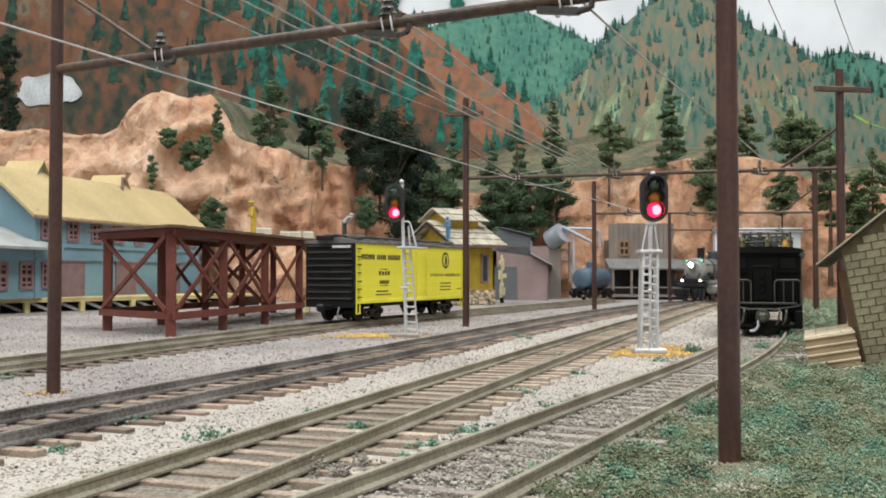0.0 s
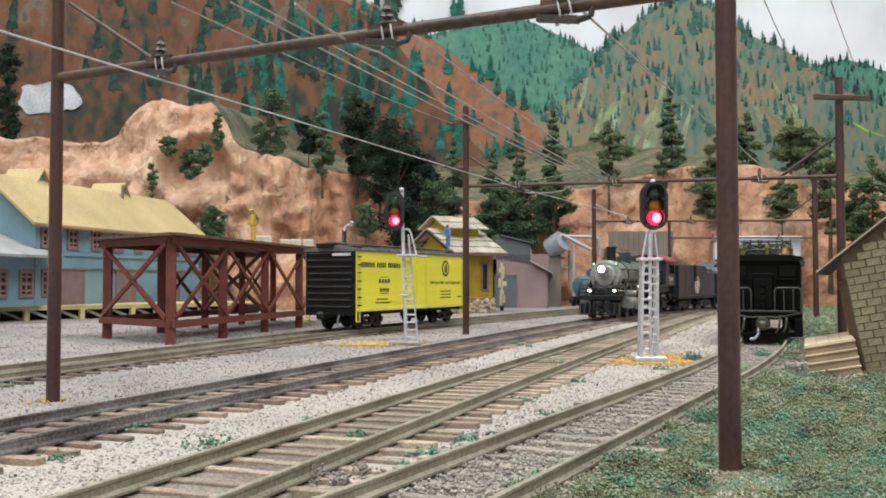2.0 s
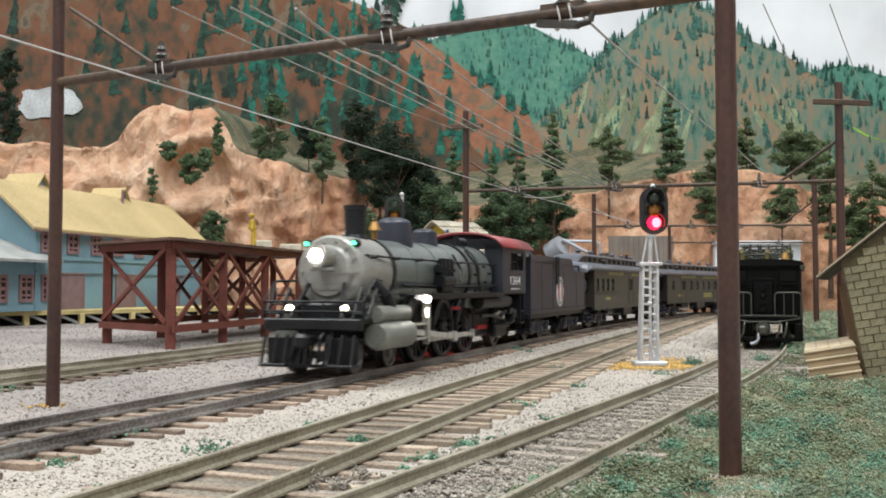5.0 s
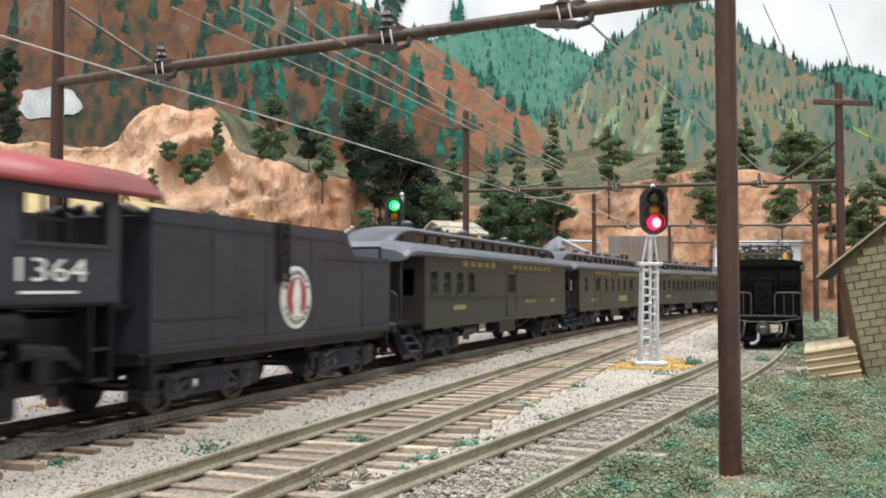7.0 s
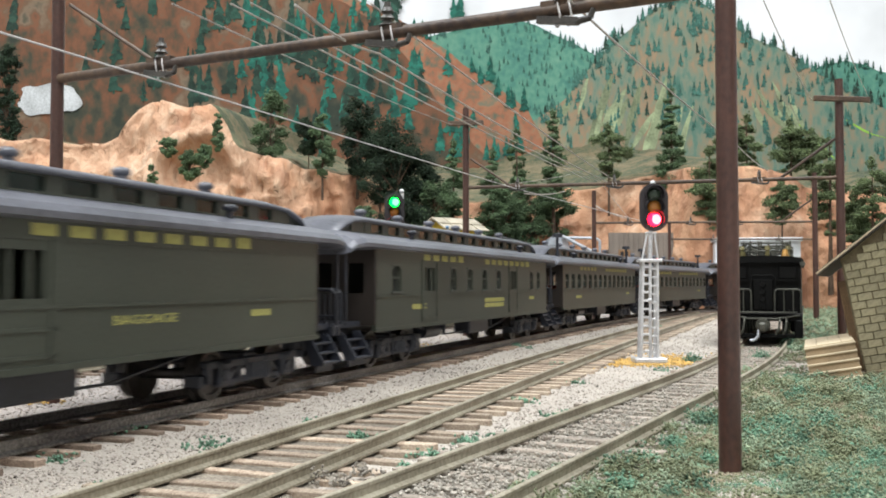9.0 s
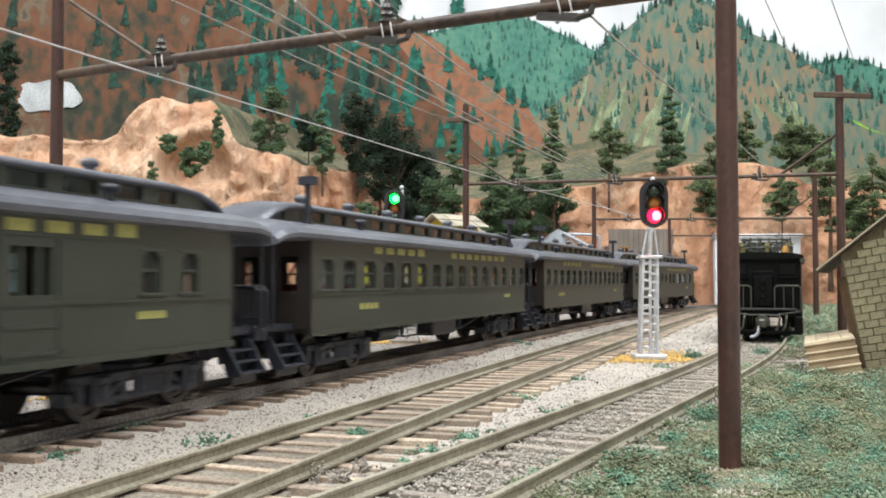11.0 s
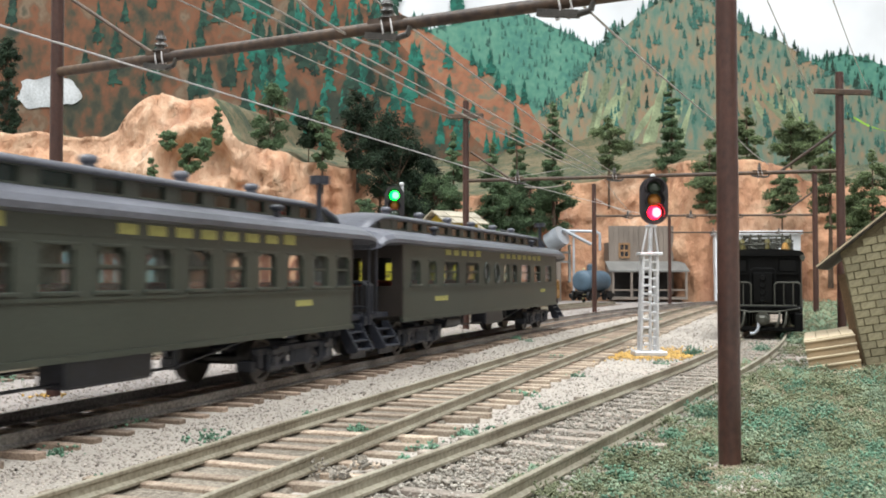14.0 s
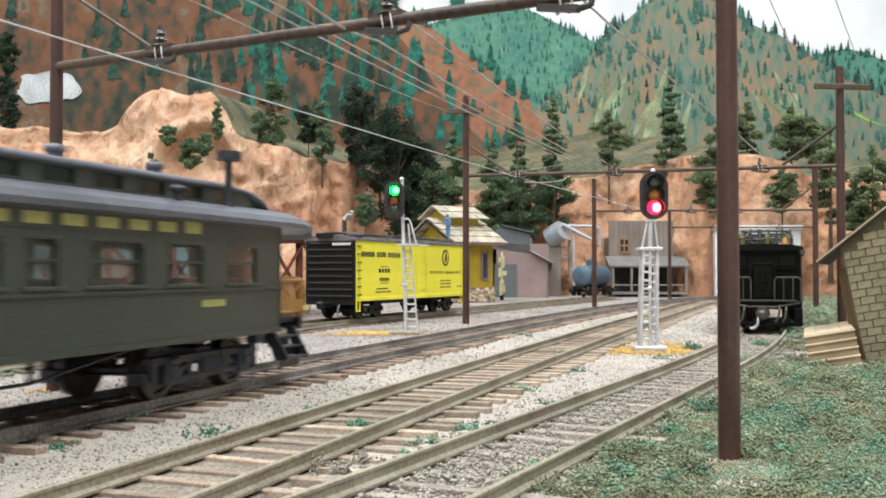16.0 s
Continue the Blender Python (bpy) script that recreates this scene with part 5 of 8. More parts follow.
    for sy in (-1, 1):
        pw = B().wire([(40, sy * 10.9, 23.6), (10, sy * 11.6, 23.2), (-18, sy * 12.4, 23.2), (-48, sy * 12.7, 23.6)], 0.5, 7)
        pw.wire([(-8, sy * 9.5, 34.2), (-10, sy * 12.0, 29), (-6, sy * 12.8, 25)], 0.4, 6)
        pw.wire([(-24, sy * 8.5, 36.2), (-26, sy * 12.2, 31), (-28, sy * 13.2, 21.4)], 0.4, 6)
        pw.wire([(58, sy * 9.6, 24.4), (56, sy * 12.6, 20.4), (54, sy * 13.2, 17.4)], 1.7, 10)
        part("pipework", pw, M_BLACK, e)
        for x, z in ((-26, 27.5), (-28.2, 27.3), (-36, 30.5), (-38, 24.8), (-43, 28)):
            part("washout_plug", B().box(x, sy * 11.9, z, 2.2, 1.0, 0.9, 0.25), M_BLACK, e)
        cc = B().cyl((13, sy * 12.0, 29.0), (2, sy * 12.0, 29.0), 1.4, n=12)
        for x in (4, 7.5, 11):
            cc.cyl((x, sy * 12.8, 23), (x, sy * 12.8, 32.2), 1.5, 1.3, 10).cyl((x, sy * 12.8, 28), (x, sy * 12.8, 28.9), 2.0, n=10)
        part("air_compressor", cc, M_BLACK, e)
        inj = B().cyl((-62, sy * 13.2, 13.8), (-72, sy * 13.2, 13.0), 1.5, 1.2, 10).box(-67, sy * 13.4, 11.4, 3.4, 2.6, 4.6, 0.6)
        inj.wire([(-60, sy * 13.2, 14), (-52, sy * 13.4, 11.2), (-40, sy * 12.8, 12.6), (-30, sy * 12.6, 12.6)], 0.6, 7)
        inj.wire([(-72, sy * 13.2, 13), (-77, sy * 13.0, 10), (-80, sy * 12.0, 9.4)], 0.7, 7)
        part("injector", inj, M_BLACK, e)
        cs = B().box(-79, sy * 13.2, 8.4, 4.4, 3.2, 0.5, 0.1).box(-79, sy * 13.2, 13.2, 4.4, 3.0, 0.5, 0.1)
        cs.box(-76.6, sy * 13.2, 14.4, 0.5, 3.2, 12.4).box(-81.4, sy * 13.2, 14.4, 0.5, 3.2, 12.4)
        part("cab_steps", cs, M_BLACK, e)
        sl = B().wire([(-50, sy * 11.8, 12.4), (-54, sy * 12.2, 13.4), (-57, sy * 12.4, 13.0), (-59, sy * 12.4, 11.0)], 0.7, 8)
        part("equaliser", sl, M_ROD, e, "pale bent equaliser over the trailing wheel")
        # The bright streak by the cylinder is built as a self-lit bar.
        part("piston_lamp", B().box(31, sy * 15.2, 15.4, 0.8, 0.8, 2.6, 0.2), M_SOFT_GLOW, e, "glowing bar behind the cylinder")
    part("ashpan", B().box(-38, 0, 9.4, 26, 18.6, 9.5, 1.0).box(-66, 0, 13.6, 28, 22, 11, 0.8), M_BLACK, e)
    part("firebox_light", B().box(-33, 0, 4.5, 12, 12, 0.2), M_FIRE, e, "red glow under the firebox")
    ap = B().box(-88, 0, 19.6, 10, 24, 0.9, 0.1)
    part("cab_apron", ap, M_BLACK, e)
    part("coupler", B().box(79, 0, 9.2, 6, 2.6, 2.6, 0.5).box(82.4, 0.6, 9.2, 3, 3.8, 3.6, 0.8), M_BLACK, e)
    for x in (69, 46):
        w = B().lathe(axle_profile(4.8), 24)
        small_wheels.append((part("leading_wheelset", w, M_STEEL, e, m=mm(x, 0, 4.8)), x, 4.8))
    w = B().lathe(axle_profile(5.8), 24)
    small_wheels.append((part("trailing_wheelset", w, M_STEEL, e, m=mm(-57, 0, 5.8)), -57, 5.8))
    tf = B()
    for sy in (-1, 1):
        tf.box(-57, sy * 11.2, 6.4, 15, 2, 5, 0.6)
        tf.box(-66, sy * 11.2, 10, 8, 2, 6, 0.6)
    part("trailing_frame", tf, M_BLACK, e)
    for x in DRIVERS:
        drivers.append((part("driving_wheelset", spoked_wheel(DRIVER_R), M_BLACK, e, m=mm(x, 0, DRIVER_R)), x))
    for sy in (-1, 1):
        rod = B().box(0, sy * 10.9, 0, 47, 0.9, 1.5, 0.2)
        for x in (-23, 0, 23):
            rod.cyl((x, sy * 10.3, 0), (x, sy * 11.6, 0), 1.5, 1.5, 12)
        side_rods.append((part("side_rod", rod, M_ROD, e, m=mm(1, 0, DRIVER_R)), sy))
        mr = B().bar((0, sy * 12.2, 0), (39, sy * 13.0, 0), 0.9, 1.7)
        mr.cyl((0, sy * 11.6, 0), (0, sy * 12.9, 0), 1.8, 1.8, 12)
        main_rods.append((part("main_rod", mr, M_ROD, e, m=mm(5.6, 0, DRIVER_R)), sy))
    # cab
    for sy in (-1, 1):
        cb = B()
        for a, c, lo, hi in ((-50, -83, 20.6, 29.7), (-50, -83, 36.6, 38.4), (-50, -61, 29.7, 36.6), (-80, -83, 29.7, 36.6)):
            cb.box((a + c) / 2, sy * 14.6, (lo + hi) / 2, a - c, 0.9, hi - lo)
        cb.box(-70.5, sy * 15.1, 29.4, 21, 0.5, 0.6)
        cb.box(-66.5, sy * 15.05, 21.2, 33, 0.3, 0.5)
        side = part("cab_side", cb, M_TENDER, e)
        wf = B()
        for x in (-61.4, -70.5, -79.6):
            wf.box(x, sy * 14.6, 33.1, 0.8, 1.1, 7)
        wf.box(-66, sy * 14.6, 33.1, 9, 0.6, 0.5).box(-66, sy * 14.6, 33.1, 0.5, 0.6, 7)
        part("window_frame", wf, M_BLACK, side)
        tx = part("road_number", text_mesh("1364", 5.0, 14.5, 0.12), M_WHITE, side, "white cab number lettering", mm(-67, sy * 15.1, 25.4, 0, 0, 180 if sy > 0 else 0))
        bars = B().box(-67, sy * 15.1, 22.3, 12, 0.15, 0.45)
        part("small_bars", bars, M_WHITE, side)
    part("cab_front", B().box(-50.4, 11.2, 30, 0.9, 7, 18).box(-50.4, -11.2, 30, 0.9, 7, 18).box(-50.4, 0, 39.5, 0.9, 26, 4), M_TENDER, e)
    part("cab_floor", B().box(-67, 0, 20.6, 34, 29, 1.0), M_BLACK, e)
    part("backhead", B().cyl((-51, 0, AX), (-56, 0, AX), 9.8, 9, 20), M_BLACK, e)
    part("cab_roof", arch_slab(B(), 16.4, 38.0, 44.2, -46, -92.5), M_CAB_RED, e, "dull red curved cab roof")
    part("cab_front_arch", arch_slab(B(), 15.0, 37.6, 43.2, -50, -51, 5.0), M_TENDER, e)
    return e


drivers, small_wheels, side_rods, main_rods = [], [], [], []
loco = build_loco()


def build_tender():
    t = thing("tender", mm(0, 0, 3), "dusty black coal tender with a round emblem on its side", "tender")
    hl = 52.5
    for sy in (-1, 1):
        prof = [(hl, 11.5), (hl, 36.8), (-23, 36.8), (-25, 36.0), (-29, 31.4), (-31, 30.8), (-hl, 30.8), (-hl, 11.5)]
        s = B().slab(prof, "y", sy * 14.2, sy * 15.0)
        s.bar((hl, sy * 15.05, 34.4), (-25, sy * 15.05, 34.4), 0.3, 0.3)
        s.bar((hl, sy * 15.05, 17.5), (18, sy * 15.05, 17.5), 0.3, 0.3)
        s.bar((18, sy * 15.05, 17.5), (-12, sy * 15.05, 29.8), 0.3, 0.3)
        s.bar((-12, sy * 15.05, 29.8), (-hl, sy * 15.05, 29.8), 0.3, 0.3)
        s.bar((hl, sy * 15.05, 12.6), (-hl, sy * 15.05, 12.6), 0.3, 0.5)
        for k in range(52):
            s.box(hl - 1 - k * 2.02, sy * 15.05, 13.3, 0.35, 0.25, 0.35)
            if k < 38:
                s.box(hl - 1 - k * 2.02, sy * 15.03, 33.6, 0.28, 0.2, 0.28)
        for x in (34, 14, -6, -34):
            s.bar((x, sy * 15.03, 13), (x, sy * 15.03, 29.6 if x < -20 else 34), 0.16, 0.22)
        part("tank_side", s, M_TENDER, t)
        em = B().cyl((1.2, sy * 15.0, 20.8), (1.2, sy * 15.2, 20.8), 6.9, n=36)
        disc = part("emblem", em, M_WHITE, t, "round white, black and red emblem")
        part("emblem_ring", B().cyl((1.2, sy * 15.15, 20.8), (1.2, sy * 15.26, 20.8), 6.5, n=36), M_WHITE, disc)
        band = B()
        for j in range(22):
            a0 = math.tau * (j + 0.5) / 22
            if abs(math.sin(a0)) > 0.35:
                band.box(1.2 + 5.5 * math.cos(a0), sy * 15.3, 20.8 + 5.5 * math.sin(a0), 0.8, 0.12, 1.0)
        part("emblem_marks", band, M_TENDER, disc, "dark marks round the emblem's rim")
        part("emblem_centre", B().cyl((1.2, sy * 15.2, 20.8), (1.2, sy * 15.34, 20.8), 4.5, n=32), M_EMBLEM, disc, "faded red emblem centre")
        part("emblem_figure", B().slab([(-0.8, 16.6), (3.2, 16.6), (2.6, 18.6), (3.2, 20.4), (2.6, 23.0), (1.8, 24.9), (0.4, 24.9), (-0.4, 22.6), (-0.6, 20.2), (0.0, 18.4)], "y", sy * 15.3, sy * 15.46), M_WHITE, disc)
        ld = B()
        for x in (5.5, 9.5):
            ld.bar((x, sy * 15.6, 24), (x, sy * 15.6, 37.4), 0.5, 0.5)
        for k in range(8):
            ld.bar((5.5, sy * 15.6, 24.6 + 1.7 * k), (9.5, sy * 15.6, 24.6 + 1.7 * k), 0.5, 0.5)
        part("ladder", ld, M_BLACK, t)
    part("tank_front", B().box(hl - 0.5, 0, 23.5, 1, 29.4, 24, 0.2), M_TENDER, t)
    part("tank_back", B().box(-hl + 0.5, 0, 21, 1, 29.4, 19, 0.2), M_TENDER, t)
    part("deck_plate", B().box(-40, 0, 29.6, 24, 28.4, 0.8).box(-27, 0, 33, 0.8, 28.4, 7), M_TENDER, t)
    rnd = random.Random(4)
    coal = B().box(12, 0, 34.2, 78, 28, 1.5)
    for k in range(420):
        x, y = rnd.uniform(-25, 51), rnd.uniform(-13.4, 13.4)
        r = rnd.uniform(0.6, 1.5)
        coal.ball((x, y, 35 + 1.8 * (1 - (y / 15) ** 2) + rnd.uniform(-0.4, 0.4)), r, None, 5, 3)
    tagged(part("coal_load", coal, M_COAL, t, "heap of black coal"), kind="stuff")
    part("water_hatch", B().cyl((-42, 0, 30), (-42, 0, 32.4), 4, 4, 14), M_TENDER, t)
    hr = B().wire([(-hl, -12, 30.4), (-hl, -12, 34), (-hl, 12, 34), (-hl, 12, 30.4)], 0.4, 6)
    part("rear_railing", hr, M_BLACK, t)
    part("frame", B().box(0, 0, 10.6, 2 * hl + 2, 28, 2.2, 0.3).box(0, 0, 8.6, 2 * hl - 6, 8, 3), M_BLACK, t)
    for sx in (-1, 1):
        car_truck("truck", sx * 30, t)
        for sy in (-1, 1):
            part("step", B().box(sx * (hl - 1), sy * 13.5, 5, 5, 3, 0.7).box(sx * (hl - 1), sy * 13.5, 8, 0.7, 2.4, 6), M_BLACK, t)
    part("coupler", B().box(-hl - 5, 0, 7.6, 10, 2.6, 2.6, 0.5), M_BLACK, t)
    part("drawbar", B().box(hl + 6, 0, 9, 16, 8, 1.6, 0.3), M_BLACK, t)
    return t


tender = build_tender()

# ---- overhead wires ----


def spot(px, py, d):
    """A place seen along the line of sight through (px, py), d away: bearings in units of the lens, from the starting view."""
    return ((px - 784) * d / 1687, d, 26.1 + (485.6 - py) * d / 1687)


wire("contact_wire", [(-95.5, 71, 63.9), (-55.9, 190.9, 66.6), (36.6, 471, 72.9), (150, 690, 70)], 0.2, "pale stretched contact wire over the main line", M_WIRE_WHITE)
for a, c, r in (((300, -14, 175), (800, 203, 470), 0.16), ((405, -14, 168), (1046, 303, 478), 0.2), ((440, -16, 164), (1060, 304, 470), 0.16),
                ((520, -12, 150), (668, 75, 178), 0.24), ((668, 75, 178), (1075, 305, 465), 0.22), ((655, -14, 160), (1085, 300, 462), 0.2),
                ((1010, -20, 140), (1300, 232, 440), 0.2), ((1300, 232, 440), (1362, 286, 447), 0.24), ((1357, -20, 200), (1441, 160, 430), 0.14),
                ((1476, -20, 210), (1540, 150, 430), 0.14), ((822, 316, 476), (1010, 292, 640), 0.14), ((928, 326, 471), (1000, 322, 700), 0.3),
                ((1050, 345, 695), (1115, 372, 690), 0.3), ((1060, 300, 468), (1122, 378, 690), 0.14)):
    wire("overhead_wire", sag(spot(*a), spot(*c), 1.2), r, "thin grey overhead wire between the beams")


def brace(a, c, r):
    return solo("brace_rod", B().cyl(a, c, r, n=8), M_BEAM, "thin brown brace rod from pole to beam", "brace rod", "brace rods")


brace(spot(118, -12, 205), spot(264, 86, 193), 0.42)
brace(spot(833, 264, 477), spot(906, 314, 472), 0.55)
brace(spot(1490, 222, 433), spot(1378, 302, 445), 0.7)
brace(spot(1447, 330, 660), spot(1380, 378, 668), 0.6)

# ---- signals ----
M_SILVER = mat("aluminium_paint", (0.66, 0.66, 0.68), 0.4, 0.35, 0.15, 0.2, 0.12, 2.0)
M_HEAD = mat("signal_black", (0.03, 0.024, 0.028), 0.5, 0, 0.3, 0.2, 0.1)
M_RED_ON = mat("red_lens_lit", (1.0, 0.004, 0.02), 0.2, 0, 0, emit=9.0, bump=0)
M_RED_CORE = mat("red_lamp_core", (1.0, 0.045, 0.06), 0.2, 0, 0, emit=15.0, bump=0)
M_GREEN_ON = mat("green_lens_lit", (0.0, 1.0, 0.06), 0.2, 0, 0, emit=5.0, bump=0)
M_GREEN_CORE = mat("green_lamp_core", (0.045, 1.0, 0.075), 0.2, 0, 0, emit=8.0, bump=0)
M_AMBER_OFF = mat("amber_lens", (0.35, 0.13, 0.02), 0.15, 0, 0.2, 0.5, 0)
M_GREEN_OFF = mat("dark_green_lens", (0.03, 0.045, 0.03), 0.15, 0, 0.2, 0.5, 0)
M_RED_OFF = mat("dark_red_lens", (0.06, 0.008, 0.01), 0.15, 0, 0.2, 0.5, 0)


def signal_head(parent, x, y, z, w, h, lit):
    """An upright oval target with three hooded lenses, facing the lens of the viewer."""
    r = w / 2
    out = [(x + r * math.cos(a), z + (h / 2 - r) + r * math.sin(a)) for a in [math.pi * i / 14 for i in range(15)]]
    out += [(x + r * math.cos(a), z - (h / 2 - r) + r * math.sin(a)) for a in [math.pi + math.pi * i / 14 for i in range(15)]]
    head = part("signal_head", B().slab(out, "y", y - 0.6, y + 0.6).box(x, y + 2, z, w * 0.6, 3.2, h * 0.7, 0.5), M_HEAD, parent, "black oval signal target")
    lr = w * 0.25
    for k, kind in enumerate(("green", "amber", "red")):
        zz = z + (1 - k) * h * 0.255
        hood = B()
        n = 12
        for j in range(n):
            a0, a1 = math.radians(-30 + 240 * j / n), math.radians(-30 + 240 * (j + 1) / n)
            q = lr * 1.3
            hood.add([(x + q * math.cos(a0), y - 0.5, zz + q * math.sin(a0)), (x + q * math.cos(a1), y - 0.5, zz + q * math.sin(a1)),
                      (x + q * math.cos(a1), y - 3.0, zz + q * math.sin(a1)), (x + q * math.cos(a0), y - 3.0, zz + q * math.sin(a0))], [(0, 1, 2, 3)], True)
        part("hood", hood, M_HEAD, head)
        mt = {"green": M_GREEN_ON if "green" in lit else M_GREEN_OFF, "amber": M_AMBER_OFF, "red": M_RED_ON if "red" in lit else M_RED_OFF}[kind]
        part("lens", B().ball((x, y - 0.5, zz), lr, None, 16, 8, (1, 0.5, 1)), mt, head, kind + " signal lens")
        if kind in lit:
            part("lamp_core", B().ball((x + lr * 0.15, y - 0.9, zz), lr * 0.78, None, 14, 8, (1, 0.5, 1)), M_RED_CORE if kind == "red" else M_GREEN_CORE, head, "bright " + kind + " lamp core")
    return head, lr


def build_signal_tall():
    """The mast with a ladder beside the main line; both lamps always glow, and an added disc hides the one not shown.
    """
    s = thing("signal_mast", mm(-15, 396, 0), "silver signal mast with ladder and black three-lens head", "railway signal", "railway signals")
    part("base_plate", B().box(-1, 0, 0.9, 12.5, 9, 1.4, 0.3), mat("signal_base_grey", (0.34, 0.30, 0.26), 0.8, 0, 0.3, 0.3, 0.3), s)
    part("mast", B().cyl((-0.2, 0, 1), (-1.9, 0, 53), 0.85, 0.7, 12).cyl((-1.9, 0, 53), (-2.0, 0.6, 64), 0.7, 0.6, 10).ball((-2.2, 0.4, 64.6), 1.0), M_SILVER, s)
    ld = B()
    for a, c in (((4.6, -0.8, 1.2), (0.6, -0.8, 46)), ((4.6, 0.8, 1.2), (0.6, 0.8, 46))):
        ld.cyl(a, c, 0.35, n=6)
    part("ladder_stile", ld, M_SILVER, s)
    for i in range(11):
        z = 3.2 + i * 3.15
        x = 4.6 - (z - 1.2) * 4.0 / 44.8
        part("rung", B().box((x - 1.0) / 2 + 0.1, -0.6, z, x + 0.6, 0.8, 0.75, 0.15), M_SILVER, s)
    part("platform", B().box(0.4, -0.4, 37.2, 8.6, 6, 0.9, 0.15).box(6.2, 1, 37.0, 5.0, 3, 0.6, 0.1), M_SILVER, s)
    part("bracket", B().box(-1, 0, 20.6, 3.4, 2.6, 0.9, 0.2), M_SILVER, s)
    rl = B().wire([(-1.4, -0.6, 48), (0.8, -0.6, 48), (1.6, -0.6, 46.6), (4.0, -0.6, 37.4)], 0.4, 6)
    part("handrail", rl, M_SILVER, s)
    head, lr = signal_head(s, -5.1, -1.6, 55.6, 8.2, 16.2, ("green", "red"))
    dark = B().cyl((0, -0.15, 0), (0, 0.15, 0), lr * 1.24, n=18)
    dark.ball((0, -0.2, 0), lr * 0.9, None, 14, 6, (1, 0.3, 1))
    sh = part("added_lamp_cover", dark, M_GREEN_OFF, head, "added dark disc that hides the lamp not showing")
    return s, sh


signal_tall, shutter = build_signal_tall()
SHUTTER_UP = (-5.1, -3.6, 55.6 + 16.2 * 0.255)
SHUTTER_DOWN = (-5.1, -3.6, 55.6 - 16.2 * 0.255)


def build_signal_lattice():
    s = thing("lattice_signal", mm(67.7, 314.5, 0), "silver lattice signal mast with a lit red lens", "railway signal", "railway signals")
    part("base_plate", B().box(0, 0, 1.0, 10.6, 8, 1.6, 0.3), M_SILVER, s)
    for sx in (-1, 1):
        for sy in (-1, 1):
            part("mast_leg", B().bar((sx * 2.7 - 0.3, sy * 2.2, 1.6), (sx * 2.3 + 0.3, sy * 2.0, 33), 0.8, 0.8), M_SILVER, s)
    for i in range(11):
        z = 4 + i * 2.75
        part("lattice_rung", B().box(-1.3, -2.2, z, 2.0, 0.7, 0.75, 0.12).box(1.4, -2.0, z - 0.6, 2.2, 0.7, 0.7, 0.12), M_SILVER, s)
    part("centre_post", B().cyl((0, -2.2, 1.6), (0.2, -2.2, 33), 0.55, n=8).ball((0, -2.4, 20.6), 0.9), M_SILVER, s)
    part("platform", B().box(0.3, -0.3, 33.6, 7.6, 6.2, 1.0, 0.2), M_SILVER, s)
    rods = B().cyl((0.5, -0.6, 34), (0.9, -0.4, 45), 0.75, n=10)
    for sx in (-1, 1):
        rods.cyl((0.3 + sx * 2.6, -1.4, 34), (0.8 + sx * 1.2, -0.6, 42.6), 0.32, n=6)
    rods.box(0.9, -0.6, 42.8, 3.6, 2, 0.7, 0.15)
    part("head_support", rods, M_SILVER, s)
    part("finial", B().ball((1.8, 0.4, 59.4), 0.9), M_SILVER, s)
    signal_head(s, 1.7, -1.2, 51.2, 9.3, 15.8, ("red",))
    return s


build_signal_lattice()

# ---- yellow refrigerator car ----
M_REEFER = mat("reefer_yellow", (0.90, 0.82, 0.06), 0.5, 0, 0.08, 0.05, 0.06, 2.0)
M_CAR_BLACK = mat("car_end_black", (0.009, 0.0085, 0.0085), 0.5, 0, 0.4, 0.15, 0.2, spec=0.3)
M_RUNWALK = mat("roof_walk_grey", (0.14, 0.13, 0.125), 0.7, 0, 0.4, 0.15, 0.3)


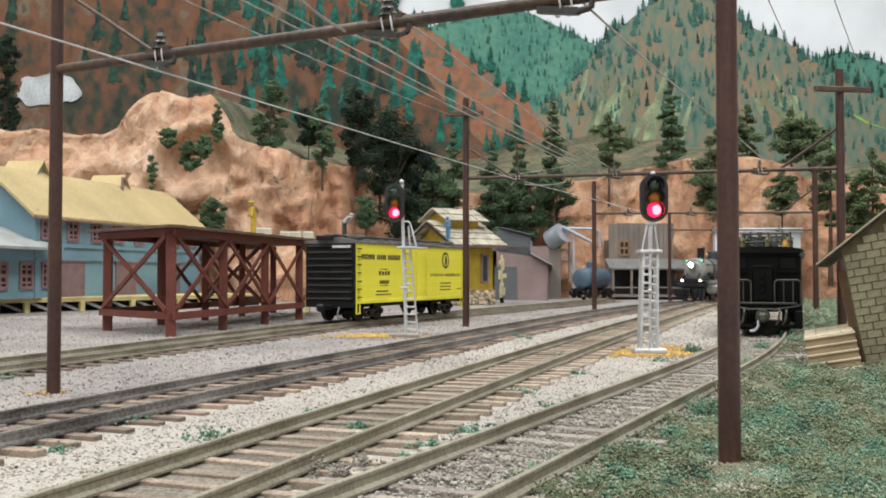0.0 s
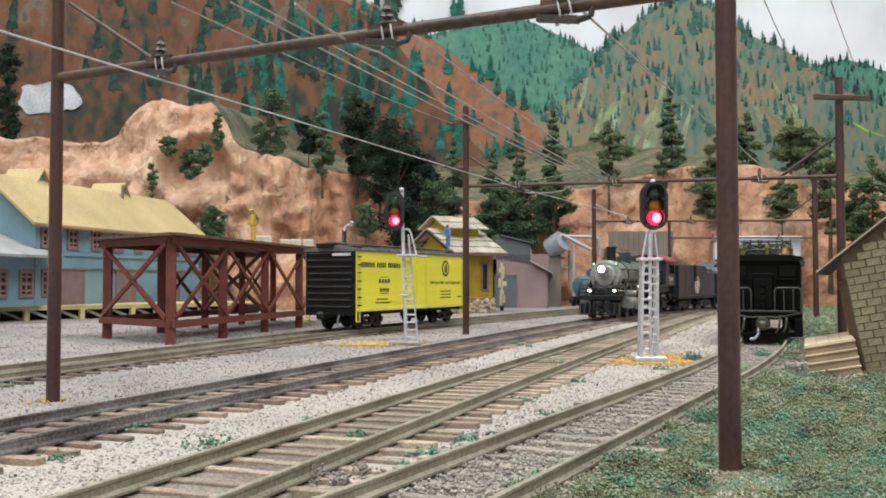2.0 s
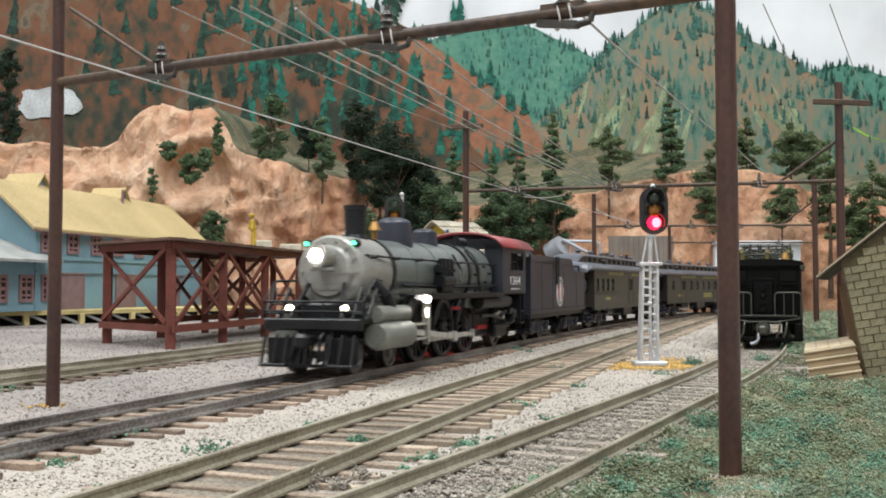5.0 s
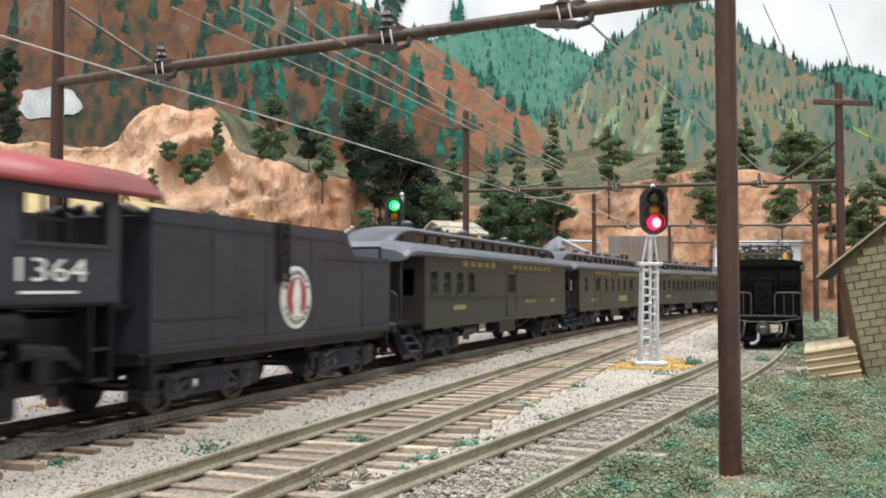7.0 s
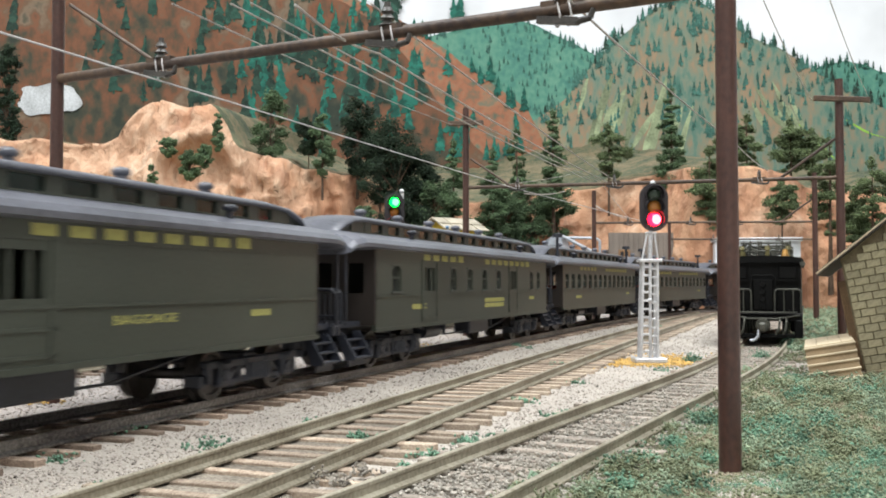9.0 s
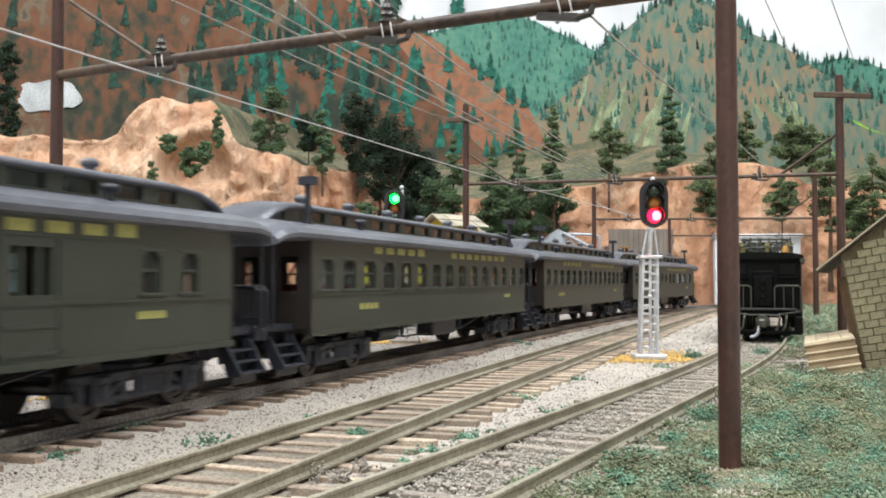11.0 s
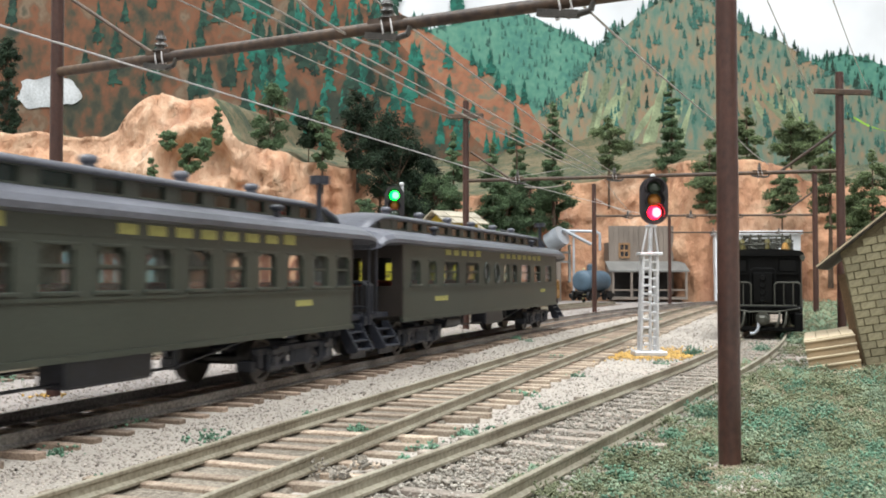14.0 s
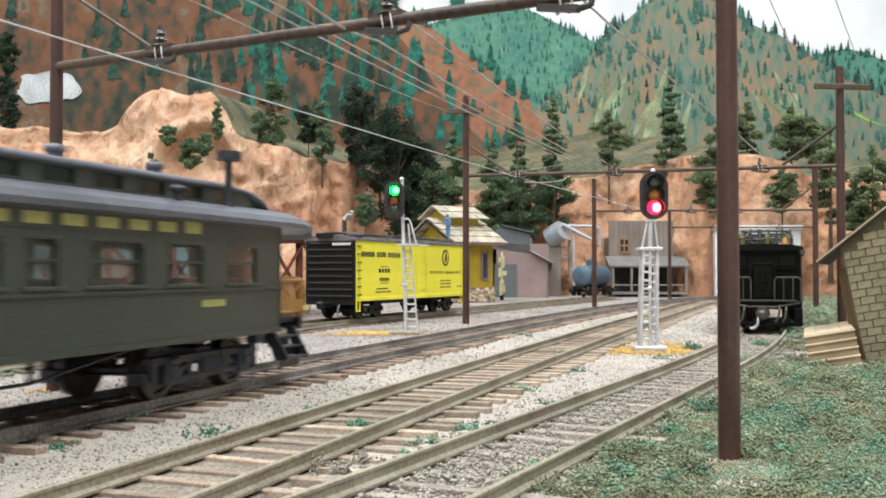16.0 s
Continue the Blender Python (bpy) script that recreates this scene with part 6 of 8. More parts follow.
def build_reefer():
    t = thing("refrigerator_car", mm(-41.3, 456, 0, 0, 0, math.degrees(math.atan2(0.9026, 0.4306))), "bright yellow refrigerator car with black ends and roof", "railway car")
    length, w, lo, hi = 124.0, 29.0, 12.0, 41.6
    # local: x along the car from the near end, y across to the far side
    sd = B().box(length / 2, 0.5, (lo + hi) / 2, length, 1.0, hi - lo)
    side = part("side_wall", sd, M_REEFER, t, "yellow boarded side")
    board = B().box(0, 0, 0, 1.86, 0.2, hi - lo - 1, 0.05).mesh("side_board")
    for k in range(62):
        part("side_board", board, M_REEFER, side, m=mm(1 + k * 2.0, -0.02, (lo + hi) / 2))
    part("side_wall", B().box(length / 2, w - 0.5, (lo + hi) / 2, length, 1.0, hi - lo), M_REEFER, t)
    part("side_sill", B().box(length / 2, -0.2, lo + 0.8, length, 0.7, 1.8, 0.15), M_REEFER, t)
    for x in (0.0, length):
        e = B().box(x, w / 2, (lo + hi) / 2 - 1, 1.2, w - 1, hi - lo + 2)
        for k in range(9):
            e.cyl((x - (0.7 if x == 0 else -0.7), 2, lo + 2 + k * 3.2), (x - (0.7 if x == 0 else -0.7), w - 2, lo + 2 + k * 3.2), 0.75, n=8)
        part("end_wall", e, M_CAR_BLACK, t, "black ribbed steel end")
    nb = B()
    for k in range(9):
        nb.box(-1.6, 3 + k * 1.15, 39.4, 0.2, 0.8, 1.2)
    part("end_number_bars", nb, M_WHITE, t, "small white lettering bars")
    roof = B().slab([(-0.6, hi - 0.6), (-0.6, hi + 0.4), (w / 2, hi + 2.8), (w + 0.6, hi + 0.4), (w + 0.6, hi - 0.6)], "x", -0.8, length + 0.8)
    for k in range(13):
        roof.bar((3 + k * 9.8, -0.5, hi + 0.6), (3 + k * 9.8, w / 2, hi + 3.0), 0.7, 0.5)
    part("roof", roof, M_RUNWALK, t)
    part("running_board", B().box(length / 2, w / 2, hi + 3.6, length + 2, 5.4, 0.7, 0.1), M_RUNWALK, t)
    for x in (10, length - 10):
        for y in (6.5, w - 6.5):
            part("ice_hatch", B().box(x, y, hi + 2.8, 7.5, 5.5, 1.8, 0.3), M_RUNWALK, t)
    part("brake_platform", B().box(-1.4, 17, hi + 2.2, 2.4, 9, 2.2, 0.2), M_CAR_BLACK, t)
    door = B()
    for x in (52, 74):
        door.box(x, -0.3, (lo + hi) / 2, 0.5, 0.4, hi - lo - 1)
    door.box(63, -0.3, (lo + hi) / 2, 0.4, 0.4, hi - lo - 1)
    for z in (lo + 5, lo + 14, hi - 5):
        for x in (54.5, 71.5):
            door.box(x, -0.4, z, 4, 0.4, 0.6)
    part("ice_door", door, M_REEFER, t)
    for x, side in ((1.6, 1), (length - 2.6, 1)):
        for k in range(7):
            part("grab_iron", B().box(x, -0.7, lo + 3 + k * 3.9, 3.4, 0.5, 0.5), M_REEFER if x > 50 else M_CAR_BLACK, t)
    for x in (1.5, length - 2.5):
        for y in (0.2, w - 0.2):
            part("stirrup", B().box(x - 1.2, y, lo - 2.4, 0.6, 0.6, 5).box(x + 1.8, y, lo - 2.4, 0.6, 0.6, 5).box(x + 0.3, y, lo - 4.8, 3.6, 0.7, 0.6), M_REEFER, t)
    part("underframe", B().box(length / 2, w / 2, lo - 1, length - 2, 9, 3).box(length / 2, w / 2, lo - 0.2, length - 1, w - 2, 0.8), M_CAR_BLACK, t)
    for x in (20.0, length - 20):
        tr = new("truck")
        tr.parent = t
        tr.matrix_basis = mm(x, w / 2, 3)
        for sy in (-1, 1):
            b = B().box(0, sy * 10.8, 5.6, 19, 1.8, 1.6, 0.3).box(0, sy * 10.8, 2.6, 12, 1.6, 1.2, 0.3).box(0, sy * 10.8, 4.2, 5, 2, 4, 0.4)
            for sx in (-1, 1):
                b.bar((sx * 8.5, sy * 10.8, 5.2), (sx * 4, sy * 10.8, 2.6), 1.4, 1.4)
                b.cyl((sx * 9, sy * 10.2, 4.8), (sx * 9, sy * 12.2, 4.8), 1.5, 1.3, 10)
            part("side_frame", b, M_CAR_BLACK, tr)
        for sx in (-1, 1):
            b = B().cyl((sx * 9, -9, 4.8), (sx * 9, 9, 4.8), 0.9, n=8)
            for sy in (-1, 1):
                b.cyl((sx * 9, sy * 7.2, 4.8), (sx * 9, sy * 9.4, 4.8), 4.8, 4.8, 18)
            part("wheelset", b, M_CAR_BLACK, tr)
    cp = B().box(-4, w / 2, 10, 8, 2.6, 2.6, 0.5).box(-8, w / 2 + 0.6, 10, 3, 4, 3.6, 0.8)
    part("coupler", cp, M_CAR_BLACK, t)
    hose = B().wire([(-1, 9, 10), (-3, 8.6, 8), (-4, 8, 5.4), (-4.6, 6.6, 4.2), (-4.8, 5, 5)], 0.5, 6)
    part("air_hose", hose, M_RUNWALK, t)
    # lettering on the near side, facing the tracks
    dk = mat("black_lettering", (0.02, 0.02, 0.02), 0.6, 0, 0, bump=0)

    def row(x0, x1, z, n, h, gaps=()):
        b = B()
        cw = (x1 - x0) / n
        for k in range(n):
            if k not in gaps:
                b.box(x0 + (k + 0.5) * cw, -0.16, z, cw * 0.68, 0.12, h)
        part("lettering_line", b, dk, t, "black lettering bars")

    row(4, 44, 34.6, 21, 2.5, (7, 13))
    for x0, x1, z, n, h in ((21, 33, 26.6, 4, 2.0), (22, 32, 22.2, 5, 1.8), (19, 31, 17.6, 8, 0.7), (18, 34, 16.0, 10, 0.7), (21, 33, 28.6, 1, 0.3), (21, 33, 20.4, 1, 0.3),
                            (92, 106, 21.0, 6, 0.7), (92, 106, 19.2, 7, 0.7), (92, 106, 17.4, 6, 0.7), (114, 121, 17.6, 4, 0.6)):
        row(x0, x1, z, n, h)
    part("writing", text_mesh("VENTILATOR - REFRIGERATOR", 2.2, 40, 0.1), dk, t, "black VENTILATOR - REFRIGERATOR lettering", mm(99, -0.18, 25.6))
    em = part("emblem", B().cyl((99, -0.1, 34), (99, -0.22, 34), 4.6, n=28), dk, t, "round black emblem")
    part("emblem_centre", B().cyl((99, -0.2, 34), (99, -0.3, 34), 3.4, n=24), M_REEFER, em)
    part("emblem_figure", B().slab([(97.4, 31.4), (100.2, 31.4), (100.6, 33.6), (99.8, 36.6), (98.4, 36.6), (97.8, 34)], "y", -0.4, -0.28), dk, em)
    return t


build_reefer()

# ---- red icing platform ----
M_RED_WOOD = mat("oxide_red_wood", (0.155, 0.039, 0.026), 0.7, 0, 0.3, 0.08, 0.25, 1.5, tint=(0.10, 0.025, 0.018))
M_DECK = mat("deck_brown", (0.13, 0.07, 0.05), 0.75, 0, 0.35, 0.1, 0.3, 1.2)
M_ICE = mat("ice_block", (0.66, 0.62, 0.50), 0.25, 0, 0.1, 0.2, 0.1)


def build_platform():
    t = thing("icing_platform", mm(-114, 400, 0), "oxide-red timber icing platform with cross braces", "platform")
    u, e, top = Vector((10.5, 49.0, 0)), Vector((-42, 44, 0)), 44.6
    pts = {}
    for r in range(2):
        for k in range(5):
            p = u * k + e * r
            pts[r, k] = p
            m = shift(p.x, p.y, 0, 0, 0, 12)
            part("post", B().box(0, 0, top / 2 - 1, 4.0, 4.0, top + 2, 0.25, m), M_RED_WOOD, t)
    z0, z1 = 11.0, 42.5
    up = Vector((0, 0, 1))

    def cross(p, q, off):
        for a, c in ((p + up * z1, q + up * z0), (p + up * z0, q + up * z1)):
            part("cross_brace", B().bar(a + off, c + off, 0.9, 2.0), M_RED_WOOD, t)

    front, back = Vector((2.3, -1.0, 0)), Vector((-2.3, 1.0, 0))
    for k in range(4):
        cross(pts[0, k], pts[0, k + 1], front)
        cross(pts[1, k], pts[1, k + 1], back)
    cross(pts[0, 0], pts[1, 0], Vector((-1.6, -2.2, 0)))
    cross(pts[0, 2], pts[1, 2], Vector((0, -2, 0)))
    for r, off in ((0, front * 1.1), (1, back * 1.1)):
        part("sill_beam", B().bar(pts[r, 0] + off + up * 8.6 - u * 0.05, pts[r, 4] + off + up * 8.6, 1.2, 3.2), M_RED_WOOD, t)
        part("top_beam", B().bar(pts[r, 0] + up * 43.6 + off - u * 0.05, pts[r, 4] + off + up * 43.6 + u * 0.1, 1.4, 3.0), M_RED_WOOD, t)
    part("end_sill", B().bar(pts[0, 0] + Vector((1, -2.4, 8.6)), pts[1, 0] + Vector((-2, -2, 8.6)), 1.2, 3.0), M_RED_WOOD, t)
    part("end_beam", B().bar(pts[0, 0] + Vector((1, -2.4, 43.6)), pts[1, 0] + Vector((-2, -2, 43.6)), 1.4, 3.0), M_RED_WOOD, t)
    n = 44
    for k in range(n):
        a = u * (-0.12 + 4.55 * k / n)
        b = B().bar(a + front * 2.2 + up * (46.0 + 0.12 * math.sin(k * 2.3)), a + e + back * 2.0 + up * 46.0, 5.12, 1.2)
        part("deck_plank", b, M_DECK, t)
    return t


build_platform()


def ice_block(px, d, z, w, h):
    x = (px - 784) * d / 1687
    solo("ice_block", B().box(0, 0, h / 2, w, w * 0.7, h, 0.5), M_ICE, "cloudy pale ice block lying on the deck", "ice block", "ice blocks", m=mm(x, d, z, 0, 0, 14))


ice_block(466, 520, 46.7, 8.5, 4.6)
for bx in (505, 523, 545):
    ice_block(bx, 560, 46.7, 6.5, 4.4)


def figure(px, d, z, h, torso, legs, label, bend=0.0, hat=None, face=-90):
    """A small moulded doll in one mesh."""
    b = B()
    k = h / 20
    for sx in (-1, 1):
        b.cyl((sx * 1.2 * k, 0, 0), (sx * 1.0 * k, 0, 9.5 * k), 1.1 * k, 1.3 * k, 8)
    up = shift(0, 0, 9.4 * k, math.degrees(bend), 0, 0)
    b.box(0, 0, 3.4 * k, 4.4 * k, 2.6 * k, 7 * k, 0.8 * k, up)
    b.ball((0, 0, 9 * k), 1.5 * k, up)
    for sx in (-1, 1):
        b.cyl((sx * 2.6 * k, 0, 6.4 * k), (sx * 3.0 * k, -2.0 * k, 1.4 * k), 0.8 * k, 0.7 * k, 8, m=up)
    if hat:
        b.cyl((0, 0, 9.8 * k), (0, 0, 10.4 * k), 2.2 * k, 1.4 * k, 10, m=up)
    me = b.mesh("figurine")
    me.materials.append(torso)
    me.materials.append(legs)
    me.polygons.foreach_set("material_index", [1 if p.center.z < 9.4 * k * U else 0 for p in me.polygons])
    x = (px - 784) * d / 1687
    solo("figurine", me, torso, label, "figurine", "moulded figurines", m=mm(x, d, z, 0, 0, face))


M_DOLL_YELLOW = mat("doll_yellow", (0.62, 0.42, 0.05), 0.7, 0, 0.15, 0.3, 0)
M_DOLL_BLUE = mat("doll_blue", (0.12, 0.24, 0.40), 0.7, 0, 0.15, 0.3, 0)
M_DOLL_GREY = mat("doll_grey", (0.58, 0.55, 0.52), 0.7, 0, 0.15, 0.3, 0)
M_DOLL_DARK = mat("doll_dark", (0.09, 0.085, 0.08), 0.7, 0, 0.15, 0.3, 0)
figure(448, 500, 46.7, 18, M_DOLL_YELLOW, M_DOLL_YELLOW, "plain yellow moulded figurine standing on the platform deck", 0.1, True, -60)
figure(609, 490, 46.4, 13.5, M_DOLL_GREY, M_DOLL_DARK, "plain grey moulded figurine bending on the car roof", 0.9, None, 60)
figure(793, 545, 46.2, 13, M_DOLL_BLUE, M_DOLL_BLUE, "plain blue moulded figurine standing on the car roof", 0.15, True, -30)

# ---- buildings ----
M_BARN = mat("barn_blue", (0.20, 0.335, 0.40), 0.75, 0, 0.12, 0.03, 0.15, 1.0)
M_BARN_ROOF = mat("straw_yellow_roof", (0.55, 0.42, 0.21), 0.8, 0, 0.1, 0.02, 0.15, 0.8)
M_TRIM = mat("mauve_trim", (0.27, 0.155, 0.16), 0.7, 0, 0.2, 0.2, 0.1)
M_CREAM = mat("cream_timber", (0.66, 0.54, 0.25), 0.75, 0, 0.15, 0.1, 0.15)
M_DARK = mat("near_black", (0.02, 0.018, 0.018), 0.8, 0, 0.2, 0.2, 0)
M_GREY_ROOF = mat("grey_lean_roof", (0.34, 0.35, 0.34), 0.8, 0, 0.2, 0.05, 0.15)
M_BROWN_DOOR = mat("mauve_door", (0.25, 0.16, 0.165), 0.75, 0, 0.2, 0.1, 0.15)
M_PANE_DARK = mat("dark_window_pane", (0.03, 0.03, 0.035), 0.12, 0, 0.2, 0.3, 0)


def sash_window(parent, x, z, w, h, frame_mat, y=-0.2, bars=(1, 3)):
    """A window set in a wall that faces -y: frame, glazing bars and dark glass."""
    t = w * 0.16
    win = part("window", B().box(x, y + 0.25, z, w - t, 0.4, h - t), M_PANE_DARK, parent)
    for e in (-1, 1):
        part("window_stile", B().box(x + e * (w / 2 - t / 2), y - 0.3, z, t, 1.2, h), frame_mat, win)
        part("window_rail", B().box(x, y - 0.3, z + e * (h / 2 - t / 2), w - 2 * t, 1.2, t), frame_mat, win)
    for k in range(bars[0]):
        part("glazing_bar", B().box(x + (k + 1) * w / (bars[0] + 1) - w / 2, y - 0.2, z, t * 0.6, 0.9, h - 2 * t), frame_mat, win)
    for k in range(bars[1]):
        part("glazing_bar", B().box(x, y - 0.15, z + (k + 1) * h / (bars[1] + 1) - h / 2, w - 2 * t, 0.9, t * (1.0 if k == bars[1] // 2 else 0.6)), frame_mat, win)


def build_barn():
    t = thing("freight_house", mm(-274, 640, 0, 0, 0, math.degrees(math.atan2(0.971, 0.2405))), "pale blue two-storey freight house with a straw-yellow roof", "building")
    # local x along the front, y into the building
    ln, dp, fl, ev, rg = 226.0, 72.0, 10.0, 70.0, 101.0
    part("front_wall", B().box(ln / 2, 1, (fl + ev) / 2, ln, 2, ev - fl), M_BARN, t)
    part("back_wall", B().box(ln / 2, dp - 1, (fl + ev) / 2, ln, 2, ev - fl), M_BARN, t)
    for x in (1, ln - 1):
        part("gable_wall", B().slab([(2, fl), (2, ev), (dp / 2, rg - 3), (dp - 2, ev), (dp - 2, fl)], "x", x - 1, x + 1), M_BARN, t)
    for a in (0, 1):
        s = -1 if a == 0 else 1
        y0, y1 = dp / 2, (-5 if a == 0 else dp + 5)
        z1 = ev - 4
        vs = [(-8, y0, rg), (ln + 8, y0, rg), (ln + 8, y1, z1), (-8, y1, z1)]
        b = B().add(vs + [(x, y, z - 2.2) for x, y, z in vs], [(0, 1, 2, 3), (7, 6, 5, 4), (0, 4, 5, 1), (1, 5, 6, 2), (2, 6, 7, 3), (3, 7, 4, 0)])
        part("roof_slope", b, M_BARN_ROOF, t)
    part("eave_board", B().box(ln / 2, -4.6, ev - 6.2, ln + 16, 0.8, 1.6), M_TRIM, t)
    part("belt_course", B().box(ln / 2, -0.5, 46, ln, 1.2, 2.4).box(ln / 2, -0.8, 36.8, ln, 1.6, 1.6), M_BARN, t)
    part("corner_board", B().box(1.5, -0.3, (fl + ev) / 2, 4, 1, ev - fl), M_BARN, t)
    for k in range(8):
        sash_window(t, 12 + 28.5 * k, 58, 13.5, 17, M_TRIM)
    sash_window(t, 12, 25.5, 11, 18, M_TRIM)
    for x in (40, 108, 176):
        d = B().box(x, -0.6, (fl + 35) / 2, 28, 1.4, 35 - fl)
        d.box(x, -1.4, 35.4, 32, 1.2, 1.0)
        part("freight_door", d, M_BROWN_DOOR, t)
    for x in (53, 159):
        dormer = part("roof_dormer", B().slab([(x - 9, 96), (x, 108.5), (x + 9, 96)], "y", 36, 62), M_BARN, t)
        for s in (-1, 1):
            part("dormer_roof", B().slab([(x, 110), (x + s * 12, 94), (x + s * 12, 92.6), (x, 108.4)], "y", 33, 64), M_BARN_ROOF, dormer)
    part("vent_pipe", B().cyl((150, 30, 92), (150, 30, 107), 1.2, n=10), M_TRIM, t)
    # lean-to at the near end
    lt = B().box(-45, 1, 27, 90, 2, 34)
    lt.box(-45, 40, 27, 90, 2, 34)
    part("lean_to_wall", lt, M_BARN, t)
    vs = [(-92, -12, 44), (14, -12, 44), (-6, 34, 62), (-92, 34, 62)]
    part("lean_to_roof", B().add(vs + [(x, y, z - 1.8) for x, y, z in vs], [(3, 2, 1, 0), (4, 5, 6, 7), (0, 1, 5, 4), (1, 2, 6, 5), (2, 3, 7, 6), (3, 0, 4, 7)]), M_GREY_ROOF, t)
    for x in (-9, -34, -60):
        sash_window(t, x, 25, 14, 18, M_TRIM)
    return t


def build_dock():
    t = thing("loading_dock", mm(-291, 627, 0, 0, 0, math.degrees(math.atan2(0.767, 0.64))), "cream timber loading dock on posts with diagonal braces", "loading dock")
    ln = 215
    for k in range(30):
        part("deck_plank", B().box(-40 + k * 8.5, 24, 9.4, 8.2, 50, 1.4, 0.1), M_CREAM, t)
    part("edge_beam", B().box(ln / 2 - 40, 0.2, 8.0, ln + 40, 1.6, 2.2, 0.2), M_CREAM, t)
    for k in range(13):
        x = -42 + k * 20
        part("dock_post", B().box(x, 0.6, 3.4, 3.6, 3, 8, 0.2), M_CREAM, t)
        if k < 12:
            part("dock_brace", B().bar((x + 2, 2, 7.4), (x + 18, 2, 0.8), 1.2, 1.8), M_GREY_ROOF, t)
    # Near-black sheet stands in for the darkness under the deck.
    part("dock_back", B().box(ln / 2 - 20, 12, 3.5, ln + 60, 1, 8), M_DARK, t)


build_barn()
build_dock()

# ---- leaning brick shed and its steps ----
M_BRICK = mat("olive_brick", (0.25, 0.22, 0.135), 0.8, 0, 0.2, 0.15, 0.25, 1.5, rnd=0.16)
M_MORTAR = mat("brick_joint", (0.15, 0.12, 0.07), 0.9, 0, 0.3, 0.3, 0.3)
M_SHED_ROOF = mat("tarpaper_roof", (0.085, 0.075, 0.062), 0.8, 0, 0.25, 0.08, 0.25)
M_STEP = mat("card_tan", (0.50, 0.41, 0.28), 0.8, 0, 0.15, 0.1, 0.15)
M_STEP_DARK = mat("card_brown_riser", (0.36, 0.27, 0.17), 0.8, 0, 0.15, 0.1, 0.15)
M_SHED_WOOD = mat("shed_wood", (0.16, 0.095, 0.045), 0.75, 0, 0.3, 0.1, 0.3)


def build_shed():
    t = thing("brick_shed", mm(118.2, 268, 0.5, 0, -10.5, -26), "leaning olive brick shed with a tarpaper gable roof", "shed")
    # local: x to the right along the brick end wall, y away
    w, h, slope = 46.0, 33.0, 0.56
    apex = (w / 2, h + slope * w / 2)
    part("end_wall", B().slab([(0, -3), (0, h), apex, (w, h), (w, -3)], "y", 0.3, 2.0), M_MORTAR, t)
    part("base_board", B().box(w / 2, 0, -1.6, w, 1.4, 5.0, 0.2), M_MORTAR, t)
    bw, bh, gap = 3.9, 2.2, 0.12
    full = B().box(0, 0, 0, bw - gap * 2, 0.7, bh - gap * 1.6, 0.12).mesh("brick")
    half = B().box(0, 0, 0, bw / 2 - gap * 2, 0.7, bh - gap * 1.6, 0.12).mesh("brick")
    r, z = 0, 1.7
    while z < apex[1] - 1.4:
        lo = max(0.3, (z + bh / 2 - h) / slope) if z + bh / 2 > h else 0.3
        hi = w - lo
        x = 0.4 + (bw / 2 if r % 2 else 0)
        if r % 2 and lo < 0.5:
            part("brick", half, M_BRICK, t, m=mm(0.4 + bw / 4, 0.1, z))
        while x + bw < hi + 0.1:
            if x > lo - 0.2:
                part("brick", full, M_BRICK, t, m=mm(x + bw / 2, 0.1 + 0.06 * math.sin(x * 7 + z * 3), z))
            x += bw
        z += bh
        r += 1
    part("side_wall", B().box(7.5, 22, 14, 1.6, 40, 30), M_SHED_WOOD, t)
    part("back_wall", B().box(w / 2, 42, 14, w, 1.6, 30), M_SHED_WOOD, t)
    for s in (-1, 1):
        xe = w / 2 + s * (w / 2 + 6.8)
        ze = h - slope * 6.8
        vs = [(w / 2, -2.2, apex[1] + 1.4), (xe, -2.2, ze + 1.4), (xe, 46, ze + 1.4), (w / 2, 46, apex[1] + 1.4)]
        b = B().add(vs + [(x, y, z - 1.1) for x, y, z in vs], [(0, 1, 2, 3), (7, 6, 5, 4), (0, 4, 5, 1), (1, 5, 6, 2), (2, 6, 7, 3), (3, 7, 4, 0)])
        part("roof_slope", b, M_SHED_ROOF, t)
        part("barge_board", B().bar((w / 2, -2.5, apex[1] + 1.0), (xe, -2.5, ze + 1.0), 0.45, 0.4), M_STEP, t)
    part("porch_post", B().box(-1.0, 4, 14, 2.4, 2.2, 26, 0.2).box(0.4, 9, 14, 2, 6, 26, 0.2), M_SHED_WOOD, t)
    s = thing("porch_steps", mm(95.7, 250, -1.4, 0, -10.5, -21), "tan card porch steps leading up to the shed", "steps")
    for k in range(5):
        part("riser", B().box(7.0, 1.5 + k * 1.9, 0.2 + 2.1 * k, 12.6, 2.6, 2.1), M_STEP_DARK, s)
        part("tread", B().box(7.0, 1.3 + k * 1.9, 1.35 + 2.1 * k, 13.0, 3.2, 0.4, 0.05), M_STEP, s)
    for k in range(4):
        part("landing_board", B().box(2.2 + k * 3.2, 29.0, 9.9 + 0.05 * (k % 2), 3.1, 38, 0.6, 0.05), M_STEP, s)
    part("landing_base", B().box(6.9, 29.0, 4.6, 12.2, 37.6, 9.4), M_STEP_DARK, s)


build_shed()

